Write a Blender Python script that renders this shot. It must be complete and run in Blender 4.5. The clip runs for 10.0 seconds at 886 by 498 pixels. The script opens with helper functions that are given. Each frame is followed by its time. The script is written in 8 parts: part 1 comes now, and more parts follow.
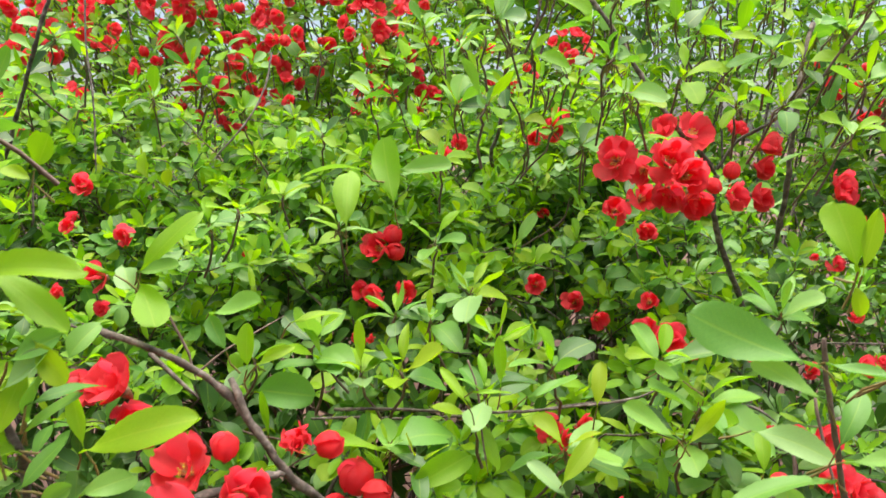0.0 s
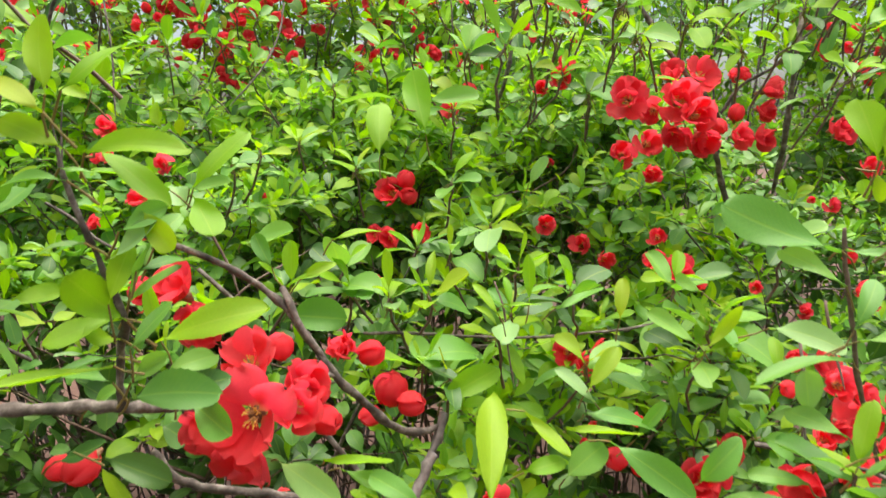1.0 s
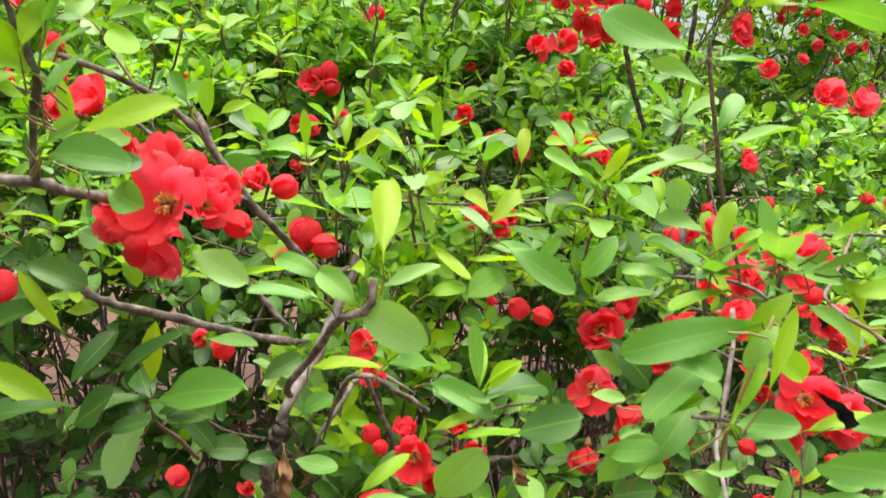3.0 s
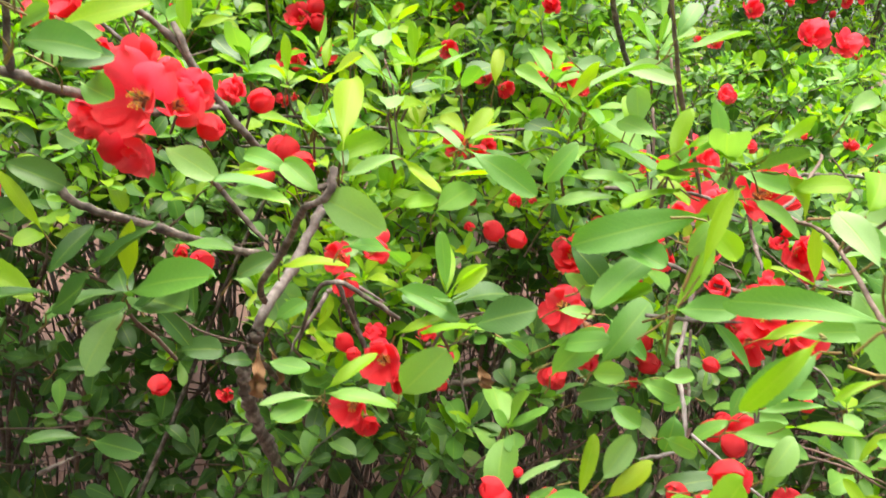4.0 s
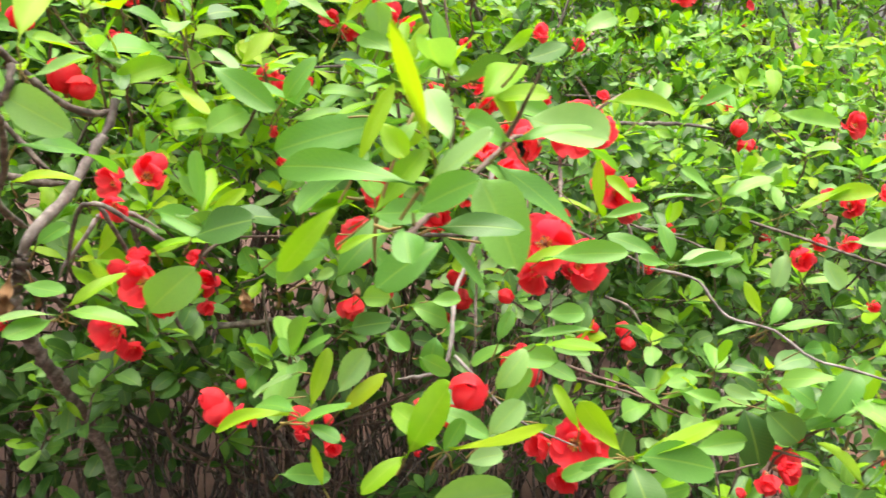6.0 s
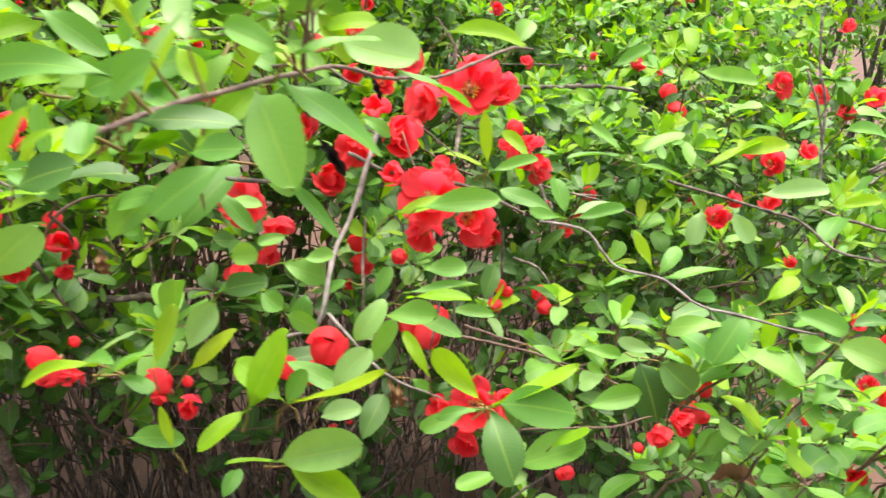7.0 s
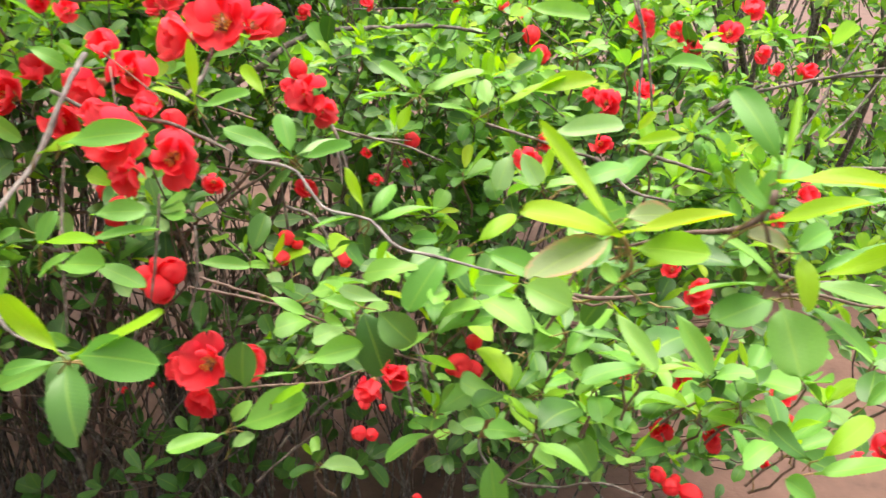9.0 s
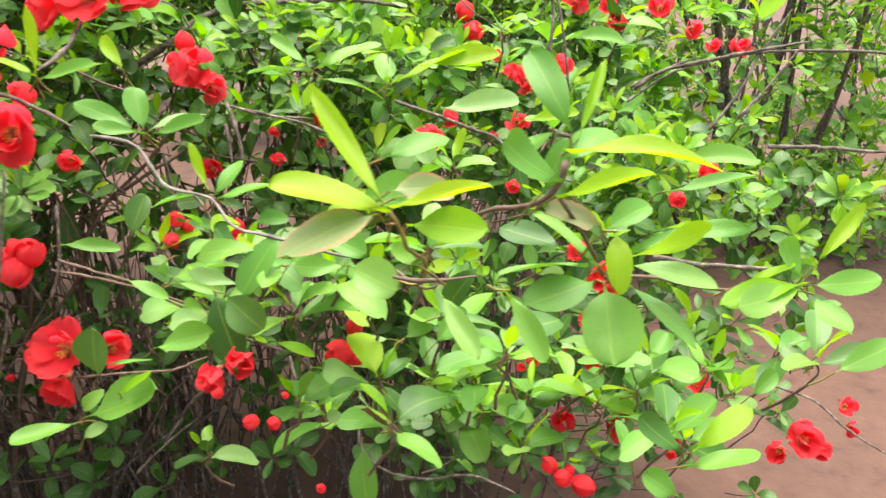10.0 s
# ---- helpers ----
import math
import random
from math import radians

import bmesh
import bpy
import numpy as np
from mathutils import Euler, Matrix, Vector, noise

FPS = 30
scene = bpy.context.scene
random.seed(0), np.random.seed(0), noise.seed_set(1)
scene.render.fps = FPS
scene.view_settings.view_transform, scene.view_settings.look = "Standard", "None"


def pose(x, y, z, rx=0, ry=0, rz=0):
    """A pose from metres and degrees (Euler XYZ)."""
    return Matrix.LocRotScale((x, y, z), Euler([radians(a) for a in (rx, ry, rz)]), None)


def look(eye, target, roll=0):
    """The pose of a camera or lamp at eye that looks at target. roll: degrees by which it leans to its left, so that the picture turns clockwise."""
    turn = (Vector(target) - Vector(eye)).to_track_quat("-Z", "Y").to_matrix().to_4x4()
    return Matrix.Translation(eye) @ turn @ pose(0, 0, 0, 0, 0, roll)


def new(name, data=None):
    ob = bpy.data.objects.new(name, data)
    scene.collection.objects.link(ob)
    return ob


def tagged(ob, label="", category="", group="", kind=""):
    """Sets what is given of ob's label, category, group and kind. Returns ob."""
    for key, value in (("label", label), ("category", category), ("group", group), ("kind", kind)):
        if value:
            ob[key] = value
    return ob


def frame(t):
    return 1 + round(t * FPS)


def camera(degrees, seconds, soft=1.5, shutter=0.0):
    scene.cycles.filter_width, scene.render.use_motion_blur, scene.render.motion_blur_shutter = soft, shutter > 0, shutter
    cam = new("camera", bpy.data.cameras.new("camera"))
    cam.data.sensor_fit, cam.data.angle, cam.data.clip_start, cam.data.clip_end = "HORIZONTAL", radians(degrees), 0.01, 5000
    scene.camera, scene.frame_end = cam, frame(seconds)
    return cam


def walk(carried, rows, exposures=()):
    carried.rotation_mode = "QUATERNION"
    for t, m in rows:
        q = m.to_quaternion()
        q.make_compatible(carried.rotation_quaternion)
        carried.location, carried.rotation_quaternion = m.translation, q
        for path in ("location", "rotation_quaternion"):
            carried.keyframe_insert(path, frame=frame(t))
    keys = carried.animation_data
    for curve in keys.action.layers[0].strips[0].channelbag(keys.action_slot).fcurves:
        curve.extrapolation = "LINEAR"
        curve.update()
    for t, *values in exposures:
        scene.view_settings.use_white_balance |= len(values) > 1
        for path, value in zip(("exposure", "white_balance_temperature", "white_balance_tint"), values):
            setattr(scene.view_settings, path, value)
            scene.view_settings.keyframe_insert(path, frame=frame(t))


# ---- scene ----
cam = camera(59.60, 10.0, soft=1.5, shutter=0.5)
EXPOSURES = [(0.0, 0.96, 6800.0, 13.0), (2.7, 1.12, 6800.0, 12.0), (4.2, 1.4, 6800.0, 12.0), (10.0, 1.39, 6800.0, 12.0)]
PATH = [
    (0.0, 0.0000, 0.0000, 1.2500, 82.002, 0.002, 0.004),
    (0.5, -0.0184, -0.0109, 1.2348, 80.939, 0.154, -0.125),
    (1.0, -0.0385, -0.0378, 1.2136, 80.232, -0.074, -1.306),
    (1.5, -0.0416, -0.0586, 1.1993, 79.515, -0.411, -2.863),
    (2.0, -0.0431, -0.0694, 1.1741, 78.831, -0.863, -4.729),
    (2.5, -0.0348, -0.0860, 1.1566, 78.114, -1.339, -5.623),
    (2.7, -0.0278, -0.0857, 1.1456, 77.704, -1.609, -5.778),
    (3.8, -0.0050, -0.1177, 1.0982, 75.929, -2.046, -5.695),
    (4.0, 0.0013, -0.1194, 1.0947, 74.810, -2.362, -5.620),
    (4.5, 0.0278, -0.1270, 1.0876, 73.787, -2.760, -5.747),
    (5.0, 0.0590, -0.1219, 1.0762, 73.005, -3.082, -6.350),
    (5.5, 0.1000, -0.1267, 1.0654, 72.969, -3.525, -7.844),
    (6.0, 0.1346, -0.1465, 1.0664, 72.941, -3.662, -9.527),
    (6.2, 0.1464, -0.1468, 1.0626, 72.530, -3.641, -10.225),
    (7.3, 0.2470, -0.1496, 1.0318, 72.254, -2.147, -11.821),
    (7.5, 0.2677, -0.1474, 1.0304, 71.991, -1.990, -11.942),
    (8.0, 0.3247, -0.1476, 1.0254, 71.601, -1.729, -11.958),
    (8.5, 0.3825, -0.1506, 1.0166, 70.736, -1.490, -11.957),
    (9.0, 0.4508, -0.1515, 1.0094, 69.965, -1.320, -11.789),
    (9.5, 0.5106, -0.1550, 1.0053, 69.289, -1.221, -11.736),
    (10.0, 0.5610, -0.1443, 0.9969, 68.904, -1.240, -11.717),
]
walk(cam, [(t, pose(*p)) for t, *p in PATH], EXPOSURES)

# ---- light ----
world = bpy.data.worlds.new("sky")
scene.world = world
world.use_nodes = True
wn, wl = world.node_tree.nodes, world.node_tree.links
sky = wn.new("ShaderNodeTexSky")
sky.sky_type, sky.sun_disc = "NISHITA", False
sky.sun_elevation, sky.sun_rotation = radians(75), radians(200)
sky.air_density, sky.dust_density, sky.ozone_density = 1.0, 4.0, 0.6
wl.new(sky.outputs["Color"], wn["Background"].inputs["Color"])
wn["Background"].inputs["Strength"].default_value = 0.14
sun_data = bpy.data.lights.new("sun", "SUN")
sun_data.energy, sun_data.angle, sun_data.color = 4.6, radians(64), (1.0, 0.97, 0.89)
sun = new("sun", sun_data)
sun.matrix_world = look((0.6, 1.25, 4.0), (0.3, 0.6, 0.9))


# ---- materials ----
def material(name):
    m = bpy.data.materials.new(name)
    m.use_nodes = True
    nt = m.node_tree
    return m, nt, nt.nodes["Principled BSDF"], nt.nodes["Material Output"]


def ramp(nt, fac, stops):
    r = nt.nodes.new("ShaderNodeValToRGB")
    e = r.color_ramp.elements
    while len(e) < len(stops):
        e.new(0.5)
    for el, (p, c) in zip(e, stops):
        el.position, el.color = p, (*c, 1.0)
    nt.links.new(fac, r.inputs[0])
    return r.outputs[0]


def calc(nt, op, a, b=0.0, c=0.0):
    n = nt.nodes.new("ShaderNodeMath")
    n.operation = op
    for k, v in enumerate((a, b, c)):
        if isinstance(v, (int, float)):
            n.inputs[k].default_value = v
        else:
            nt.links.new(v, n.inputs[k])
    return n.outputs[0]


def noise_tex(nt, scale, detail=3.0, coord="Object", rough=0.55):
    tc = nt.nodes.new("ShaderNodeTexCoord")
    n = nt.nodes.new("ShaderNodeTexNoise")
    n.inputs["Scale"].default_value, n.inputs["Detail"].default_value, n.inputs["Roughness"].default_value = scale, detail, rough
    nt.links.new(tc.outputs[coord], n.inputs["Vector"])
    return n.outputs["Fac"]


def mix_colour(nt, fac, a, b, mode="MIX"):
    n = nt.nodes.new("ShaderNodeMix")
    n.data_type, n.blend_type = "RGBA", mode
    for k, v in ((0, fac), (6, a), (7, b)):
        if isinstance(v, (int, float)):
            n.inputs[k].default_value = v
        elif isinstance(v, tuple):
            n.inputs[k].default_value = (*v, 1.0)
        else:
            nt.links.new(v, n.inputs[k])
    return n.outputs[2]


def bump(nt, height, strength, distance, bsdf):
    b = nt.nodes.new("ShaderNodeBump")
    b.inputs["Strength"].default_value, b.inputs["Distance"].default_value = strength, distance
    nt.links.new(height, b.inputs["Height"])
    nt.links.new(b.outputs[0], bsdf.inputs["Normal"])


def chance(nt):
    """A random number for each leaf, petal or twig."""
    ob = nt.nodes.new("ShaderNodeObjectInfo")
    geo = nt.nodes.new("ShaderNodeNewGeometry")
    return calc(nt, "FRACT", calc(nt, "ADD", ob.outputs["Random"], geo.outputs["Random Per Island"]))


def see_through(nt, bsdf, out, colour, share):
    """Let part of the light through a thin blade."""
    tr = nt.nodes.new("ShaderNodeBsdfTranslucent")
    nt.links.new(colour, tr.inputs["Color"])
    mx = nt.nodes.new("ShaderNodeMixShader")
    mx.inputs[0].default_value = share
    nt.links.new(bsdf.outputs[0], mx.inputs[1])
    nt.links.new(tr.outputs[0], mx.inputs[2])
    nt.links.new(mx.outputs[0], out.inputs["Surface"])


def leaf_material(name, stops, through_tint, share, rough, edge=None):
    m, nt, bsdf, out = material(name)
    uv = nt.nodes.new("ShaderNodeUVMap")
    sep = nt.nodes.new("ShaderNodeSeparateXYZ")
    nt.links.new(uv.outputs[0], sep.inputs[0])
    side = calc(nt, "ABSOLUTE", calc(nt, "SUBTRACT", sep.outputs[0], 0.5))
    rib = calc(nt, "SMOOTH_MIN", calc(nt, "MULTIPLY", side, 22.0), 1.0, 0.2)
    veins = calc(nt, "SINE", calc(nt, "MULTIPLY", calc(nt, "SUBTRACT", sep.outputs[1], calc(nt, "MULTIPLY", side, 0.42)), 52.0))
    veins = calc(nt, "POWER", calc(nt, "ABSOLUTE", veins), 0.35)
    col = ramp(nt, chance(nt), stops)
    blotch = ramp(nt, noise_tex(nt, 60.0, 3.0, "Generated"), [(0.35, (0.82, 0.86, 0.8)), (0.65, (1.12, 1.06, 1.0))])
    col = mix_colour(nt, 0.7, col, blotch, "MULTIPLY")
    pale = mix_colour(nt, 0.45, col, (0.38, 0.54, 0.07))
    col = mix_colour(nt, calc(nt, "MULTIPLY", calc(nt, "SUBTRACT", 1.0, rib), 0.55), col, pale)
    col = mix_colour(nt, calc(nt, "MULTIPLY", calc(nt, "SUBTRACT", 1.0, veins), 0.1), col, pale)
    if edge:
        ragged = calc(nt, "ADD", calc(nt, "MULTIPLY", side, 2.0), calc(nt, "MULTIPLY", calc(nt, "SUBTRACT", noise_tex(nt, 9.0, 3.0, "Generated"), 0.5), 0.9))
        col = mix_colour(nt, ramp(nt, ragged, [(0.72, (0, 0, 0)), (0.95, (0.75, 0.75, 0.75))]), col, edge)
    nt.links.new(col, bsdf.inputs["Base Color"])
    bsdf.inputs["Roughness"].default_value = rough
    bsdf.inputs["Specular IOR Level"].default_value = 0.36
    bump(nt, calc(nt, "ADD", calc(nt, "MULTIPLY", rib, 0.6), calc(nt, "MULTIPLY", veins, 0.18)), 0.28, 0.0005, bsdf)
    see_through(nt, bsdf, out, mix_colour(nt, 1.0, col, through_tint, "MULTIPLY"), share)
    return m


YOUNG = leaf_material("young_leaf", [(0.0, (0.17, 0.4, 0.012)), (0.5, (0.228, 0.45, 0.014)), (0.92, (0.28, 0.46, 0.016)), (1.0, (0.32, 0.44, 0.022))], (1.25, 1.3, 0.3), 0.5, 0.5)
GREEN = leaf_material("green_leaf", [(0.0, (0.095, 0.265, 0.044)), (0.45, (0.14, 0.34, 0.058)), (0.8, (0.195, 0.4, 0.072)), (1.0, (0.235, 0.41, 0.16))], (1.25, 1.35, 0.4), 0.36, 0.45)
# dark tone of older leaves, also used to paint shade on inner ones
DEEP_SHADED = leaf_material("deep_shaded_leaf", [(0.0, (0.036, 0.105, 0.02)), (0.6, (0.055, 0.15, 0.028)), (1.0, (0.09, 0.2, 0.05))], (1.3, 1.4, 0.45), 0.22, 0.42)
BRONZE = leaf_material("bronze_leaf", [(0.0, (0.2, 0.3, 0.11)), (0.5, (0.23, 0.3, 0.13)), (1.0, (0.28, 0.29, 0.15))], (1.0, 1.2, 0.5), 0.3, 0.45, (0.5, 0.24, 0.16))
LEAVES = [YOUNG, GREEN, DEEP_SHADED, BRONZE]


def petal_material():
    m, nt, bsdf, out = material("petal")
    uv = nt.nodes.new("ShaderNodeUVMap")
    sep = nt.nodes.new("ShaderNodeSeparateXYZ")
    nt.links.new(uv.outputs[0], sep.inputs[0])
    col = ramp(nt, chance(nt), [(0.0, (0.76, 0.009, 0.022)), (0.6, (0.86, 0.015, 0.034)), (1.0, (0.9, 0.038, 0.055))])
    streak = nt.nodes.new("ShaderNodeTexNoise")
    mp = nt.nodes.new("ShaderNodeMapping")
    mp.inputs["Scale"].default_value = (26.0, 2.5, 1.0)
    nt.links.new(uv.outputs[0], mp.inputs[0])
    nt.links.new(mp.outputs[0], streak.inputs["Vector"])
    col = mix_colour(nt, 0.55, col, ramp(nt, streak.outputs["Fac"], [(0.3, (0.84, 0.62, 0.62)), (0.7, (1.15, 1.5, 1.4))]), "MULTIPLY")
    blotch = ramp(nt, noise_tex(nt, 55.0, 3.0), [(0.3, (0.84, 0.7, 0.7)), (0.7, (1.1, 1.7, 1.6))])
    col = mix_colour(nt, 0.6, col, blotch, "MULTIPLY")
    rim = ramp(nt, sep.outputs[1], [(0.3, (0, 0, 0)), (1.0, (0.4, 0.4, 0.4))])
    col = mix_colour(nt, rim, col, (0.88, 0.085, 0.095))
    base = ramp(nt, sep.outputs[1], [(0.0, (0.62, 0.2, 0.06)), (0.3, (0.74, 0.03, 0.035)), (1.0, (0.74, 0.03, 0.035))])
    col = mix_colour(nt, ramp(nt, sep.outputs[1], [(0.05, (1, 1, 1)), (0.28, (0, 0, 0))]), col, base)
    nt.links.new(col, bsdf.inputs["Base Color"])
    bsdf.inputs["Roughness"].default_value = 0.5
    bump(nt, calc(nt, "ADD", streak.outputs["Fac"], calc(nt, "MULTIPLY", noise_tex(nt, 160.0, 3.0), 1.2)), 0.5, 0.001, bsdf)
    see_through(nt, bsdf, out, mix_colour(nt, 1.0, col, (1.15, 2.2, 2.2), "MULTIPLY"), 0.5)
    return m


def plain_material(name, stops, scale, rough, relief, coord="Object", broad=0.0):
    m, nt, bsdf, out = material(name)
    f = noise_tex(nt, scale, 5.0, coord, 0.65)
    col = ramp(nt, f, stops)
    col = mix_colour(nt, 0.5, col, ramp(nt, chance(nt), [(0.0, (0.8, 0.8, 0.8)), (1.0, (1.2, 1.18, 1.15))]), "MULTIPLY")
    if broad:
        col = mix_colour(nt, 0.8, col, ramp(nt, noise_tex(nt, broad, 4.0, coord), [(0.3, (0.72, 0.72, 0.72)), (0.7, (1.2, 1.18, 1.15))]), "MULTIPLY")
    nt.links.new(col, bsdf.inputs["Base Color"])
    bsdf.inputs["Roughness"].default_value = rough
    bump(nt, f, 0.6, relief, bsdf)
    return m


PETAL = petal_material()
ANTHER = plain_material("anther", [(0.3, (0.75, 0.46, 0.04)), (0.7, (0.85, 0.62, 0.12))], 400.0, 0.7, 0.0003)
FILAMENT = plain_material("filament", [(0.3, (0.72, 0.5, 0.16)), (0.7, (0.8, 0.6, 0.3))], 300.0, 0.6, 0.0002)
CALYX = plain_material("calyx", [(0.3, (0.16, 0.12, 0.04)), (0.7, (0.3, 0.09, 0.05))], 300.0, 0.55, 0.0004)
BARK = plain_material("bark", [(0.3, (0.03, 0.023, 0.019)), (0.5, (0.1, 0.08, 0.066)), (0.7, (0.28, 0.24, 0.21))], 110.0, 0.85, 0.002)
PALE_BARK = plain_material("pale_bark", [(0.3, (0.08, 0.065, 0.058)), (0.5, (0.17, 0.145, 0.135)), (0.7, (0.29, 0.26, 0.25))], 90.0, 0.85, 0.0015)
TWIG = plain_material("twig_bark", [(0.3, (0.075, 0.04, 0.03)), (0.7, (0.2, 0.14, 0.11))], 160.0, 0.75, 0.0008)
SHOOT = plain_material("green_shoot", [(0.3, (0.14, 0.16, 0.03)), (0.7, (0.26, 0.14, 0.05))], 120.0, 0.6, 0.0005)
DRY = plain_material("dry_leaf", [(0.3, (0.2, 0.1, 0.045)), (0.7, (0.42, 0.25, 0.12))], 150.0, 0.8, 0.001)
SCORCHED = plain_material("scorched_leaf", [(0.3, (0.006, 0.005, 0.005)), (0.7, (0.02, 0.016, 0.014))], 150.0, 0.8, 0.001)
SOIL = plain_material("soil", [(0.25, (0.055, 0.029, 0.021)), (0.42, (0.1, 0.053, 0.038)), (0.6, (0.12, 0.064, 0.047)), (0.8, (0.17, 0.1, 0.076))], 14.0, 0.95, 0.01, "Object", 1.7)


# ---- mesh helpers ----
def link_mesh(name, verts, faces, mats, uv=None, face_mat=None, smooth=True):
    """A mesh from arrays; faces all have the same number of corners."""
    me = bpy.data.meshes.new(name)
    verts, faces = np.asarray(verts, np.float32), np.asarray(faces, np.int32)
    n, k = faces.shape
    me.vertices.add(len(verts))
    me.vertices.foreach_set("co", verts.ravel())
    me.loops.add(n * k)
    me.loops.foreach_set("vertex_index", faces.ravel())
    me.polygons.add(n)
    me.polygons.foreach_set("loop_start", np.arange(0, n * k, k, dtype=np.int32))
    for m in mats:
        me.materials.append(m)
    if face_mat is not None:
        me.polygons.foreach_set("material_index", np.asarray(face_mat, np.int32))
    if smooth:
        me.polygons.foreach_set("use_smooth", np.ones(n, bool))
    if uv is not None:
        layer = me.uv_layers.new(name="UVMap")
        layer.data.foreach_set("uv", np.asarray(uv, np.float32)[faces.ravel()].ravel())
    me.update(calc_edges=True)
    me.validate()
    return me


def part(name, me, parent, m=None, label=""):
    ob = new(name, me)
    ob.parent = parent
    if m is not None:
        ob.matrix_basis = m
    return tagged(ob, label)


def grid_faces(rows, cols):
    i, j = np.meshgrid(np.arange(rows - 1), np.arange(cols - 1), indexing="ij")
    a = (i * cols + j).ravel()
    return np.stack([a, a + 1, a + cols + 1, a + cols], 1)


def tube(points, radii, sides=6, rough=0.0, rng=None):
    """A tapering tube along a line of points, with its far end drawn to a tip."""
    p, r = np.asarray(points, float), np.asarray(radii, float)
    d = np.gradient(p, axis=0)
    d /= np.linalg.norm(d, axis=1)[:, None] + 1e-9
    ref = np.array([0.31, 0.2, 0.93]) if abs(d[0] @ np.array([0.31, 0.2, 0.93])) < 0.9 else np.array([1.0, 0.1, 0.0])
    s = np.cross(d, ref)
    s /= np.linalg.norm(s, axis=1)[:, None]
    u = np.cross(d, s)
    a = np.linspace(0, 2 * np.pi, sides, endpoint=False)
    rr = r[:, None] * np.ones(sides)
    if rough and rng is not None:
        rr = rr * (1 + rough * rng.normal(size=rr.shape))
    v = p[:, None] + rr[..., None] * (np.cos(a)[None, :, None] * s[:, None] + np.sin(a)[None, :, None] * u[:, None])
    f = []
    for i in range(len(p) - 1):
        for k in range(sides):
            f.append((i * sides + k, i * sides + (k + 1) % sides, (i + 1) * sides + (k + 1) % sides, (i + 1) * sides + k))
    return v.reshape(-1, 3), np.array(f)


def smooth_line(points, n):
    """n points on a soft curve through the given ones."""
    p = np.asarray(points, float)
    if len(p) == 2:
        return p[0] + np.linspace(0, 1, n)[:, None] * (p[1] - p[0])
    t = np.linspace(0, len(p) - 1, n)
    q = np.vstack([2 * p[0] - p[1], p, 2 * p[-1] - p[-2]])
    i = np.minimum(t.astype(int), len(p) - 2)
    f = (t - i)[:, None]
    a, b, c, d = q[i], q[i + 1], q[i + 2], q[i + 3]
    return 0.5 * (2 * b + (c - a) * f + (2 * a - 5 * b + 4 * c - d) * f ** 2 + (3 * b - a - 3 * c + d) * f ** 3)


# ---- leaves ----
SHAPES = {"round": (0.58, 0.33, 0.8, 2.4, 0.5), "oval": (0.6, 0.25, 0.8, 2.6, 0.5), "lance": (0.58, 0.16, 0.9, 2.0, 0.68)}


def leaf_form(shape, fine, seed):
    """A blade one unit long on +Y, with its short stalk: points, faces and uv."""
    peak, half, wedge, blunt, tip = SHAPES[shape]
    rng = np.random.default_rng(seed)
    rows, cols = (27, 5) if fine else (8, 3)
    u = np.linspace(0, 1, rows)
    s = 0.45 * u + 0.55 * np.sin(0.5 * np.pi * u)
    b = np.clip((s - 0.09) / 0.91, 0, 1)
    t = np.clip((b - peak) / (1 - peak), 0, 1)
    w = np.where(b < peak, np.sin(0.5 * np.pi * np.minimum(b / peak, 1.0)) ** wedge, (1 - t ** blunt) ** tip)
    w = half * np.where(s < 0.09, 0.0, w)
    if fine:
        w = w * (1 - np.where(np.arange(rows) % 2 == 0, 0.0, 0.045) * (b > 0.25) * (b < 0.98))
    w = np.maximum(w, 0.012)
    c = np.linspace(-1, 1, cols)
    x = w[:, None] * c[None]
    y = s[:, None] + 0.015 * rng.normal() * c[None]
    fold = rng.uniform(0.1, 0.6) if shape != "lance" else rng.uniform(0.25, 0.8)
    curl = rng.uniform(-0.25, 0.65)
    wave = rng.uniform(0, 6.28)
    z = fold * np.abs(x) ** 1.25 - curl * s[:, None] ** 2 + 0.045 * np.sin(6 * s[:, None] + wave + 2 * c[None]) * np.abs(c[None])
    x = x + rng.uniform(-0.08, 0.08) * s[:, None] ** 2
    x = x * np.where(c[None] > 0, rng.uniform(0.85, 1.05), rng.uniform(0.85, 1.05))
    z = z + rng.uniform(-0.7, 0.7) * x * s[:, None]
    v = np.stack([x, y + 0 * x, z], -1).reshape(-1, 3)
    uv = np.stack([0.5 + 0.5 * c[None] * np.ones((rows, 1)), s[:, None] * np.ones((1, cols))], -1).reshape(-1, 2)
    return v, grid_faces(rows, cols), uv


KINDS = ["round", "oval", "lance"]
FINE = {k: [leaf_form(k, True, 10 * i + n) for n in range(9)] for i, k in enumerate(KINDS)}
COARSE = [leaf_form(k, False, 100 + 10 * i + n) for i, k in enumerate(KINDS) for n in range(6)]
COARSE += [FINE[k][n] for k in KINDS for n in range(6)]
FINE_MESH = {(k, n, m): link_mesh("leaf", *FINE[k][n][:2], [LEAVES[m]], FINE[k][n][2]) for k in KINDS for n in range(9) for m in range(4)}


def blade_frame(way, face):
    """Axes of a blade that points along way, its upper side towards face."""
    y = Vector(way).normalized()
    x = y.cross(Vector(face))
    if x.length < 1e-4:
        x = y.cross(Vector((0.3, 0.9, 0.2)))
    x.normalize()
    return x, y, x.cross(y)


BLOOMS = []


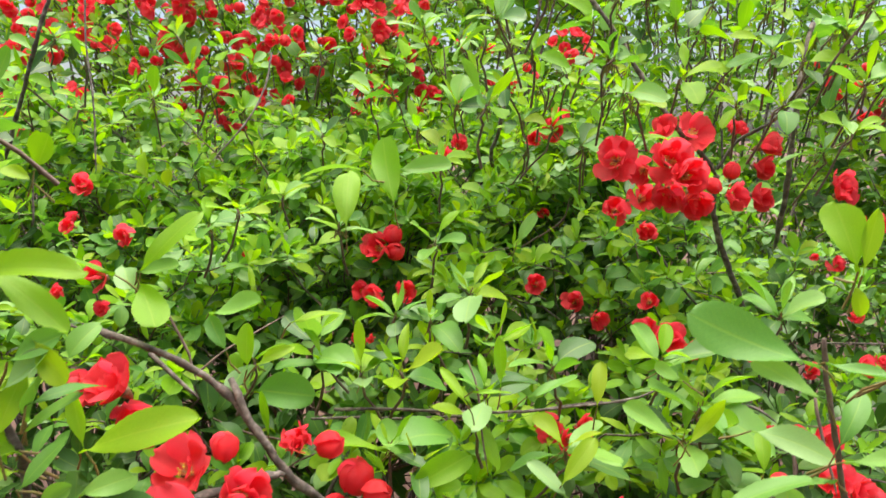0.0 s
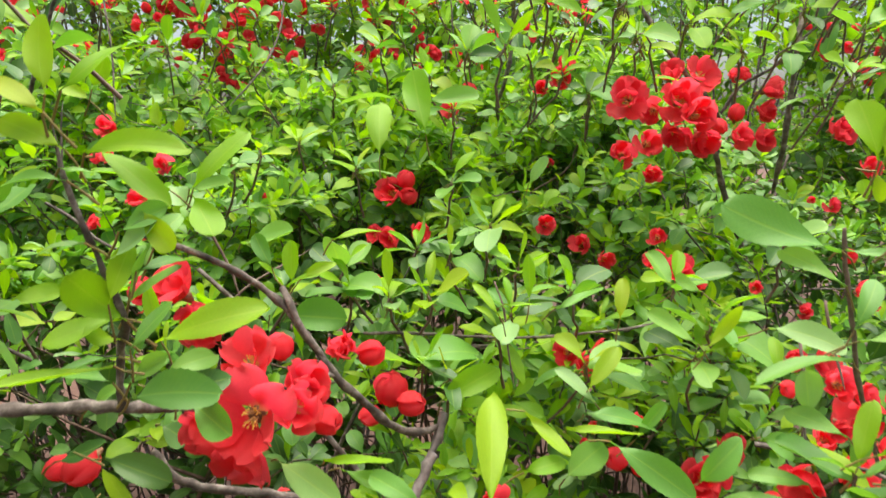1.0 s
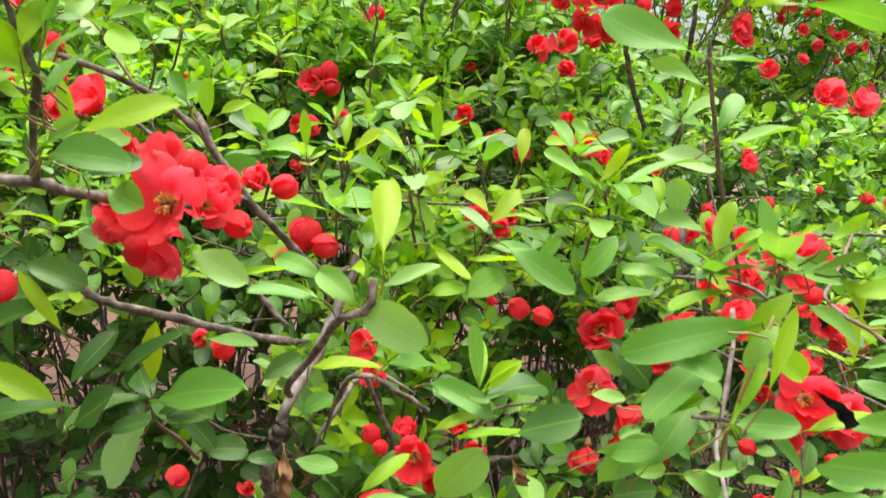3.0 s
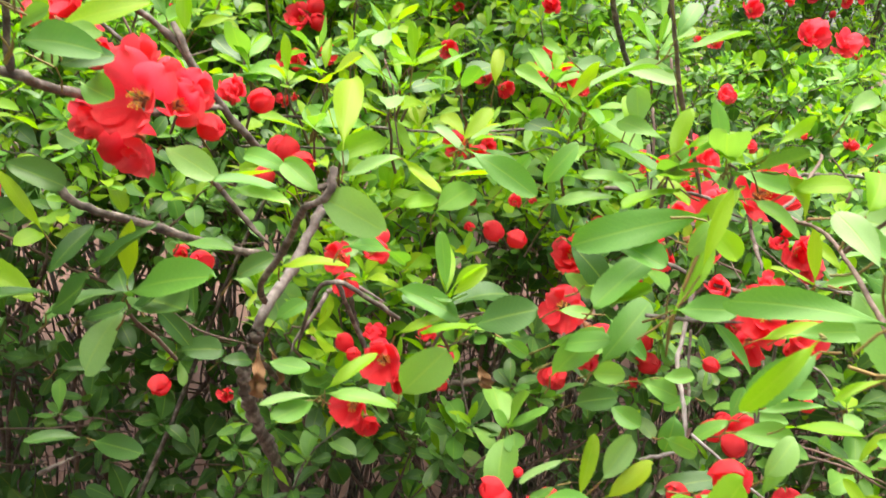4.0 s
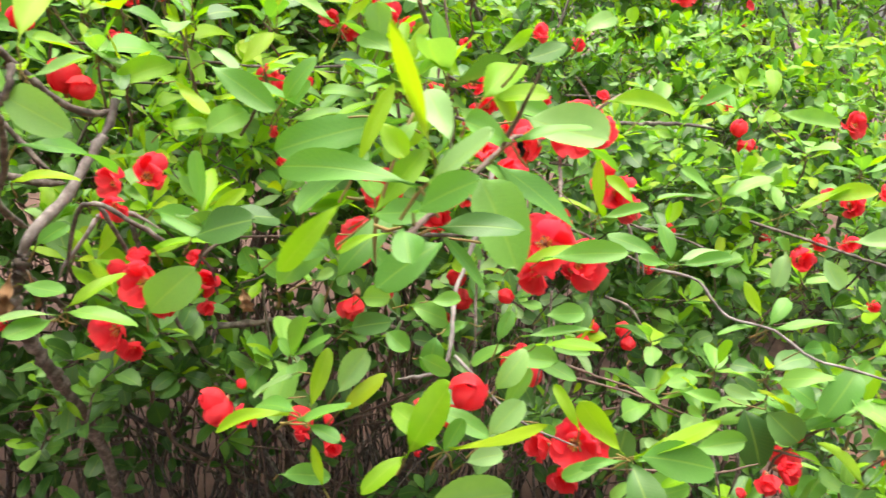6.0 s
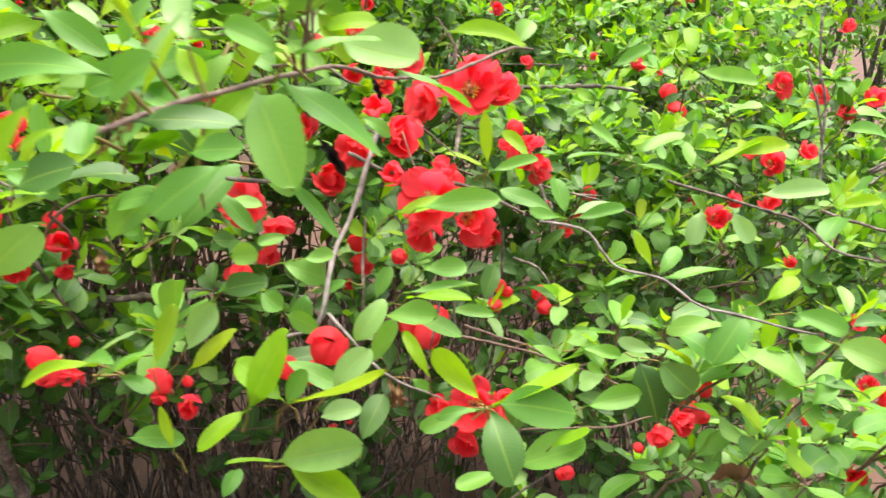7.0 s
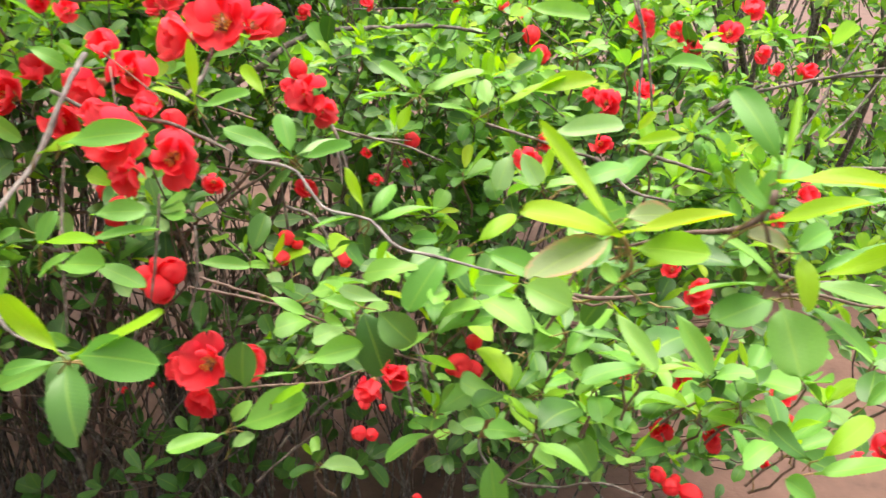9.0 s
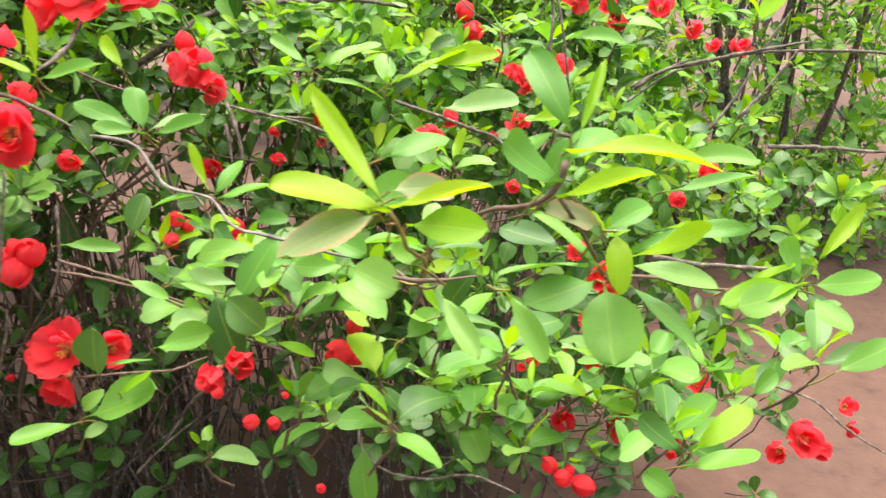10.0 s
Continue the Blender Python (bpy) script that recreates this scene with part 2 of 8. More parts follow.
class Shrub:
    """A shrub under one empty, with its leaves, twigs and flowers as parts."""

    def __init__(self, label, at, seed, group="flowering quince shrubs", name="quince_shrub"):
        self.ob = tagged(new(name), label, "shrub", group)
        self.ob.location = at
        self.at = np.array(at, float)
        self.inv = Matrix.Translation(-Vector(at))
        self.rng = np.random.default_rng(seed)
        self.singles, self.flowers = 0, 0
        self.blades, self.twigs = [], []

    def leaf(self, base, tip, width=0.5, kind="oval", face=(0, -0.35, 1), tone=1, single=True):
        base, tip = Vector(base), Vector(tip)
        size = (tip - base).length
        x, y, z = blade_frame(tip - base, face)
        wide = 0.9 * width * size / (2 * SHAPES[kind][1])
        m = Matrix((x, y, z)).transposed() @ Matrix.Diagonal((wide, size, 0.5 * (size + wide)))
        if single:
            back = base - y * 0.01 + Vector((self.rng.normal() * 0.004, 0.008, -0.009))
            self.twig([base, 0.5 * (base + back), back], 0.0005, 0.0007, 2, 3)
        if single and self.singles < 300:
            self.singles += 1
            part("leaf", FINE_MESH[kind, int(self.rng.integers(9)), tone], self.ob, self.inv @ Matrix.Translation(base) @ m.to_4x4())
        else:
            form = 6 * KINDS.index(kind) + int(self.rng.integers(6)) + (18 if single else 0)
            self.blades.append((form, tone, np.array(m), np.array(base)))

    def tuft(self, at, way=(0, 0, 1), n=6, size=0.04, young=0.3, single=False, spread=1.0, tones=(0.1, 0.6, 0.3)):
        """A rosette: broad leaves round the outside, young narrow ones upright in the middle."""
        rng = self.rng
        x, y, z = blade_frame(way, (0.2, 0.9, 0.1))
        turn = rng.uniform(0, 6.28)
        for i in range(n):
            a = turn + i * 2.4 + rng.normal() * 0.25
            inner = i / max(n - 1, 1)
            lift = np.clip((0.25 + 0.75 * inner ** 1.6) / spread + rng.normal() * 0.15, -0.3, 1.35)
            out = x * math.cos(a) + z * math.sin(a)
            d = out * math.cos(lift) + y * math.sin(lift)
            fresh = inner > 1 - young
            s = size * rng.uniform(0.7, 1.15) * (0.85 if fresh else 1.0)
            kind = rng.choice(["lance", "oval"], p=[0.55, 0.45]) if fresh else rng.choice(["round", "oval"], p=[0.68, 0.32])
            tone = 0 if fresh and rng.random() < 0.85 else int(rng.choice([0, 1, 2], p=(0.4, 0.5, 0.1) if young > 0.45 else tones))
            b = Vector(at) + y * (inner - 0.5) * size * 0.25 + out * 0.002
            width = {"lance": 0.3, "oval": 0.47, "round": 0.66}[str(kind)] * rng.uniform(0.85, 1.15)
            face = y * 1.0 - out * 0.3 * lift + Vector((0, -0.12, 0.35))
            self.leaf(b, b + d * s, width, str(kind), face, tone, single)

    def sprig(self, at, way=(0, 0, 1), n=6, size=0.04, young=0.3, spread=1.0):
        """A tuft at the end of its own short twig."""
        a, w = np.array(at), np.array(way)
        end = a - 0.035 * w + np.array([self.rng.normal() * 0.015, 0.03, -0.03])
        self.twig([a, a - 0.018 * w, end], 0.0011, 0.0016, 1, 6)
        self.tuft(at, way, n, size, young, True, spread)

    def branch(self, *points, r=(0.004, 0.002), bark=None, name="branch", knots=True):
        """A bare limb through the points."""
        r = (0.82 * r[0], 0.82 * r[1])
        length = sum(np.linalg.norm(np.subtract(a, b)) for a, b in zip(points, points[1:]))
        n = max(5, int(length / 0.008))
        line = smooth_line(points, n) + self.rng.normal(size=(n, 3)) * r[0] * 0.16
        rad = np.linspace(r[0], r[1], n)
        if knots:
            for k in range(2, n - 1, 5):
                rad[k + int(self.rng.integers(-1, 2))] *= self.rng.uniform(1.12, 1.35)
        rad[-3:] *= (0.92, 0.78, 0.5)
        line = np.vstack([line[:1] - 0.3 * rad[0] * (line[1] - line[0]) / np.linalg.norm(line[1] - line[0]), line, line[-1:] + 0.5 * (line[-1:] - line[-2:-1])])
        rad = np.concatenate([[rad[0] * 0.1], rad, [rad[-1] * 0.1]])
        v, f = tube(line - self.at, rad, 8, 0.1, self.rng)
        return part(name, link_mesh(name, v, f, [bark or BARK]), self.ob)

    def withered(self, base, tip, width, kind, face, mat=None, label="withered brown curled leaf"):
        """A brown, curled leaf that has stayed on its twig."""
        x, y, z = blade_frame(Vector(tip) - Vector(base), face)
        size = (Vector(tip) - Vector(base)).length
        v, f, uv = leaf_form(kind, True, 77)
        v[:, 2] += 1.4 * np.abs(v[:, 0]) + 0.25 * np.sin(3.1 * v[:, 1]) + 0.06 * np.sin(17 * v[:, 1])
        v[:, 0] *= width * 1.4 * (1 + 0.25 * np.sin(23 * v[:, 1]))
        m = Matrix((x, y, z)).transposed().to_4x4() @ Matrix.Scale(size, 4)
        part("leaf", link_mesh("leaf", v, f, [mat or DRY], uv), self.ob, self.inv @ Matrix.Translation(Vector(base)) @ m, label)

    def twig(self, points, r0, r1, bark=1, n=6):
        line = smooth_line(points, n)
        line[1:-1] += self.rng.normal(size=(n - 2, 3)) * min(0.0025, 2 * r0)
        v, f = tube(line, np.linspace(r0, r1, n), 4)
        self.twigs.append((v, f, bark))
        return line

    def spray(self, start, end, leafy=0.5, gap=0.032, size=0.038, sag=0.03, r=0.0022, young=0.3, tip_young=True, tones=(0.1, 0.6, 0.3)):
        """A thin shoot from start to end, with leaf tufts on its outer part."""
        rng = self.rng
        start, end = np.array(start, float), np.array(end, float)
        mid = 0.5 * (start + end) + np.array([rng.normal() * 0.02, rng.normal() * 0.02, sag])
        line = self.twig([start, mid, end], r, 0.4 * r, int(rng.random() < 0.35), 8)
        seg = np.linalg.norm(np.diff(line, axis=0), axis=1).sum()
        count = max(2, int(seg * (1 - leafy) / gap))
        for k in range(count):
            f = leafy + (1 - leafy) * (k + rng.uniform(0, 0.8)) / count
            j = min(f, 0.999) * 7
            p = line[int(j)] + (j - int(j)) * (line[int(j) + 1] - line[int(j)])
            way = Vector((rng.normal() * 0.55, rng.normal() * 0.55 - 0.25, 0.85))
            self.tuft(p, way, int(rng.integers(3, 7)), size * rng.uniform(0.75, 1.15), young * rng.uniform(0.4, 1.2), tones=tones)
        way = Vector(line[-1] - line[-2]).normalized() + Vector((0, 0, 0.6))
        self.tuft(line[-1], way, int(rng.integers(5, 9)), size, 0.6 if tip_young else young, tones=tones)

    def flower(self, at, face=(0, -1, 0.1), size=0.02, openness=0.6, whole=False):
        """size: how long a petal is."""
        rng = self.rng
        self.flowers += 1
        if not whole:
            BLOOMS.append(tuple(at))
        x, y, z = blade_frame(face, (0.1, 0.2, 1))
        m = self.inv @ Matrix.Translation(Vector(at)) @ Matrix((x, z * -1, y)).transposed().to_4x4() @ Matrix.Rotation(rng.uniform(0, 6.28), 4, "Z")
        if whole:
            part("flower", WHOLE_FLOWERS[int(rng.integers(len(WHOLE_FLOWERS)))], self.ob, m @ Matrix.Scale(size, 4))
            return
        head = part("flower", CALYX_MESH, self.ob, m @ Matrix.Scale(size, 4))
        for k in range(5):
            lean = (1 - openness) * 1.2 + rng.normal() * (0.12 + 0.16 * (1 - openness))
            mm = Matrix.Rotation(k * 1.2566 + rng.normal() * 0.08, 4, "Z") @ Matrix.Translation((0, 0.06, 0.03 * (k % 2))) @ Matrix.Rotation(lean, 4, "X") @ Matrix.Rotation(0.16 + rng.normal() * 0.1, 4, "Y")
            part("petal", PETAL_MESH[int(rng.integers(len(PETAL_MESH)))], head, mm @ Matrix.Diagonal((rng.uniform(0.92, 1.1), rng.uniform(0.92, 1.06), 1, 1)))
        for k in range(int(rng.integers(0, 3))):
            mm = Matrix.Rotation(rng.uniform(0, 6.28), 4, "Z") @ Matrix.Translation((0, 0.05, 0.05)) @ Matrix.Rotation((1 - openness) * 1.15 + rng.uniform(0.25, 0.6), 4, "X")
            part("petal", PETAL_MESH[int(rng.integers(len(PETAL_MESH)))], head, mm @ Matrix.Scale(rng.uniform(0.65, 0.85), 4))
        if openness > 0.3:
            part("stamen_crown", STAMEN_MESH, head)

    def bud(self, at, way=(0, -0.4, 0.6), size=0.009):
        x, y, z = blade_frame(way, (0.1, 0.2, 1))
        m = self.inv @ Matrix.Translation(Vector(at)) @ Matrix((x, z * -1, y)).transposed().to_4x4() @ Matrix.Scale(size, 4)
        part("bud", BUD_MESH[int(self.rng.integers(len(BUD_MESH)))], self.ob, m)

    def cluster(self, at, n=3, buds=1, size=0.02, reach=0.022, face=(0, -1, 0.2), openness=0.65, whole=False):
        rng = self.rng
        for k in range(n):
            d = Vector(rng.normal(size=3))
            d.normalize()
            f = (Vector(face).normalized() * 0.9 + d * 0.8)
            self.flower(Vector(at) + f.normalized() * reach * 0.5 + d * reach * 0.55, f, size * rng.uniform(0.85, 1.1), min(0.95, max(0.1, openness + rng.normal() * 0.15)), whole)
        for k in range(buds):
            d = Vector(rng.normal(size=3))
            d.normalize()
            d = d + Vector(face) * 0.6
            self.bud(Vector(at) + d.normalized() * reach * rng.uniform(0.8, 1.3), d, rng.uniform(0.006, 0.01))

    def finish(self):
        """Join the leaves and twigs that nobody could count."""
        if self.blades:
            vs, fs, uvs, ms, off = [], [], [], [], 0
            for form in range(len(COARSE)):
                sel = [b for b in self.blades if b[0] == form]
                if not sel:
                    continue
                v, f, uv = COARSE[form]
                mats = np.stack([b[2] for b in sel])
                pos = np.stack([b[3] for b in sel]) - self.at
                pts = np.einsum("nij,vj->nvi", mats, v) + pos[:, None]
                vs.append(pts.reshape(-1, 3))
                fs.append((f[None] + (off + np.arange(len(sel)) * len(v))[:, None, None]).reshape(-1, 4))
                uvs.append(np.tile(uv, (len(sel), 1)))
                ms.append(np.repeat([b[1] for b in sel], len(f)))
                off += len(sel) * len(v)
            me = link_mesh("foliage", np.vstack(vs), np.vstack(fs), LEAVES, np.vstack(uvs), np.concatenate(ms))
            tagged(part("foliage", me, self.ob), kind="stuff")
        if self.twigs:
            vs, fs, ms, off = [], [], [], 0
            for v, f, m in self.twigs:
                vs.append(v - self.at)
                fs.append(f + off)
                ms.append(np.full(len(f), m))
                off += len(v)
            me = link_mesh("twig_tangle", np.vstack(vs), np.vstack(fs), [BARK, TWIG, SHOOT], None, np.concatenate(ms))
            tagged(part("twig_tangle", me, self.ob), kind="stuff")


# ---- flower meshes ----
def petal_form(seed, rows=12, cols=9):
    rng = np.random.default_rng(seed)
    s, c = 0.5 - 0.5 * np.cos(np.pi * np.linspace(0, 1, rows)), np.linspace(-1, 1, cols)
    w = 0.56 * np.sqrt(np.clip(1 - ((s - 0.56) / 0.45) ** 2, 0.0, 1.0)) * np.clip(s / 0.35, 0.3, 1)
    w = np.maximum(w, 0.06 + 0.1 * (s > 0.9)) * rng.uniform(0.9, 1.1)
    x = w[:, None] * c[None]
    notch = 0.09 * rng.uniform(0, 1.6) * np.exp(-((c - rng.uniform(-0.3, 0.3)) / 0.3) ** 2)
    y = s[:, None] * (1 - notch[None] * s[:, None] ** 3 + 0.03 * np.sin(7 * c[None] + rng.uniform(0, 6)) * s[:, None] ** 4)
    z = rng.uniform(0.3, 0.55) * s[:, None] ** 2 + rng.uniform(0.6, 1.0) * x ** 2
    edge = s[:, None] ** 2 * (0.35 + 0.65 * np.abs(c[None]))
    z = z + 0.075 * rng.uniform(0.4, 1.4) * np.sin(5 * c[None] + rng.uniform(0, 6)) * s[:, None] ** 2
    z = z + 0.045 * rng.uniform(0.5, 1.5) * np.sin(9 * s[:, None] + 3 * c[None] + rng.uniform(0, 6)) * edge
    z = z - rng.uniform(-0.5, 0.7) * np.clip(s[:, None] - 0.68, 0, 1) ** 1.4
    v = np.stack([x, y, z], -1).reshape(-1, 3)
    uv = np.stack([0.5 + 0.5 * c[None] * np.ones((rows, 1)), s[:, None] * np.ones((1, cols))], -1).reshape(-1, 2)
    return v, grid_faces(rows, cols), uv


def stamen_form(seed, count=26):
    rng = np.random.default_rng(seed)
    vs, fs, ms, off = [], [], [], 0
    for k in range(count):
        a, lean = rng.uniform(0, 6.28), rng.uniform(0.1, 0.62)
        d = np.array([math.cos(a) * math.sin(lean), math.sin(a) * math.sin(lean), math.cos(lean)])
        n = rng.uniform(0.22, 0.38)
        start = 0.06 * np.array([math.cos(a), math.sin(a), 0.2])
        v, f = tube([start, start + d * n * 0.5 + np.array([0, 0, 0.02]), start + d * n], [0.010, 0.009, 0.007], 3)
        vs.append(v); fs.append(f + off); ms.append(np.zeros(len(f))); off += len(v)
        e = start + d * n
        v, f = tube([e - d * 0.025, e - d * 0.01, e + d * 0.015, e + d * 0.03], [0.006, 0.024, 0.022, 0.005], 5)
        vs.append(v); fs.append(f + off); ms.append(np.ones(len(f))); off += len(v)
    return np.vstack(vs), np.vstack(fs), np.concatenate(ms)


def bud_form(seed):
    """Overlapping petals wrapped into a ball, on a short calyx."""
    rng = np.random.default_rng(seed)
    vs, fs, uvs, ms, off = [], [], [], [], 0
    rows, cols = 8, 7
    for k in range(5):
        s, c = np.linspace(0, 1, rows), np.linspace(-1, 1, cols)
        lat = -0.5 * np.pi + 0.12 + s * (np.pi - 0.2)
        ang = k * 1.2566 + c[None] * 0.95 * np.cos(lat * 0.8)[:, None] + 0.25 * s[:, None]
        r = (1 + 0.03 * k + 0.11 * c[None]) * np.ones((rows, 1)) * (1 + 0.03 * rng.normal())
        x, y = r * np.cos(lat)[:, None] * np.cos(ang), r * np.cos(lat)[:, None] * np.sin(ang)
        z = 1.12 * np.sin(lat)[:, None] * r + 1.0
        v = np.stack([x, y, z], -1).reshape(-1, 3)
        vs.append(v); fs.append(grid_faces(rows, cols) + off); off += len(v)
        uvs.append(np.stack([0.5 + 0.5 * c[None] * np.ones((rows, 1)), 0.3 + 0.7 * s[:, None] * np.ones((1, cols))], -1).reshape(-1, 2))
        ms.append(np.zeros(len(fs[-1])))
    v, f = tube([(0, 0, -0.7), (0, 0, -0.2), (0, 0, 0.1), (0, 0, 0.35)], [0.14, 0.3, 0.5, 0.68], 8)
    vs.append(v); fs.append(f + off); uvs.append(np.zeros((len(v), 2))); ms.append(np.ones(len(f)))
    return link_mesh("bud", np.vstack(vs), np.vstack(fs), [PETAL, CALYX], np.vstack(uvs), np.concatenate(ms))


PETAL_MESH = [link_mesh("petal", *petal_form(k)[:2], [PETAL], petal_form(k)[2]) for k in range(12)]
_v, _f, _m = stamen_form(4)
STAMEN_MESH = link_mesh("stamen_crown", _v, _f, [FILAMENT, ANTHER], None, _m)
_v, _f = tube([(0, 0, -0.42), (0, 0, -0.28), (0, 0, -0.1), (0, 0, 0.04), (0, 0, 0.03)], [0.05, 0.12, 0.16, 0.2, 0.04], 8)
CALYX_MESH = link_mesh("flower", _v, _f, [CALYX])
BUD_MESH = [bud_form(k) for k in range(3)]


def whole_flower(seed):
    rng = np.random.default_rng(seed)
    vs, fs, uvs, ms, off = [], [], [], [], 0
    openness = rng.uniform(0.35, 0.9)
    for k in range(5):
        v, f, uv = petal_form(40 + 5 * seed + k, 6, 5)
        m = Matrix.Rotation(k * 1.2566, 3, "Z") @ Matrix.Rotation((1 - openness) * 1.15 + rng.normal() * 0.15, 3, "X")
        v = (v + (0, 0.06, 0)) @ np.array(m).T
        vs.append(v); fs.append(f + off); uvs.append(uv); ms.append(np.zeros(len(f))); off += len(v)
    v, f, m = stamen_form(seed, 9)
    vs.append(v); fs.append(f + off); uvs.append(np.ones((len(v), 2))); ms.append(m + 1); off += len(v)
    v, f = tube([(0, 0, -0.42), (0, 0, -0.1), (0, 0, 0.05)], [0.06, 0.15, 0.18], 6)
    vs.append(v); fs.append(f + off); uvs.append(np.ones((len(v), 2))); ms.append(np.full(len(f), 3))
    return link_mesh("flower", np.vstack(vs), np.vstack(fs), [PETAL, FILAMENT, ANTHER, CALYX], np.vstack(uvs), np.concatenate(ms))


WHOLE_FLOWERS = [whole_flower(k) for k in range(6)]


# ---- ground and distance ----
def soil_height(x, y):
    near = max(0.0, 1 - math.hypot(x, y - 2) / 30)
    return near * (0.04 * noise.noise((x * 0.9, y * 0.9, 0)) + 0.015 * noise.noise((x * 5, y * 5, 3)))


def ground_sheet():
    """One sheet to the horizon, finest near the shrubs."""
    n = 221
    a = np.sinh(np.linspace(-7.2, 7.2, n)) / math.sinh(7.2) * 900
    gx, gy = np.meshgrid(a + 0.6, a + 1.6)
    z = np.array([[soil_height(x, y) for x, y in zip(r, q)] for r, q in zip(gx, gy)])
    return link_mesh("ground", np.stack([gx, gy, z], -1).reshape(-1, 3), grid_faces(n, n), [SOIL])


ground = tagged(new("ground", ground_sheet()), "bare reddish-brown soil under and behind the shrubs", "ground", kind="structure")

# ---- the shrubs ----
left = Shrub("flowering quince with red blossoms on thick grey limbs", (-0.25, 0.85, 0.0), 1)
middle = Shrub("flowering quince with red blossoms hanging below its leafy edge", (0.15, 0.8, 0.0), 5)
right = Shrub("flowering quince with large red blossoms and arching thin twigs", (0.5, 0.85, 0.0), 2)
outer = Shrub("sparse outer quince with many red buds beside bare soil", (0.85, 0.85, 0.0), 6)
back = Shrub("taller flowering quince with dense red blossoms behind the front shrubs", (-0.5, 2.0, 0.0), 3)
back_right = Shrub("taller leafy quince with few red blossoms behind the front shrubs", (0.75, 2.1, 0.0), 4)


def top_height(x, y):
    a = min(0.86 + 0.51 * (y - 0.42), 1.3)
    b = min(0.74 + 0.35 * (y - 0.4), 1.12)
    f = min(1.0, max(0.0, (x - 0.2) / 0.45))
    return a + (b - a) * f + 0.08 * noise.noise((x * 4, y * 4, 1.7)) + 0.04 * noise.noise((x * 11, y * 11, 5.2))


# the left shrub: its bare limbs
left.branch((-0.249, 0.329, 1.070), (-0.227, 0.336, 1.068), (-0.211, 0.340, 1.068), (-0.192, 0.343, 1.066), (-0.184, 0.361, 1.059), (-0.170, 0.379, 1.053), (-0.150, 0.435, 1.038), (-0.113, 0.462, 1.040), (-0.102, 0.471, 1.039), r=(0.0042, 0.0032))
left.branch((-0.192, 0.338, 1.068), (-0.191, 0.336, 1.083), (-0.187, 0.329, 1.101), (-0.175, 0.306, 1.121), (-0.178, 0.296, 1.145), (-0.182, 0.294, 1.158), r=(0.0026, 0.0020))
left.branch((-0.182, 0.294, 1.158), (-0.185, 0.292, 1.171), (-0.189, 0.290, 1.185), (-0.192, 0.290, 1.204), r=(0.0020, 0.0014))
left.branch((-0.226, 0.474, 1.135), (-0.207, 0.471, 1.130), (-0.175, 0.475, 1.116), (-0.153, 0.479, 1.101), (-0.134, 0.479, 1.083), (-0.119, 0.478, 1.062), (-0.106, 0.473, 1.045), (-0.095, 0.479, 1.028), (-0.082, 0.494, 1.010), (-0.064, 0.517, 0.983), (-0.042, 0.542, 0.967), (-0.027, 0.552, 0.969), r=(0.0024, 0.0040))
left.branch((-0.024, 0.553, 0.978), (-0.030, 0.550, 0.958), (-0.037, 0.542, 0.943), r=(0.0044, 0.0040), bark=PALE_BARK)
# one limb in two barks, pale above and dark below, painting light and shade
middle.branch((-0.032, 0.542, 0.949), (-0.040, 0.534, 0.937), (-0.050, 0.518, 0.914), (-0.062, 0.499, 0.897), (-0.073, 0.474, 0.882), (-0.080, 0.470, 0.866), r=(0.0050, 0.0056), bark=PALE_BARK)
middle.branch((-0.079, 0.470, 0.868), (-0.086, 0.470, 0.848), (-0.092, 0.474, 0.826), (-0.091, 0.490, 0.790), (-0.082, 0.520, 0.740), (-0.070, 0.560, 0.670), (-0.062, 0.600, 0.590), (-0.06, 0.66, 0.4), (-0.07, 0.70, -0.02), r=(0.0054, 0.0075))
middle.branch((-0.014, 0.290, 1.027), (-0.015, 0.286, 1.014), (-0.029, 0.305, 1.002), (-0.037, 0.333, 0.986), (-0.050, 0.368, 0.956), (-0.067, 0.397, 0.926), (-0.071, 0.456, 0.892), r=(0.0022, 0.0032))
middle.branch((-0.223, 0.460, 0.989), (-0.210, 0.463, 0.968), (-0.189, 0.468, 0.958), (-0.156, 0.491, 0.942), (-0.120, 0.522, 0.920), (-0.094, 0.528, 0.912), (-0.066, 0.534, 0.908), r=(0.0036, 0.0042))
middle.branch((-0.025, 0.473, 0.896), (-0.012, 0.478, 0.899), (0.004, 0.480, 0.896), (0.019, 0.476, 0.888), r=(0.0026, 0.0016), bark=PALE_BARK)
middle.branch((-0.025, 0.473, 0.895), (-0.036, 0.469, 0.877), (-0.047, 0.466, 0.863), (-0.053, 0.463, 0.851), r=(0.0024, 0.0016), bark=PALE_BARK)
middle.branch((-0.133, 0.551, 0.978), (-0.116, 0.553, 0.957), (-0.100, 0.556, 0.934), (-0.080, 0.548, 0.916), r=(0.0030, 0.0026))
middle.branch((0.053, 0.414, 0.869), (0.060, 0.417, 0.882), (0.072, 0.424, 0.891), (0.087, 0.428, 0.895), (0.114, 0.436, 0.894), r=(0.0016, 0.0012), bark=TWIG)
middle.branch((-0.137, 0.482, 1.098), (-0.127, 0.475, 1.078), (-0.116, 0.474, 1.061), (-0.105, 0.473, 1.046), r=(0.0026, 0.0032))
middle.branch((-0.208, 0.533, 1.100), (-0.190, 0.526, 1.086), (-0.173, 0.521, 1.074), r=(0.0022, 0.0022))
middle.branch((-0.139, 0.416, 0.908), (-0.127, 0.421, 0.892), (-0.109, 0.425, 0.879), (-0.086, 0.449, 0.862), r=(0.0010, 0.0008), bark=TWIG)
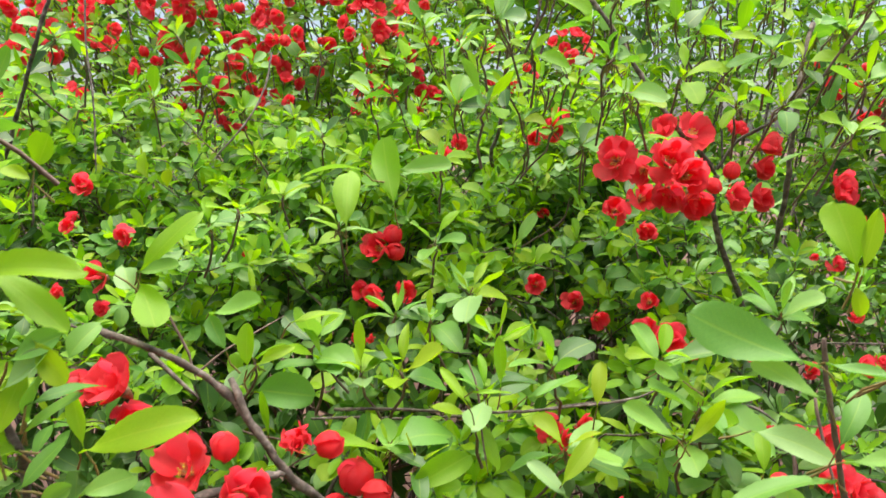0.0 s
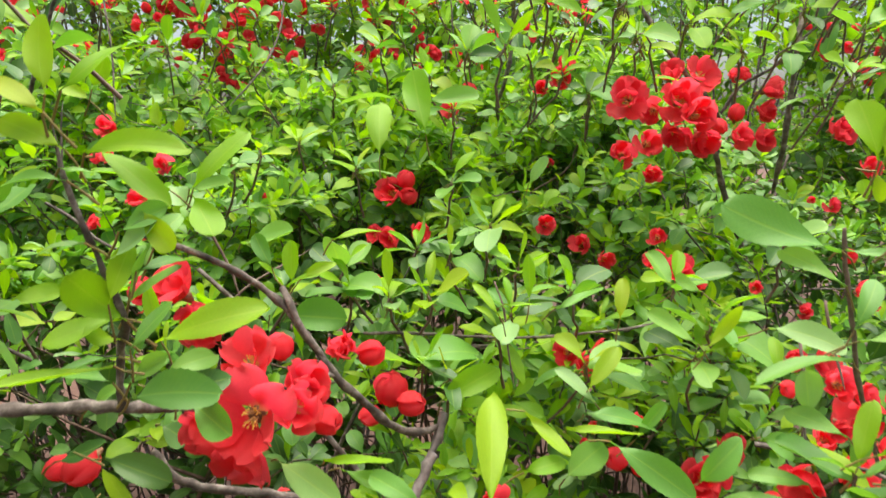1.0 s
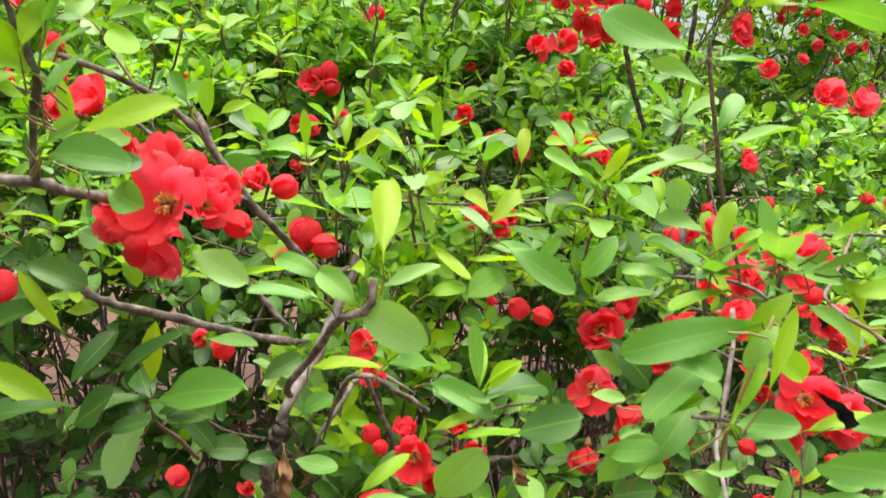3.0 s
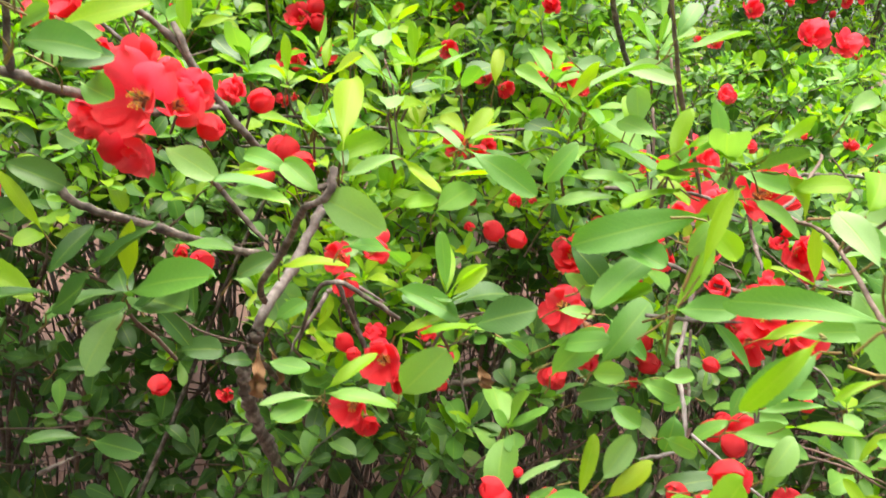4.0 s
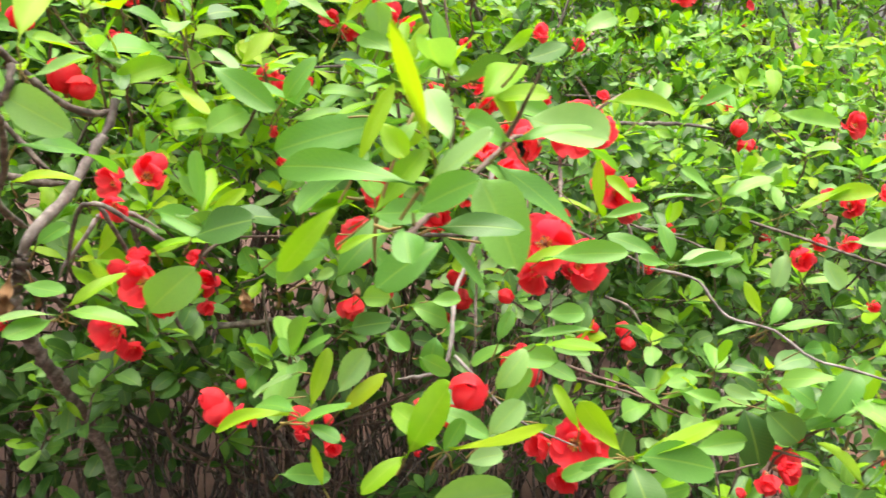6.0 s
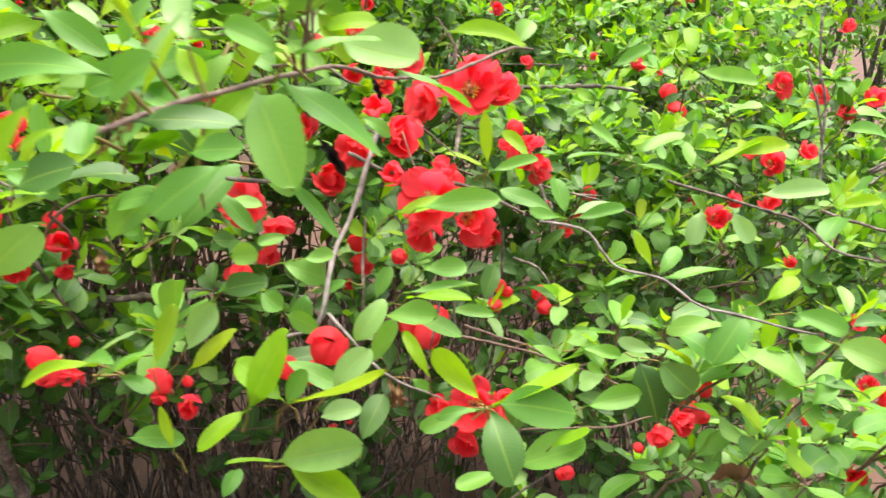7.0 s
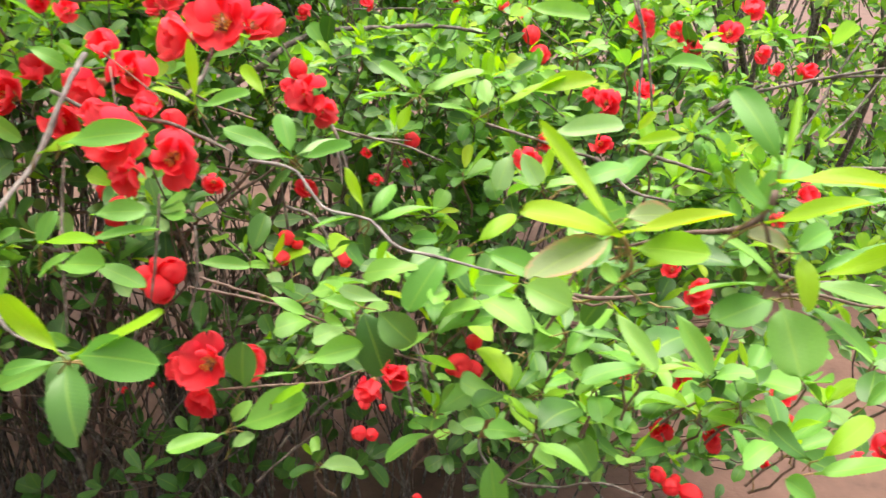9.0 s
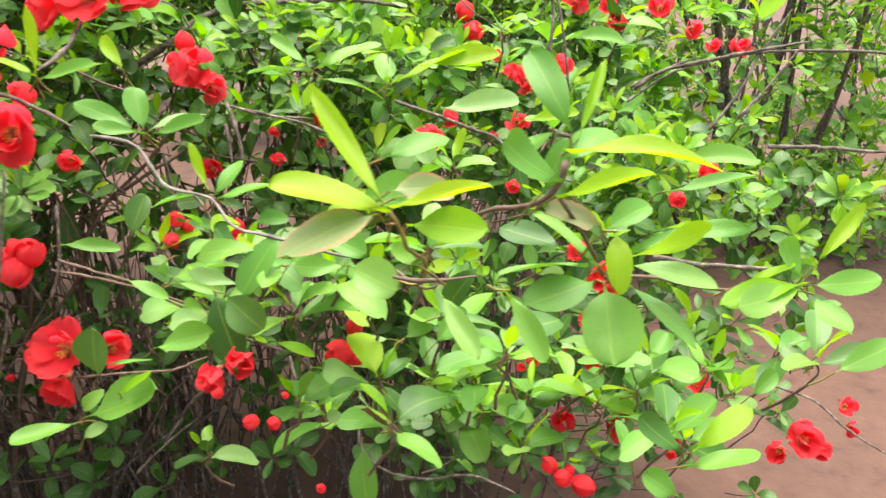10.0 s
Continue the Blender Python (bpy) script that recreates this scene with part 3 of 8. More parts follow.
middle.branch((-0.223, 0.390, 0.787), (-0.211, 0.391, 0.793), (-0.195, 0.391, 0.801), r=(0.0020, 0.0012))
middle.branch((-0.096, 0.653, 1.016), (-0.059, 0.658, 1.015), (-0.016, 0.672, 1.008), (0.052, 0.684, 1.002), (0.101, 0.699, 1.000), (0.176, 0.712, 1.004), (0.208, 0.721, 1.012), r=(0.0018, 0.0014))
middle.branch((0.020, 0.604, 1.075), (0.028, 0.596, 1.051), (0.031, 0.586, 1.017), (0.035, 0.579, 0.995), r=(0.0010, 0.0009), bark=TWIG)
middle.branch((-0.091, 0.496, 0.843), (-0.077, 0.552, 0.788), (-0.047, 0.612, 0.717), (-0.016, 0.687, 0.628), r=(0.0032, 0.0024))
middle.branch((-0.007, 0.508, 0.880), (-0.000, 0.518, 0.846), (0.023, 0.538, 0.777), (0.040, 0.580, 0.714), r=(0.0026, 0.0022))
left.branch((0.087, 1.164, 1.484), (0.088, 1.155, 1.419), (0.094, 1.157, 1.363), (0.089, 1.148, 1.298), (0.081, 1.162, 1.257), (0.072, 1.178, 1.223), (0.091, 1.202, 1.179), (0.110, 1.216, 1.134), r=(0.0034, 0.0038))
left.branch((0.161, 0.891, 1.411), (0.186, 0.886, 1.377), (0.208, 0.881, 1.342), (0.224, 0.878, 1.314), (0.240, 0.863, 1.286), (0.261, 0.860, 1.258), (0.286, 0.867, 1.237), (0.311, 0.883, 1.211), r=(0.0030, 0.0036))
left.branch((0.311, 0.883, 1.211), (0.314, 0.898, 1.171), (0.333, 0.922, 1.128), (0.355, 0.936, 1.084), (0.384, 0.959, 1.029), r=(0.0040, 0.0044))
left.branch((0.311, 0.884, 1.217), (0.335, 0.889, 1.249), (0.366, 0.881, 1.268), (0.382, 0.864, 1.289), (0.413, 0.868, 1.317), (0.487, 0.873, 1.357), r=(0.0024, 0.0018))
left.branch((0.455, 0.980, 1.393), (0.432, 0.952, 1.343), (0.422, 0.935, 1.296), (0.418, 0.937, 1.236), (0.419, 0.949, 1.173), (0.428, 0.990, 1.112), r=(0.0036, 0.0042))
left.branch((0.261, 0.941, 1.119), (0.289, 0.935, 1.077), (0.330, 0.949, 1.032), r=(0.0016, 0.0016))
left.branch((0.061, 1.086, 1.070), (0.107, 1.070, 1.101), (0.158, 1.045, 1.139), (0.168, 1.020, 1.175), r=(0.0016, 0.0012), bark=TWIG)
left.branch((-0.228, 0.697, 1.036), (-0.205, 0.710, 1.054), (-0.183, 0.731, 1.065), (-0.162, 0.763, 1.074), r=(0.0014, 0.0010), bark=TWIG)
left.branch((-0.133, 0.749, 0.972), (-0.082, 0.749, 0.973), (-0.037, 0.749, 0.972), (0.003, 0.749, 0.974), (0.066, 0.749, 0.976), (0.099, 0.740, 0.985), (0.137, 0.731, 0.994), (0.170, 0.732, 0.995), r=(0.0017, 0.0013))
left.branch((-0.432, 0.881, 1.409), (-0.452, 0.884, 1.361), (-0.475, 0.897, 1.313), (-0.501, 0.911, 1.262), (-0.520, 0.926, 1.229), r=(0.0026, 0.0032))
left.branch((-0.463, 1.037, 1.444), (-0.452, 1.006, 1.370), (-0.434, 0.976, 1.298), (-0.426, 0.954, 1.215), r=(0.0013, 0.0015))
left.branch((-0.424, 0.796, 1.162), (-0.424, 0.800, 1.197), (-0.422, 0.804, 1.226), r=(0.0014, 0.0010))
left.branch((-0.355, 0.611, 1.142), (-0.332, 0.609, 1.128), (-0.310, 0.606, 1.110), (-0.278, 0.585, 1.102), r=(0.0016, 0.0018))
left.branch((-0.216, 0.570, 1.136), (-0.205, 0.567, 1.119), (-0.192, 0.564, 1.094), (-0.186, 0.561, 1.075), r=(0.0013, 0.0014), bark=TWIG)
left.branch((-0.233, 1.077, 1.367), (-0.236, 1.050, 1.324), (-0.251, 1.014, 1.278), (-0.286, 0.976, 1.228), r=(0.0015, 0.0016))
left.branch((0.001, 1.181, 1.390), (0.005, 1.173, 1.332), (0.013, 1.167, 1.290), r=(0.0014, 0.0014))
left.branch((0.294, 0.751, 0.987), (0.313, 0.740, 0.985), (0.325, 0.729, 0.977), r=(0.0020, 0.0016))

# the left shrub: its blossoms and buds
left.flower((-0.131, 0.368, 1.052), (-0.150, -0.950, 0.220), 0.0255, 0.88)
left.flower((-0.116, 0.392, 1.047), (0.391, -0.890, 0.234), 0.0195, 0.5)
left.flower((-0.157, 0.388, 1.038), (-0.652, -0.749, -0.119), 0.0204, 0.45)
left.flower((-0.139, 0.386, 1.026), (-0.110, -0.858, -0.502), 0.0222, 0.4)
left.flower((-0.142, 0.409, 1.066), (-0.002, -0.684, 0.729), 0.0200, 0.55)
left.flower((-0.115, 0.414, 1.051), (0.505, -0.690, 0.519), 0.0177, 0.5)
left.bud((-0.104, 0.414, 1.033), (0.609, -0.785, -0.110), 0.0084)
left.bud((-0.134, 0.452, 1.058), (0.140, -0.305, 0.942), 0.0077)
left.flower((-0.100, 0.508, 1.042), (0.131, -0.804, 0.580), 0.0202, 0.35)
left.bud((-0.085, 0.515, 1.038), (0.752, -0.508, 0.419), 0.0088)
left.bud((-0.068, 0.570, 0.983), (0.060, -0.473, 0.879), 0.0126)
left.bud((-0.058, 0.558, 0.984), (0.817, -0.536, 0.214), 0.0096)
left.bud((-0.077, 0.563, 0.975), (-0.802, -0.582, -0.132), 0.0077)
left.flower((-0.192, 0.448, 1.101), (-0.312, -0.613, 0.725), 0.0217, 0.6)
left.flower((-0.185, 0.458, 1.083), (0.084, -0.944, -0.318), 0.0198, 0.5)
left.flower((-0.212, 0.464, 1.096), (-0.692, -0.659, 0.295), 0.0180, 0.45)
left.flower((-0.014, 0.498, 0.918), (-0.198, -0.934, 0.298), 0.0160, 0.6)
left.flower((-0.011, 0.475, 0.906), (0.088, -0.965, -0.245), 0.0130, 0.5)
left.bud((-0.274, 0.484, 0.975), (-0.492, -0.764, -0.418), 0.0110)
left.bud((-0.293, 0.490, 0.967), (-0.854, -0.475, -0.211), 0.0083)
left.flower((-0.273, 0.613, 1.141), (-0.283, -0.839, 0.465), 0.0152, 0.5)
left.flower((-0.311, 0.646, 1.178), (-0.376, -0.849, 0.371), 0.0102, 0.5)
left.flower((-0.078, 0.987, 1.110), (-0.461, -0.845, 0.272), 0.0257, 0.6)
left.bud((-0.065, 0.983, 1.120), (0.140, -0.305, 0.942), 0.0106)
left.bud((-0.066, 0.983, 1.105), (0.517, -0.722, 0.459), 0.0106)
left.flower((-0.080, 0.946, 1.059), (-0.292, -0.951, 0.101), 0.0208, 0.5)
left.flower((-0.050, 0.924, 1.067), (0.424, -0.864, 0.271), 0.0190, 0.5)
left.flower((-0.100, 0.978, 1.057), (-0.596, -0.764, 0.248), 0.0171, 0.5)
left.flower((0.102, 0.686, 0.987), (-0.381, -0.880, 0.283), 0.0185, 0.6)
left.flower((0.114, 0.673, 0.982), (0.267, -0.961, -0.070), 0.0182, 0.5)
left.flower((0.126, 0.693, 0.985), (0.536, -0.779, 0.324), 0.0165, 0.4)
left.flower((0.110, 0.910, 1.080), (-0.100, -0.948, 0.302), 0.0163, 0.5)
left.flower((0.221, 0.740, 1.056), (-0.001, -0.953, 0.303), 0.0196, 0.55)
left.flower((0.205, 0.752, 1.061), (-0.517, -0.745, 0.421), 0.0164, 0.5)
left.flower((0.237, 0.736, 1.047), (0.426, -0.885, 0.189), 0.0150, 0.5)
left.flower((0.174, 0.780, 1.229), (-0.329, -0.917, 0.224), 0.0242, 0.75)
left.flower((0.228, 0.790, 1.228), (-0.098, -0.939, 0.329), 0.0267, 0.65)
left.flower((0.241, 0.778, 1.214), (0.196, -0.971, 0.136), 0.0242, 0.6)
left.flower((0.253, 0.790, 1.195), (0.082, -0.888, -0.452), 0.0258, 0.45)
left.flower((0.231, 0.801, 1.200), (-0.249, -0.892, -0.378), 0.0228, 0.45)
left.flower((0.265, 0.839, 1.255), (0.268, -0.836, 0.479), 0.0237, 0.7)
left.flower((0.240, 0.859, 1.255), (-0.162, -0.722, 0.673), 0.0208, 0.5)
left.flower((0.208, 0.804, 1.220), (-0.358, -0.923, -0.141), 0.0196, 0.4)
left.flower((0.303, 0.820, 1.191), (0.195, -0.980, 0.039), 0.0189, 0.55)
left.flower((0.336, 0.840, 1.191), (0.507, -0.860, -0.050), 0.0205, 0.45)
left.flower((0.352, 0.867, 1.242), (0.725, -0.625, 0.288), 0.0222, 0.45)
left.flower((0.352, 0.874, 1.221), (0.432, -0.891, -0.136), 0.0189, 0.4)
left.bud((0.310, 0.837, 1.210), (0.105, -0.405, 0.908), 0.0079)
left.bud((0.280, 0.817, 1.206), (0.424, -0.779, -0.462), 0.0077)
left.flower((0.339, 0.910, 1.259), (0.188, -0.892, 0.410), 0.0147, 0.3)
left.flower((0.140, 1.011, 1.260), (-0.099, -0.967, 0.236), 0.0217, 0.5)
left.flower((0.127, 1.060, 1.249), (-0.445, -0.870, 0.212), 0.0185, 0.4)
left.flower((0.154, 1.064, 1.279), (0.268, -0.836, 0.479), 0.0171, 0.4)
left.flower((0.207, 0.930, 1.164), (-0.278, -0.942, 0.187), 0.0231, 0.4)
left.flower((0.250, 0.980, 1.176), (0.113, -0.951, 0.288), 0.0228, 0.5)
left.flower((0.285, 0.978, 1.180), (0.291, -0.916, 0.275), 0.0214, 0.4)
left.flower((0.242, 0.924, 1.145), (-0.078, -0.980, -0.184), 0.0177, 0.4)
left.flower((0.416, 0.816, 1.193), (0.113, -0.975, 0.193), 0.0208, 0.4)
left.flower((0.521, 0.933, 1.147), (-0.100, -0.948, 0.302), 0.0185, 0.55)
left.flower((0.602, 0.918, 1.115), (-0.198, -0.934, 0.298), 0.0257, 0.55)
left.flower((0.596, 0.981, 1.167), (0.096, -0.974, 0.206), 0.0120, 0.4)
left.flower((0.279, 0.528, 1.008), (-0.196, -0.900, 0.390), 0.0161, 0.6)
left.flower((0.294, 0.525, 0.999), (0.353, -0.892, 0.281), 0.0152, 0.5)
left.flower((0.279, 0.522, 0.980), (-0.093, -0.981, -0.172), 0.0135, 0.5)
left.bud((0.253, 0.544, 0.998), (-0.669, -0.605, 0.431), 0.0064)
left.flower((0.300, 0.498, 0.972), (0.188, -0.936, 0.296), 0.0122, 0.5)
left.flower((0.372, 0.671, 1.049), (0.188, -0.936, 0.296), 0.0141, 0.4)
left.flower((0.318, 0.775, 1.030), (-0.101, -0.973, 0.206), 0.0110, 0.5)
left.bud((0.133, 0.597, 0.914), (-0.635, -0.545, 0.547), 0.0092)
left.bud((0.146, 0.600, 0.912), (0.519, -0.846, -0.124), 0.0085)
left.flower((0.106, 0.596, 0.951), (-0.096, -0.992, -0.084), 0.0078, 0.3)
left.flower((0.020, 1.057, 1.242), (-0.100, -0.948, 0.302), 0.0164, 0.5)
left.flower((0.006, 1.260, 1.224), (-0.294, -0.935, 0.197), 0.0194, 0.6)
left.flower((-0.156, 0.571, 0.902), (-0.273, -0.946, -0.174), 0.0120, 0.4)
middle.flower((0.007, 0.503, 0.922), (0.477, -0.813, 0.334), 0.0202, 0.5)
middle.flower((0.020, 0.421, 0.861), (-0.208, -0.939, 0.273), 0.0199, 0.7)
middle.flower((0.014, 0.439, 0.869), (-0.249, -0.546, 0.800), 0.0139, 0.3)
middle.flower((0.030, 0.421, 0.848), (0.324, -0.935, -0.144), 0.0144, 0.5)
middle.flower((0.057, 0.430, 0.856), (0.260, -0.856, 0.447), 0.0163, 0.55)
middle.flower((0.053, 0.444, 0.868), (-0.097, -0.569, 0.817), 0.0110, 0.25)
middle.flower((0.062, 0.427, 0.843), (0.160, -0.940, -0.301), 0.0108, 0.3)
middle.flower((-0.002, 0.423, 0.824), (-0.197, -0.980, 0.033), 0.0186, 0.65)
middle.flower((0.007, 0.424, 0.811), (0.166, -0.958, -0.234), 0.0130, 0.4)
middle.bud((-0.008, 0.472, 0.849), (-0.471, -0.398, 0.787), 0.0069)
middle.bud((-0.006, 0.461, 0.847), (0.408, -0.809, 0.422), 0.0054)
middle.bud((-0.133, 0.535, 0.897), (0.066, -0.680, 0.730), 0.0087)
middle.bud((-0.171, 0.531, 0.793), (-0.095, -0.991, -0.097), 0.0084)
middle.flower((-0.111, 0.496, 0.798), (0.087, -0.955, 0.283), 0.0099, 0.4)
middle.bud((0.368, 0.516, 0.881), (-0.108, -0.781, 0.615), 0.0087)
middle.flower((0.112, 0.649, 0.907), (-0.111, -0.880, 0.462), 0.0087, 0.2)
middle.bud((0.086, 0.288, 0.830), (-0.647, -0.330, 0.687), 0.0069)
middle.bud((0.088, 0.290, 0.831), (-0.367, -0.850, -0.378), 0.0076)
middle.flower((0.101, 0.272, 0.832), (0.085, -0.923, 0.375), 0.0112, 0.35)
middle.bud((0.098, 0.292, 0.840), (0.032, -0.275, 0.961), 0.0028)
middle.flower((0.465, 0.907, 1.102), (-0.013, -0.886, 0.464), 0.0126, 0.4)
middle.flower((0.633, 0.889, 1.107), (-0.012, -0.927, 0.376), 0.0224, 0.6)
middle.flower((0.516, 0.953, 1.031), (-0.111, -0.880, 0.462), 0.0135, 0.4)
left.flower((-0.261, 0.635, 1.172), (0.100, -0.985, 0.138), 0.0122, 0.35)
left.flower((-0.408, 0.881, 1.198), (0.099, -0.967, 0.236), 0.0167, 0.5)
left.flower((-0.417, 0.877, 1.165), (-0.192, -0.980, -0.057), 0.0108, 0.4)
left.flower((-0.346, 0.688, 1.115), (0.000, -0.990, 0.139), 0.0105, 0.4)
left.flower((-0.269, 0.607, 1.117), (-0.196, -0.971, 0.136), 0.0093, 0.4)
left.flower((0.219, 0.804, 1.080), (-0.358, -0.848, 0.390), 0.0145, 0.5)
left.flower((0.172, 0.981, 1.043), (-0.282, -0.905, 0.317), 0.0204, 0.5)
left.flower((0.185, 0.929, 1.036), (0.276, -0.950, -0.145), 0.0194, 0.5)
left.flower((0.337, 0.718, 0.967), (-0.192, -0.926, 0.324), 0.0163, 0.5)
left.flower((0.348, 0.689, 0.976), (0.286, -0.931, 0.227), 0.0205, 0.5)
left.flower((0.331, 0.746, 0.956), (-0.498, -0.788, 0.362), 0.0117, 0.4)
left.flower((0.148, 1.146, 1.142), (-0.099, -0.967, 0.236), 0.0125, 0.5)
left.flower((-0.100, 0.925, 1.009), (-0.196, -0.971, 0.136), 0.0116, 0.4)
left.flower((-0.088, 0.906, 1.015), (0.370, -0.903, 0.220), 0.0088, 0.2)
left.bud((-0.231, 0.893, 1.117), (0.000, -0.778, 0.629), 0.0033)
left.flower((0.452, 0.939, 1.108), (0.000, -0.990, 0.139), 0.0090, 0.4)
left.flower((0.508, 1.002, 1.195), (0.286, -0.931, 0.227), 0.0231, 0.6)
left.flower((0.550, 1.034, 1.277), (0.099, -0.967, 0.236), 0.0152, 0.5)
left.flower((0.370, 1.012, 1.267), (0.000, -0.972, 0.237), 0.0122, 0.4)

# the right shrub: leafy shoots above the blossoms
right.sprig((0.395, 1.038, 1.293), (0.184, -0.025, 0.983), 4, 0.044, 0.3)
right.sprig((0.279, 0.956, 1.392), (-0.148, -0.614, 0.776), 5, 0.032, 0.3)
right.sprig((0.072, 0.907, 1.312), (-0.402, -0.591, 0.700), 5, 0.032, 0.3)
right.sprig((0.570, 1.118, 1.406), (-0.335, -0.141, 0.932), 5, 0.035, 0.7)
right.sprig((0.057, 1.104, 1.375), (0.409, -0.311, 0.858), 6, 0.033, 0.5)
right.sprig((0.371, 0.887, 1.416), (-0.471, -0.113, 0.875), 6, 0.039, 0.5)
right.sprig((0.198, 1.091, 1.248), (0.082, -0.273, 0.959), 6, 0.044, 0.3)
right.sprig((0.502, 1.014, 1.356), (0.457, -0.120, 0.881), 5, 0.034, 0.3)
right.sprig((0.241, 1.038, 1.342), (0.519, -0.611, 0.598), 4, 0.040, 0.5)
right.sprig((0.087, 0.979, 1.376), (0.084, -0.270, 0.959), 5, 0.037, 0.7)
right.sprig((0.108, 0.805, 1.399), (0.402, -0.509, 0.761), 6, 0.046, 0.3)
right.sprig((0.554, 1.040, 1.452), (0.231, -0.656, 0.718), 6, 0.044, 0.5)
right.sprig((0.247, 1.129, 1.427), (-0.568, -0.098, 0.817), 5, 0.041, 0.5)
right.sprig((0.455, 0.919, 1.377), (0.543, -0.141, 0.828), 5, 0.046, 0.5)
right.sprig((0.205, 1.089, 1.360), (0.544, -0.235, 0.806), 4, 0.037, 0.7)
right.sprig((0.188, 0.853, 1.405), (0.243, -0.379, 0.893), 6, 0.033, 0.5)
right.sprig((0.201, 0.841, 1.292), (0.248, -0.126, 0.960), 7, 0.036, 0.7)
right.sprig((0.126, 0.911, 1.266), (-0.045, -0.300, 0.953), 6, 0.037, 0.5)
right.sprig((0.467, 0.992, 1.376), (0.405, -0.428, 0.808), 7, 0.037, 0.3)
right.sprig((0.527, 0.942, 1.335), (0.540, -0.356, 0.763), 5, 0.035, 0.5)
right.sprig((0.346, 0.798, 1.285), (0.341, -0.359, 0.869), 7, 0.036, 0.7)
right.sprig((0.050, 0.918, 1.403), (-0.351, -0.433, 0.830), 5, 0.035, 0.7)
right.sprig((0.619, 1.095, 1.432), (-0.026, -0.257, 0.966), 4, 0.036, 0.3)
right.sprig((0.176, 0.761, 1.295), (-0.658, -0.162, 0.736), 5, 0.035, 0.5)
right.sprig((0.278, 1.073, 1.440), (0.225, -0.505, 0.833), 6, 0.046, 0.7)
right.sprig((0.249, 1.107, 1.335), (0.256, -0.124, 0.959), 5, 0.038, 0.7)
right.sprig((0.403, 1.107, 1.339), (0.414, -0.190, 0.890), 5, 0.041, 0.5)
right.sprig((0.358, 1.084, 1.393), (-0.010, -0.430, 0.903), 7, 0.038, 0.3)
right.sprig((0.129, 1.022, 1.326), (-0.499, -0.101, 0.860), 6, 0.039, 0.5)
right.sprig((0.406, 0.754, 1.379), (0.351, 0.020, 0.936), 7, 0.035, 0.3)
right.sprig((0.362, 1.108, 1.409), (0.430, -0.130, 0.894), 4, 0.035, 0.5)
right.sprig((0.385, 0.734, 1.256), (0.268, -0.380, 0.885), 5, 0.036, 0.7)
right.sprig((0.054, 1.007, 1.378), (0.077, -0.048, 0.996), 5, 0.033, 0.5)
right.sprig((0.373, 0.913, 1.397), (0.282, -0.258, 0.924), 7, 0.040, 0.7)
right.sprig((0.475, 0.892, 1.356), (0.504, -0.575, 0.645), 5, 0.045, 0.5)
right.sprig((0.353, 0.850, 1.343), (-0.378, -0.401, 0.834), 7, 0.045, 0.3)
right.sprig((0.512, 0.901, 1.328), (-0.511, -0.123, 0.851), 4, 0.033, 0.3)
right.sprig((0.498, 0.909, 1.368), (-0.032, -0.187, 0.982), 4, 0.046, 0.7)
right.sprig((0.113, 1.110, 1.259), (-0.390, -0.010, 0.921), 7, 0.034, 0.7)
right.sprig((0.155, 0.992, 1.332), (0.090, -0.414, 0.906), 4, 0.036, 0.7)
right.sprig((0.097, 0.861, 1.344), (-0.235, -0.598, 0.766), 7, 0.039, 0.7)
right.sprig((0.114, 0.930, 1.311), (-0.322, -0.116, 0.939), 5, 0.036, 0.7)
right.sprig((0.610, 1.063, 1.279), (-0.668, -0.319, 0.672), 7, 0.042, 0.3)
right.sprig((0.376, 1.088, 1.460), (-0.030, -0.530, 0.848), 7, 0.035, 0.5)
right.sprig((0.042, 0.752, 1.284), (0.364, -0.138, 0.921), 5, 0.045, 0.5)
right.sprig((0.599, 1.051, 1.312), (-0.278, -0.301, 0.912), 5, 0.042, 0.5)
right.sprig((0.331, 0.891, 1.363), (0.186, -0.200, 0.962), 5, 0.042, 0.5)
right.sprig((0.485, 0.967, 1.338), (-0.748, -0.189, 0.636), 5, 0.042, 0.5)
right.sprig((0.161, 1.102, 1.356), (-0.210, -0.371, 0.905), 6, 0.032, 0.5)
right.sprig((0.175, 0.812, 1.333), (0.494, -0.310, 0.812), 5, 0.033, 0.5)
right.sprig((0.103, 1.019, 1.275), (-0.206, -0.151, 0.967), 5, 0.032, 0.3)
right.sprig((0.066, 0.928, 1.432), (-0.286, -0.168, 0.943), 5, 0.034, 0.7)
right.sprig((0.587, 1.029, 1.450), (-0.115, -0.138, 0.984), 5, 0.041, 0.7)
right.sprig((0.177, 0.848, 1.336), (-0.585, -0.072, 0.808), 7, 0.034, 0.3)
right.sprig((0.312, 0.836, 1.288), (-0.186, -0.538, 0.822), 7, 0.033, 0.7)
right.sprig((0.503, 0.872, 1.329), (0.471, -0.458, 0.754), 4, 0.042, 0.3)
right.sprig((0.052, 0.762, 1.364), (-0.390, -0.214, 0.896), 7, 0.043, 0.3)
right.sprig((0.076, 1.131, 1.468), (-0.158, -0.055, 0.986), 5, 0.042, 0.7)
right.sprig((0.199, 0.959, 1.421), (-0.527, -0.475, 0.704), 5, 0.040, 0.7)
right.sprig((0.268, 0.881, 1.320), (0.200, -0.409, 0.890), 5, 0.042, 0.5)
right.sprig((0.315, 0.935, 1.411), (-0.484, -0.255, 0.837), 6, 0.043, 0.5)
right.sprig((0.477, 0.840, 1.299), (0.231, -0.391, 0.891), 7, 0.042, 0.3)

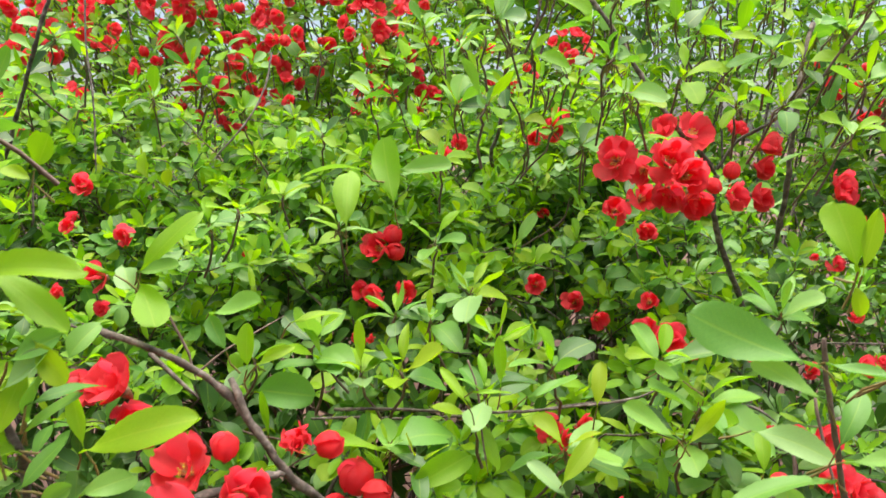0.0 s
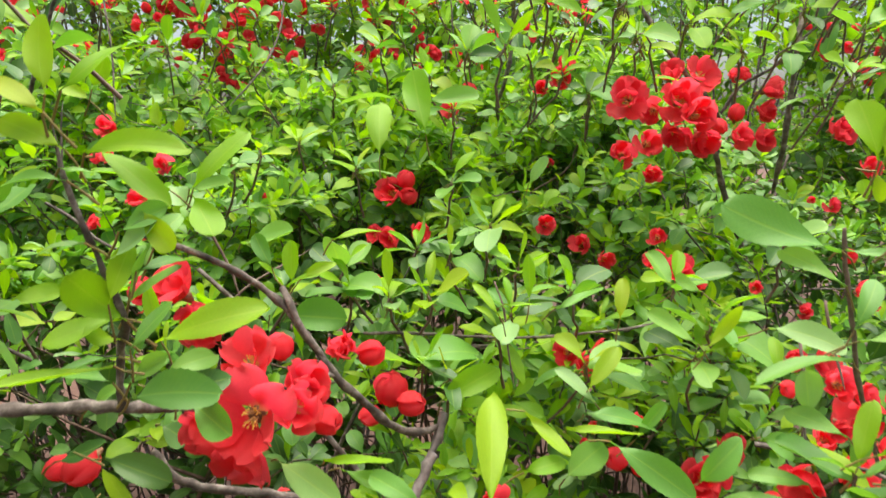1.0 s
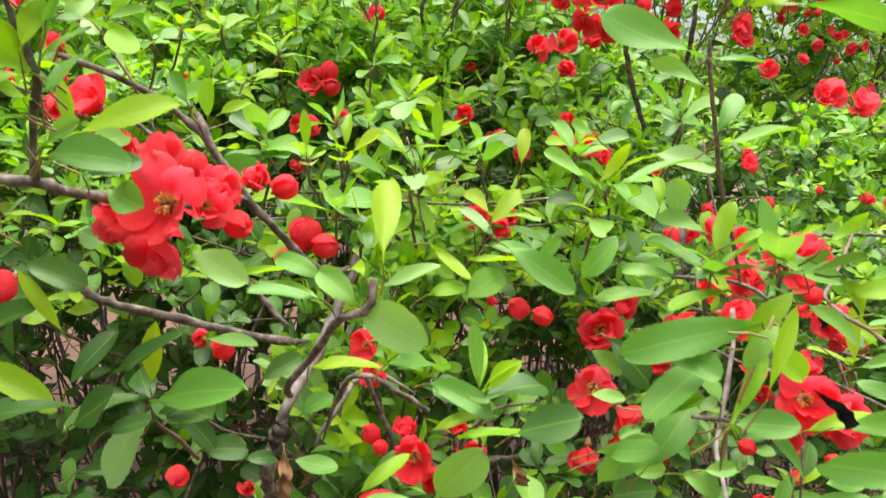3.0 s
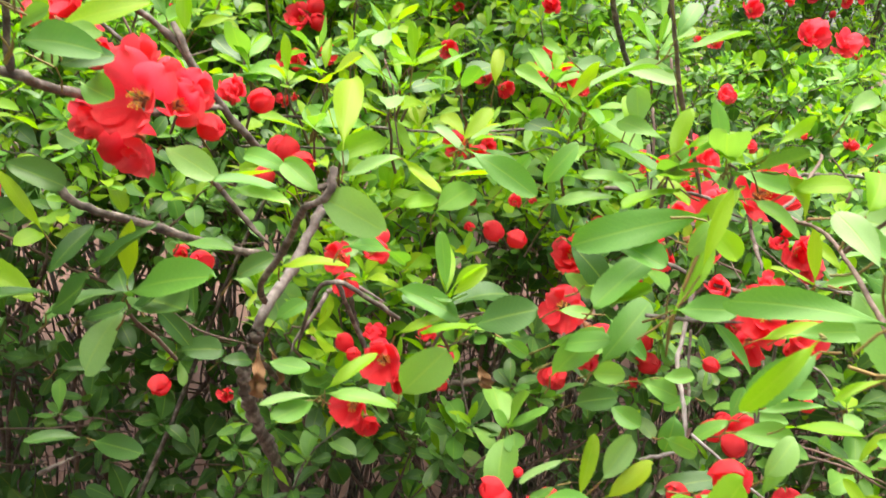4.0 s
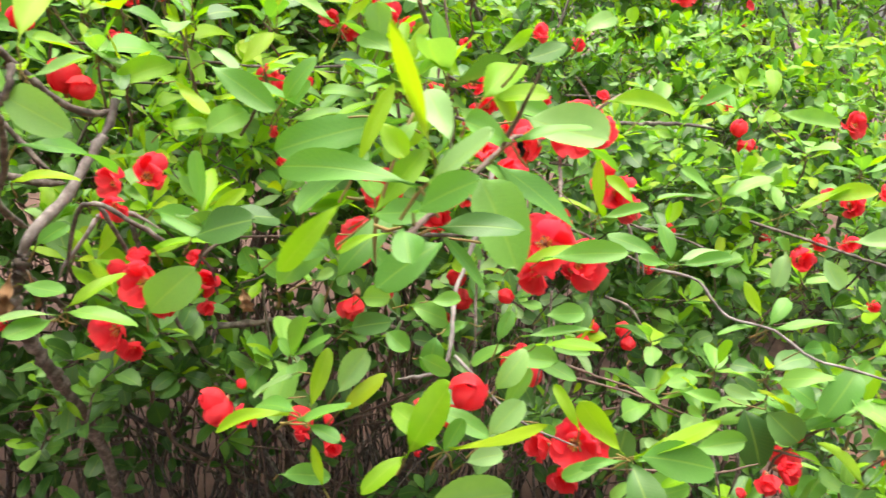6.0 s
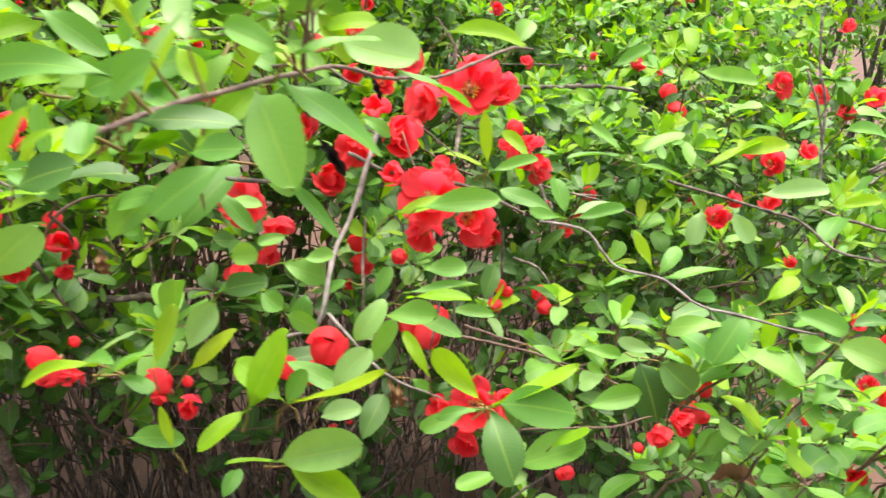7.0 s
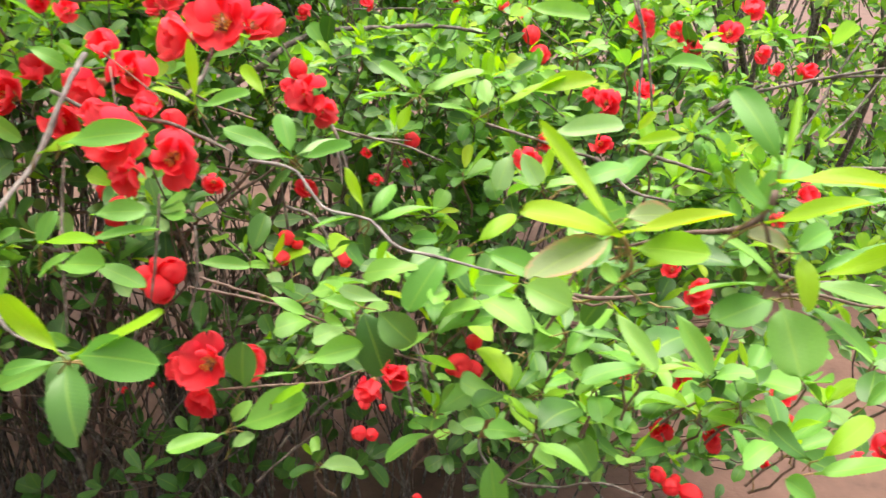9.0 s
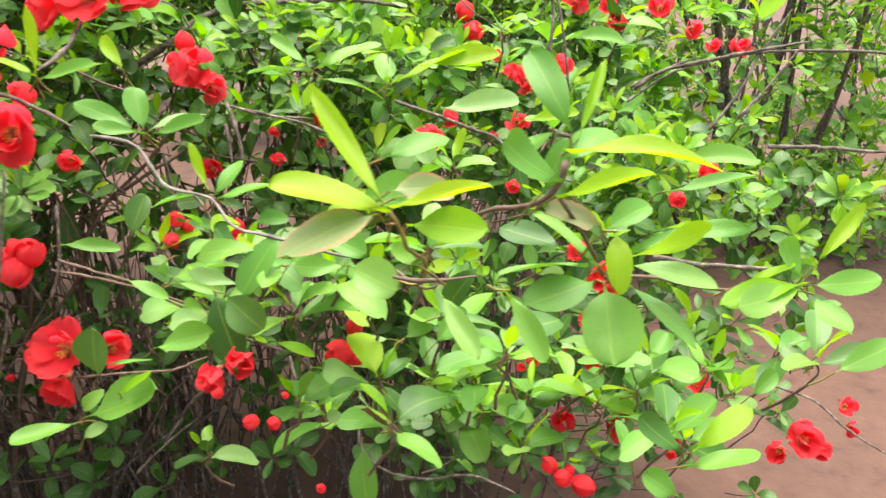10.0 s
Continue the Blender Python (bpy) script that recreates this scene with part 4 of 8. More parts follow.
# the back shrub: leafy shoots at its front
back.sprig((-0.024, 1.343, 1.410), (-0.596, -0.482, 0.642), 6, 0.045, 0.7)
back.sprig((-0.532, 1.087, 1.388), (0.305, -0.131, 0.943), 7, 0.043, 0.3)
back.sprig((-0.069, 1.072, 1.315), (-0.321, -0.144, 0.936), 5, 0.038, 0.3)
back.sprig((-0.668, 1.233, 1.234), (0.488, -0.168, 0.856), 5, 0.036, 0.3)
back.sprig((0.029, 1.246, 1.411), (-0.255, -0.504, 0.825), 5, 0.039, 0.5)
back.sprig((-0.534, 1.109, 1.189), (-0.423, -0.193, 0.886), 7, 0.036, 0.7)
back.sprig((-0.367, 1.202, 1.334), (-0.543, -0.509, 0.668), 5, 0.040, 0.5)
back.sprig((-0.579, 1.216, 1.303), (0.385, -0.046, 0.922), 5, 0.035, 0.5)
back.sprig((-0.004, 1.311, 1.366), (-0.360, -0.126, 0.924), 6, 0.039, 0.3)
back.sprig((-0.336, 1.325, 1.233), (0.362, -0.420, 0.832), 6, 0.039, 0.3)
back.sprig((-0.624, 1.157, 1.296), (-0.252, -0.412, 0.876), 5, 0.046, 0.5)
back.sprig((-0.141, 1.397, 1.362), (0.428, -0.380, 0.820), 6, 0.041, 0.5)
back.sprig((-0.416, 1.239, 1.412), (-0.536, -0.270, 0.800), 7, 0.043, 0.5)
back.sprig((-0.313, 1.237, 1.297), (0.482, -0.301, 0.823), 7, 0.040, 0.7)
back.sprig((-0.278, 1.153, 1.228), (-0.517, -0.048, 0.855), 7, 0.034, 0.7)
back.sprig((-0.121, 1.362, 1.273), (-0.306, -0.022, 0.952), 7, 0.040, 0.3)
back.sprig((-0.143, 1.397, 1.258), (0.154, -0.287, 0.946), 6, 0.044, 0.7)
back.sprig((-0.601, 1.166, 1.378), (0.253, -0.472, 0.845), 7, 0.040, 0.3)
back.sprig((-0.315, 1.301, 1.372), (0.370, -0.279, 0.886), 6, 0.039, 0.3)
back.sprig((0.047, 1.063, 1.341), (0.440, -0.626, 0.644), 6, 0.038, 0.5)
back.sprig((-0.578, 1.093, 1.310), (0.172, -0.295, 0.940), 7, 0.035, 0.7)
back.sprig((-0.389, 1.220, 1.359), (-0.137, -0.668, 0.731), 7, 0.047, 0.5)
back.sprig((-0.397, 1.078, 1.307), (0.106, -0.236, 0.966), 6, 0.042, 0.7)
back.sprig((-0.590, 1.140, 1.231), (-0.514, -0.043, 0.856), 5, 0.035, 0.5)
back.sprig((-0.537, 1.172, 1.302), (0.503, -0.066, 0.862), 5, 0.047, 0.7)
back.sprig((-0.480, 1.063, 1.360), (0.125, -0.231, 0.965), 5, 0.039, 0.3)
back.sprig((-0.126, 1.390, 1.387), (0.417, -0.143, 0.897), 7, 0.047, 0.7)
back.sprig((-0.072, 1.156, 1.361), (0.551, -0.095, 0.829), 5, 0.040, 0.7)
back.sprig((0.018, 1.018, 1.296), (0.236, -0.512, 0.826), 7, 0.047, 0.3)
back.sprig((0.026, 1.339, 1.410), (-0.527, -0.205, 0.825), 7, 0.044, 0.3)
back.sprig((-0.131, 1.157, 1.201), (0.240, -0.267, 0.933), 6, 0.047, 0.7)
back.sprig((-0.532, 1.366, 1.345), (-0.136, -0.504, 0.853), 7, 0.040, 0.3)
back.sprig((-0.561, 1.061, 1.337), (0.058, -0.557, 0.829), 6, 0.040, 0.3)
back.sprig((-0.700, 1.350, 1.339), (-0.336, -0.335, 0.880), 5, 0.045, 0.3)
back.sprig((-0.353, 1.229, 1.324), (0.607, -0.256, 0.753), 5, 0.048, 0.3)
back.sprig((-0.736, 1.411, 1.363), (-0.556, -0.410, 0.723), 7, 0.041, 0.3)
back.sprig((-0.419, 1.378, 1.278), (-0.658, -0.499, 0.564), 7, 0.043, 0.7)
back.sprig((-0.428, 1.337, 1.204), (0.562, -0.499, 0.660), 6, 0.034, 0.3)
back.sprig((-0.442, 1.401, 1.175), (-0.355, -0.189, 0.916), 5, 0.040, 0.3)
back.sprig((-0.170, 1.095, 1.370), (-0.130, -0.372, 0.919), 6, 0.035, 0.7)
middle.leaf((0.197, 0.365, 1.037), (0.169, 0.372, 1.052), 0.4, "oval", (-0.053, -0.480, 0.631), 1)
middle.leaf((0.201, 0.343, 1.036), (0.228, 0.333, 1.050), 0.4, "oval", (-0.053, -0.480, 0.631), 0)
middle.leaf((0.190, 0.318, 1.014), (0.153, 0.310, 1.012), 0.42, "oval", (-0.042, -0.384, 0.705), 0)
middle.leaf((0.236, 0.286, 1.031), (0.255, 0.278, 1.009), 0.6, "round", (-0.063, -0.576, 0.557), 0)
middle.leaf((0.209, 0.329, 1.025), (0.233, 0.312, 1.011), 0.45, "oval", (-0.053, -0.480, 0.631), 1)
middle.leaf((0.175, 0.360, 1.011), (0.146, 0.366, 1.020), 0.4, "oval", (-0.042, -0.384, 0.705), 1)
middle.leaf((0.226, 0.307, 1.029), (0.204, 0.314, 1.045), 0.45, "oval", (-0.063, -0.576, 0.557), 0)
middle.leaf((0.218, 0.295, 1.021), (0.189, 0.284, 1.005), 0.45, "oval", (-0.053, -0.480, 0.631), 0)
middle.leaf((0.238, 0.283, 1.021), (0.266, 0.272, 1.030), 0.5, "round", (-0.053, -0.480, 0.631), 0)
middle.leaf((0.245, 0.319, 1.041), (0.268, 0.320, 1.057), 0.3, "lance", (-0.063, -0.576, 0.557), 0)
middle.sprig((0.218, 0.319, 1.030), (-0.048, -0.067, 0.997), 6, 0.042, 0.4)
middle.sprig((0.195, 0.350, 1.021), (-0.048, -0.067, 0.997), 5, 0.040, 0.4)

# the left shrub: single leaves and tufts near the front
left.leaf((-0.009, 0.286, 1.036), (-0.007, 0.328, 1.086), 0.27, "lance", (-0.091, -0.876, 0.285), 0)
left.leaf((0.177, 0.352, 1.145), (0.118, 0.371, 1.159), 0.42, "oval", (-0.045, -0.438, 0.643), 1)
left.leaf((0.158, 0.266, 1.165), (0.201, 0.244, 1.181), 0.38, "oval", (-0.045, -0.438, 0.643), 0)
left.leaf((0.160, 0.266, 1.166), (0.225, 0.260, 1.170), 0.2, "oval", (-0.010, -0.097, 0.921), 1)
left.leaf((0.189, 0.276, 1.008), (0.118, 0.271, 0.999), 0.34, "oval", (-0.065, -0.633, 0.484), 1)
left.leaf((0.170, 0.261, 0.956), (0.205, 0.288, 1.000), 0.26, "lance", (-0.081, -0.779, 0.365), 0)
left.leaf((-0.076, 0.602, 1.181), (-0.077, 0.623, 1.232), 0.42, "oval", (-0.081, -0.779, 0.365), 0)
left.leaf((-0.038, 0.601, 1.199), (-0.052, 0.625, 1.257), 0.45, "oval", (-0.081, -0.779, 0.365), 0)
left.leaf((-0.201, 0.508, 1.164), (-0.167, 0.513, 1.205), 0.42, "oval", (-0.070, -0.681, 0.444), 0)
left.leaf((-0.215, 0.499, 1.163), (-0.252, 0.477, 1.186), 0.34, "oval", (-0.040, -0.389, 0.682), 0)
left.leaf((-0.199, 0.497, 1.160), (-0.174, 0.468, 1.132), 0.5, "oval", (-0.070, -0.681, 0.444), 0)
left.leaf((-0.204, 0.508, 1.163), (-0.174, 0.506, 1.166), 0.4, "oval", (-0.040, -0.389, 0.682), 1)
left.leaf((-0.163, 0.359, 1.062), (-0.135, 0.334, 1.052), 0.55, "round", (-0.081, -0.779, 0.365), 1)
left.leaf((-0.121, 0.368, 1.025), (-0.088, 0.342, 1.016), 0.46, "oval", (-0.050, -0.487, 0.603), 1)
left.leaf((-0.022, 0.293, 1.011), (0.002, 0.269, 1.006), 0.75, "round", (-0.086, -0.827, 0.325), 1)
left.leaf((-0.041, 0.315, 1.009), (-0.078, 0.311, 1.021), 0.36, "oval", (-0.050, -0.487, 0.603), 1)
left.leaf((-0.039, 0.327, 1.017), (-0.069, 0.343, 1.032), 0.38, "oval", (-0.050, -0.487, 0.603), 1)
left.leaf((-0.021, 0.303, 1.010), (-0.041, 0.318, 1.024), 0.6, "round", (-0.070, -0.681, 0.444), 1)
left.leaf((-0.011, 0.304, 1.019), (0.022, 0.303, 1.032), 0.32, "oval", (-0.040, -0.389, 0.682), 1)
left.leaf((-0.018, 0.315, 1.022), (-0.026, 0.339, 1.031), 0.4, "oval", (-0.050, -0.487, 0.603), 0)
left.leaf((-0.008, 0.269, 0.989), (0.036, 0.312, 0.987), 0.32, "oval", (-0.050, -0.487, 0.603), 1)
left.leaf((0.027, 0.422, 0.916), (0.064, 0.388, 0.919), 0.38, "oval", (-0.040, -0.389, 0.682), 1)
left.leaf((-0.053, 0.384, 0.943), (-0.019, 0.364, 0.962), 0.34, "oval", (-0.040, -0.389, 0.682), 0)
left.leaf((0.070, 0.389, 1.025), (0.113, 0.360, 1.006), 0.35, "oval", (-0.050, -0.487, 0.603), 1)
left.leaf((0.120, 0.379, 1.003), (0.133, 0.363, 1.030), 0.55, "round", (-0.070, -0.681, 0.444), 1)
left.leaf((0.125, 0.376, 0.992), (0.159, 0.355, 1.007), 0.4, "oval", (-0.050, -0.487, 0.603), 1)
left.leaf((-0.191, 0.388, 1.087), (-0.136, 0.368, 1.118), 0.38, "oval", (-0.065, -0.633, 0.484), 0)
left.leaf((-0.189, 0.388, 1.089), (-0.196, 0.395, 1.120), 0.3, "lance", (-0.070, -0.681, 0.444), 0)
left.leaf((-0.171, 0.304, 1.136), (-0.151, 0.286, 1.159), 0.36, "oval", (-0.060, -0.584, 0.524), 1)
left.leaf((-0.172, 0.301, 1.123), (-0.194, 0.288, 1.145), 0.6, "oval", (-0.060, -0.584, 0.524), 0)
left.leaf((-0.174, 0.302, 1.124), (-0.202, 0.284, 1.123), 0.4, "oval", (-0.040, -0.389, 0.682), 0)
left.leaf((-0.171, 0.303, 1.132), (-0.151, 0.304, 1.149), 0.3, "oval", (-0.060, -0.584, 0.524), 1)
left.leaf((-0.180, 0.308, 1.104), (-0.204, 0.291, 1.106), 0.3, "oval", (-0.040, -0.389, 0.682), 1)
left.leaf((-0.178, 0.315, 1.089), (-0.161, 0.316, 1.103), 0.5, "round", (-0.070, -0.681, 0.444), 1)
left.leaf((-0.187, 0.316, 1.089), (-0.215, 0.321, 1.098), 0.35, "oval", (-0.050, -0.487, 0.603), 1)
left.leaf((-0.179, 0.310, 1.112), (-0.189, 0.291, 1.117), 0.5, "oval", (-0.060, -0.584, 0.524), 0)
left.leaf((-0.169, 0.341, 1.071), (-0.145, 0.342, 1.085), 0.6, "round", (-0.070, -0.681, 0.444), 2)
left.leaf((-0.186, 0.344, 1.078), (-0.214, 0.347, 1.074), 0.35, "oval", (-0.040, -0.389, 0.682), 1)
# many of these low left leaves take the dark tone, standing in for shade
left.leaf((-0.273, 0.410, 0.958), (-0.224, 0.409, 0.974), 0.33, "oval", (-0.040, -0.389, 0.682), 2)
left.leaf((-0.193, 0.357, 0.941), (-0.170, 0.363, 0.977), 0.38, "oval", (-0.070, -0.681, 0.444), 2)
left.leaf((-0.171, 0.376, 0.945), (-0.117, 0.357, 0.974), 0.4, "oval", (-0.050, -0.487, 0.603), 2)
left.leaf((-0.146, 0.361, 0.931), (-0.094, 0.312, 0.969), 0.3, "oval", (-0.040, -0.389, 0.682), 1)
left.leaf((-0.252, 0.366, 0.953), (-0.199, 0.340, 0.951), 0.3, "oval", (-0.030, -0.292, 0.762), 0)
left.leaf((-0.239, 0.339, 0.930), (-0.188, 0.328, 0.951), 0.36, "oval", (-0.040, -0.389, 0.682), 2)
left.leaf((-0.188, 0.343, 0.924), (-0.152, 0.334, 0.949), 0.55, "round", (-0.060, -0.584, 0.524), 2)
left.leaf((-0.146, 0.358, 0.919), (-0.108, 0.359, 0.940), 0.4, "oval", (-0.040, -0.389, 0.682), 2)
left.leaf((-0.209, 0.404, 0.959), (-0.238, 0.415, 0.996), 0.24, "lance", (-0.050, -0.487, 0.603), 0)
left.leaf((-0.238, 0.417, 1.005), (-0.197, 0.410, 0.992), 0.5, "round", (-0.050, -0.487, 0.603), 2)
left.leaf((-0.269, 0.419, 1.001), (-0.233, 0.418, 1.012), 0.4, "round", (-0.050, -0.487, 0.603), 2)
left.leaf((-0.248, 0.424, 1.034), (-0.222, 0.442, 1.037), 0.4, "oval", (-0.020, -0.195, 0.841), 0)
left.leaf((-0.202, 0.417, 1.026), (-0.182, 0.413, 1.017), 0.8, "round", (-0.070, -0.681, 0.444), 2)
left.leaf((-0.167, 0.340, 0.922), (-0.138, 0.339, 0.929), 0.5, "oval", (-0.060, -0.584, 0.524), 2)
left.leaf((-0.106, 0.371, 0.949), (-0.103, 0.345, 0.928), 0.3, "oval", (-0.050, -0.487, 0.603), 2)
left.leaf((-0.131, 0.444, 0.942), (-0.096, 0.422, 0.954), 0.35, "oval", (-0.040, -0.389, 0.682), 1)
left.leaf((-0.084, 0.386, 0.934), (-0.058, 0.387, 0.950), 0.5, "round", (-0.060, -0.584, 0.524), 2)
left.leaf((-0.260, 0.450, 0.958), (-0.264, 0.445, 0.931), 0.5, "round", (-0.070, -0.681, 0.444), 2)
left.leaf((-0.138, 0.527, 1.090), (-0.140, 0.534, 1.122), 0.45, "oval", (-0.081, -0.779, 0.365), 0)
left.leaf((-0.131, 0.527, 1.094), (-0.109, 0.528, 1.110), 0.35, "lance", (-0.060, -0.584, 0.524), 0)
left.leaf((-0.153, 0.531, 1.102), (-0.168, 0.538, 1.125), 0.5, "oval", (-0.060, -0.584, 0.524), 1)
left.leaf((-0.107, 0.531, 1.123), (-0.075, 0.531, 1.138), 0.3, "oval", (-0.040, -0.389, 0.682), 0)
left.leaf((0.082, 0.508, 1.013), (0.105, 0.513, 1.045), 0.4, "oval", (-0.081, -0.779, 0.365), 0)
left.leaf((0.087, 0.506, 1.004), (0.062, 0.514, 1.030), 0.4, "oval", (-0.060, -0.584, 0.524), 1)
left.leaf((0.116, 0.498, 0.978), (0.139, 0.501, 1.005), 0.35, "oval", (-0.060, -0.584, 0.524), 1)
left.leaf((0.017, 0.526, 1.065), (-0.001, 0.534, 1.091), 0.3, "lance", (-0.060, -0.584, 0.524), 0)
left.leaf((0.021, 0.528, 1.074), (0.048, 0.524, 1.072), 0.3, "oval", (-0.040, -0.389, 0.682), 0)
left.leaf((0.042, 0.546, 1.071), (0.044, 0.553, 1.108), 0.3, "lance", (-0.081, -0.779, 0.365), 0)
left.leaf((0.059, 0.523, 1.072), (0.095, 0.522, 1.084), 0.4, "oval", (-0.040, -0.389, 0.682), 1)
left.leaf((0.111, 0.536, 1.059), (0.114, 0.542, 1.091), 0.4, "oval", (-0.070, -0.681, 0.444), 0)
left.leaf((0.161, 0.488, 1.050), (0.185, 0.492, 1.080), 0.3, "lance", (-0.070, -0.681, 0.444), 0)
left.leaf((0.155, 0.489, 1.054), (0.120, 0.497, 1.074), 0.4, "oval", (-0.050, -0.487, 0.603), 1)
left.leaf((0.165, 0.515, 1.086), (0.145, 0.519, 1.094), 0.5, "round", (-0.060, -0.584, 0.524), 1)
left.leaf((0.209, 0.479, 1.034), (0.211, 0.484, 1.059), 0.45, "oval", (-0.081, -0.779, 0.365), 0)
left.leaf((0.183, 0.440, 1.079), (0.212, 0.408, 1.087), 0.4, "round", (-0.040, -0.389, 0.682), 1)
left.leaf((0.184, 0.361, 1.144), (0.207, 0.338, 1.142), 0.3, "oval", (-0.030, -0.292, 0.762), 1)
left.leaf((0.193, 0.361, 1.100), (0.210, 0.366, 1.128), 0.42, "oval", (-0.070, -0.681, 0.444), 1)
left.leaf((0.196, 0.360, 1.094), (0.231, 0.338, 1.106), 0.34, "oval", (-0.030, -0.292, 0.762), 1)
left.leaf((0.184, 0.357, 1.125), (0.155, 0.365, 1.146), 0.3, "oval", (-0.050, -0.487, 0.603), 1)
left.leaf((0.197, 0.367, 1.081), (0.148, 0.354, 1.092), 0.36, "round", (-0.030, -0.292, 0.762), 1)
left.leaf((0.183, 0.381, 1.044), (0.181, 0.387, 1.069), 0.8, "round", (-0.070, -0.681, 0.444), 1)
left.leaf((0.214, 0.377, 1.037), (0.205, 0.364, 1.024), 0.8, "round", (-0.081, -0.779, 0.365), 1)
left.leaf((0.132, 0.295, 0.998), (0.164, 0.267, 0.978), 0.4, "oval", (-0.050, -0.487, 0.603), 1)
left.leaf((0.138, 0.370, 0.968), (0.159, 0.344, 0.952), 0.6, "round", (-0.060, -0.584, 0.524), 2)
left.leaf((0.177, 0.288, 0.990), (0.127, 0.268, 0.966), 0.4, "oval", (-0.050, -0.487, 0.603), 1)
left.leaf((0.220, 0.289, 1.015), (0.237, 0.265, 1.006), 0.5, "round", (-0.060, -0.584, 0.524), 1)
left.leaf((0.196, 0.270, 1.010), (0.176, 0.259, 0.997), 0.5, "oval", (-0.060, -0.584, 0.524), 1)
left.leaf((0.170, 0.262, 0.958), (0.193, 0.241, 0.969), 0.5, "oval", (-0.050, -0.487, 0.603), 1)
left.leaf((0.068, 0.317, 0.927), (0.098, 0.298, 0.948), 0.6, "oval", (-0.050, -0.487, 0.603), 2)
left.leaf((0.040, 0.347, 0.911), (0.076, 0.327, 0.929), 0.3, "oval", (-0.030, -0.292, 0.762), 0)
left.leaf((0.207, 0.423, 1.009), (0.228, 0.388, 1.001), 0.35, "oval", (-0.040, -0.389, 0.682), 0)
left.branch((0.184, 0.364, 1.155), (0.189, 0.368, 1.132), (0.197, 0.371, 1.100), (0.210, 0.383, 1.066), (0.226, 0.396, 1.036), (0.243, 0.406, 0.995), r=(0.0013, 0.0022), bark=TWIG)
left.branch((0.194, 0.471, 0.986), (0.216, 0.448, 0.988), (0.243, 0.406, 0.994), (0.260, 0.392, 0.985), (0.271, 0.390, 0.981), r=(0.0020, 0.0009))
left.branch((0.227, 0.475, 1.021), (0.227, 0.468, 0.991), r=(0.0018, 0.0018))
left.branch((0.031, 0.446, 0.884), (0.005, 0.442, 0.903), (-0.016, 0.437, 0.916), (-0.033, 0.446, 0.904), (-0.048, 0.467, 0.852), r=(0.0024, 0.0020))
left.branch((-0.016, 0.446, 0.912), (-0.004, 0.467, 0.874), (0.011, 0.478, 0.834), r=(0.0022, 0.0022))
left.branch((0.192, 0.271, 1.013), (0.182, 0.267, 0.987), (0.174, 0.270, 0.952), (0.175, 0.275, 0.927), r=(0.0012, 0.0014), bark=SHOOT)
left.leaf((-0.063, 0.603, 1.228), (-0.109, 0.604, 1.236), 0.3, "oval", (0.000, -0.297, 0.742), 1)
left.leaf((-0.038, 0.623, 1.227), (0.007, 0.623, 1.227), 0.4, "oval", (0.000, -0.495, 0.570), 1)
left.leaf((0.185, 0.340, 1.192), (0.178, 0.345, 1.223), 0.6, "oval", (0.000, -0.891, 0.225), 0)
left.leaf((0.187, 0.340, 1.190), (0.193, 0.344, 1.220), 0.3, "lance", (0.000, -0.693, 0.397), 0)
left.leaf((0.184, 0.340, 1.187), (0.188, 0.337, 1.172), 0.5, "oval", (0.000, -0.693, 0.397), 0)
left.leaf((-0.264, 0.502, 1.231), (-0.252, 0.505, 1.253), 0.8, "round", (0.000, -0.792, 0.311), 0)
left.leaf((-0.266, 0.501, 1.224), (-0.285, 0.503, 1.235), 0.6, "round", (0.000, -0.693, 0.397), 0)
left.leaf((-0.224, 0.533, 1.164), (-0.209, 0.511, 1.152), 0.7, "round", (0.000, -0.495, 0.570), 1)
left.leaf((-0.162, 0.289, 1.148), (-0.141, 0.310, 1.157), 0.3, "oval", (0.000, -0.495, 0.570), 1)
left.leaf((-0.169, 0.291, 1.165), (-0.149, 0.293, 1.176), 0.5, "round", (0.000, -0.693, 0.397), 1)
left.leaf((-0.159, 0.292, 1.174), (-0.147, 0.290, 1.156), 0.6, "oval", (0.000, -0.693, 0.397), 0)
left.leaf((-0.175, 0.349, 1.148), (-0.167, 0.352, 1.166), 0.6, "round", (0.000, -0.594, 0.483), 1)
left.leaf((-0.165, 0.284, 1.115), (-0.150, 0.287, 1.135), 0.4, "oval", (0.000, -0.693, 0.397), 1)
left.leaf((-0.169, 0.340, 1.086), (-0.148, 0.342, 1.096), 0.6, "round", (0.000, -0.594, 0.483), 1)
left.leaf((-0.212, 0.685, 1.095), (-0.158, 0.666, 1.104), 0.45, "round", (0.000, -0.396, 0.656), 1)
left.leaf((-0.186, 0.676, 1.032), (-0.189, 0.680, 1.059), 0.7, "oval", (0.000, -0.792, 0.311), 0)
left.leaf((-0.166, 0.656, 1.033), (-0.114, 0.627, 1.038), 0.6, "round", (0.000, -0.594, 0.483), 1)
left.leaf((-0.149, 0.632, 1.001), (-0.154, 0.637, 1.039), 0.3, "lance", (0.000, -0.792, 0.311), 0)
left.leaf((-0.027, 0.549, 0.989), (0.017, 0.553, 1.017), 0.45, "oval", (0.000, -0.594, 0.483), 0)
left.leaf((0.086, 0.892, 1.132), (0.109, 0.897, 1.164), 0.5, "oval", (0.000, -0.594, 0.483), 1)
left.leaf((0.202, 0.809, 1.255), (0.240, 0.789, 1.258), 0.3, "oval", (0.000, -0.297, 0.742), 0)
left.sprig((0.028, 0.737, 1.103), (0.000, -0.196, 0.981), 7, 0.042, 0.6)
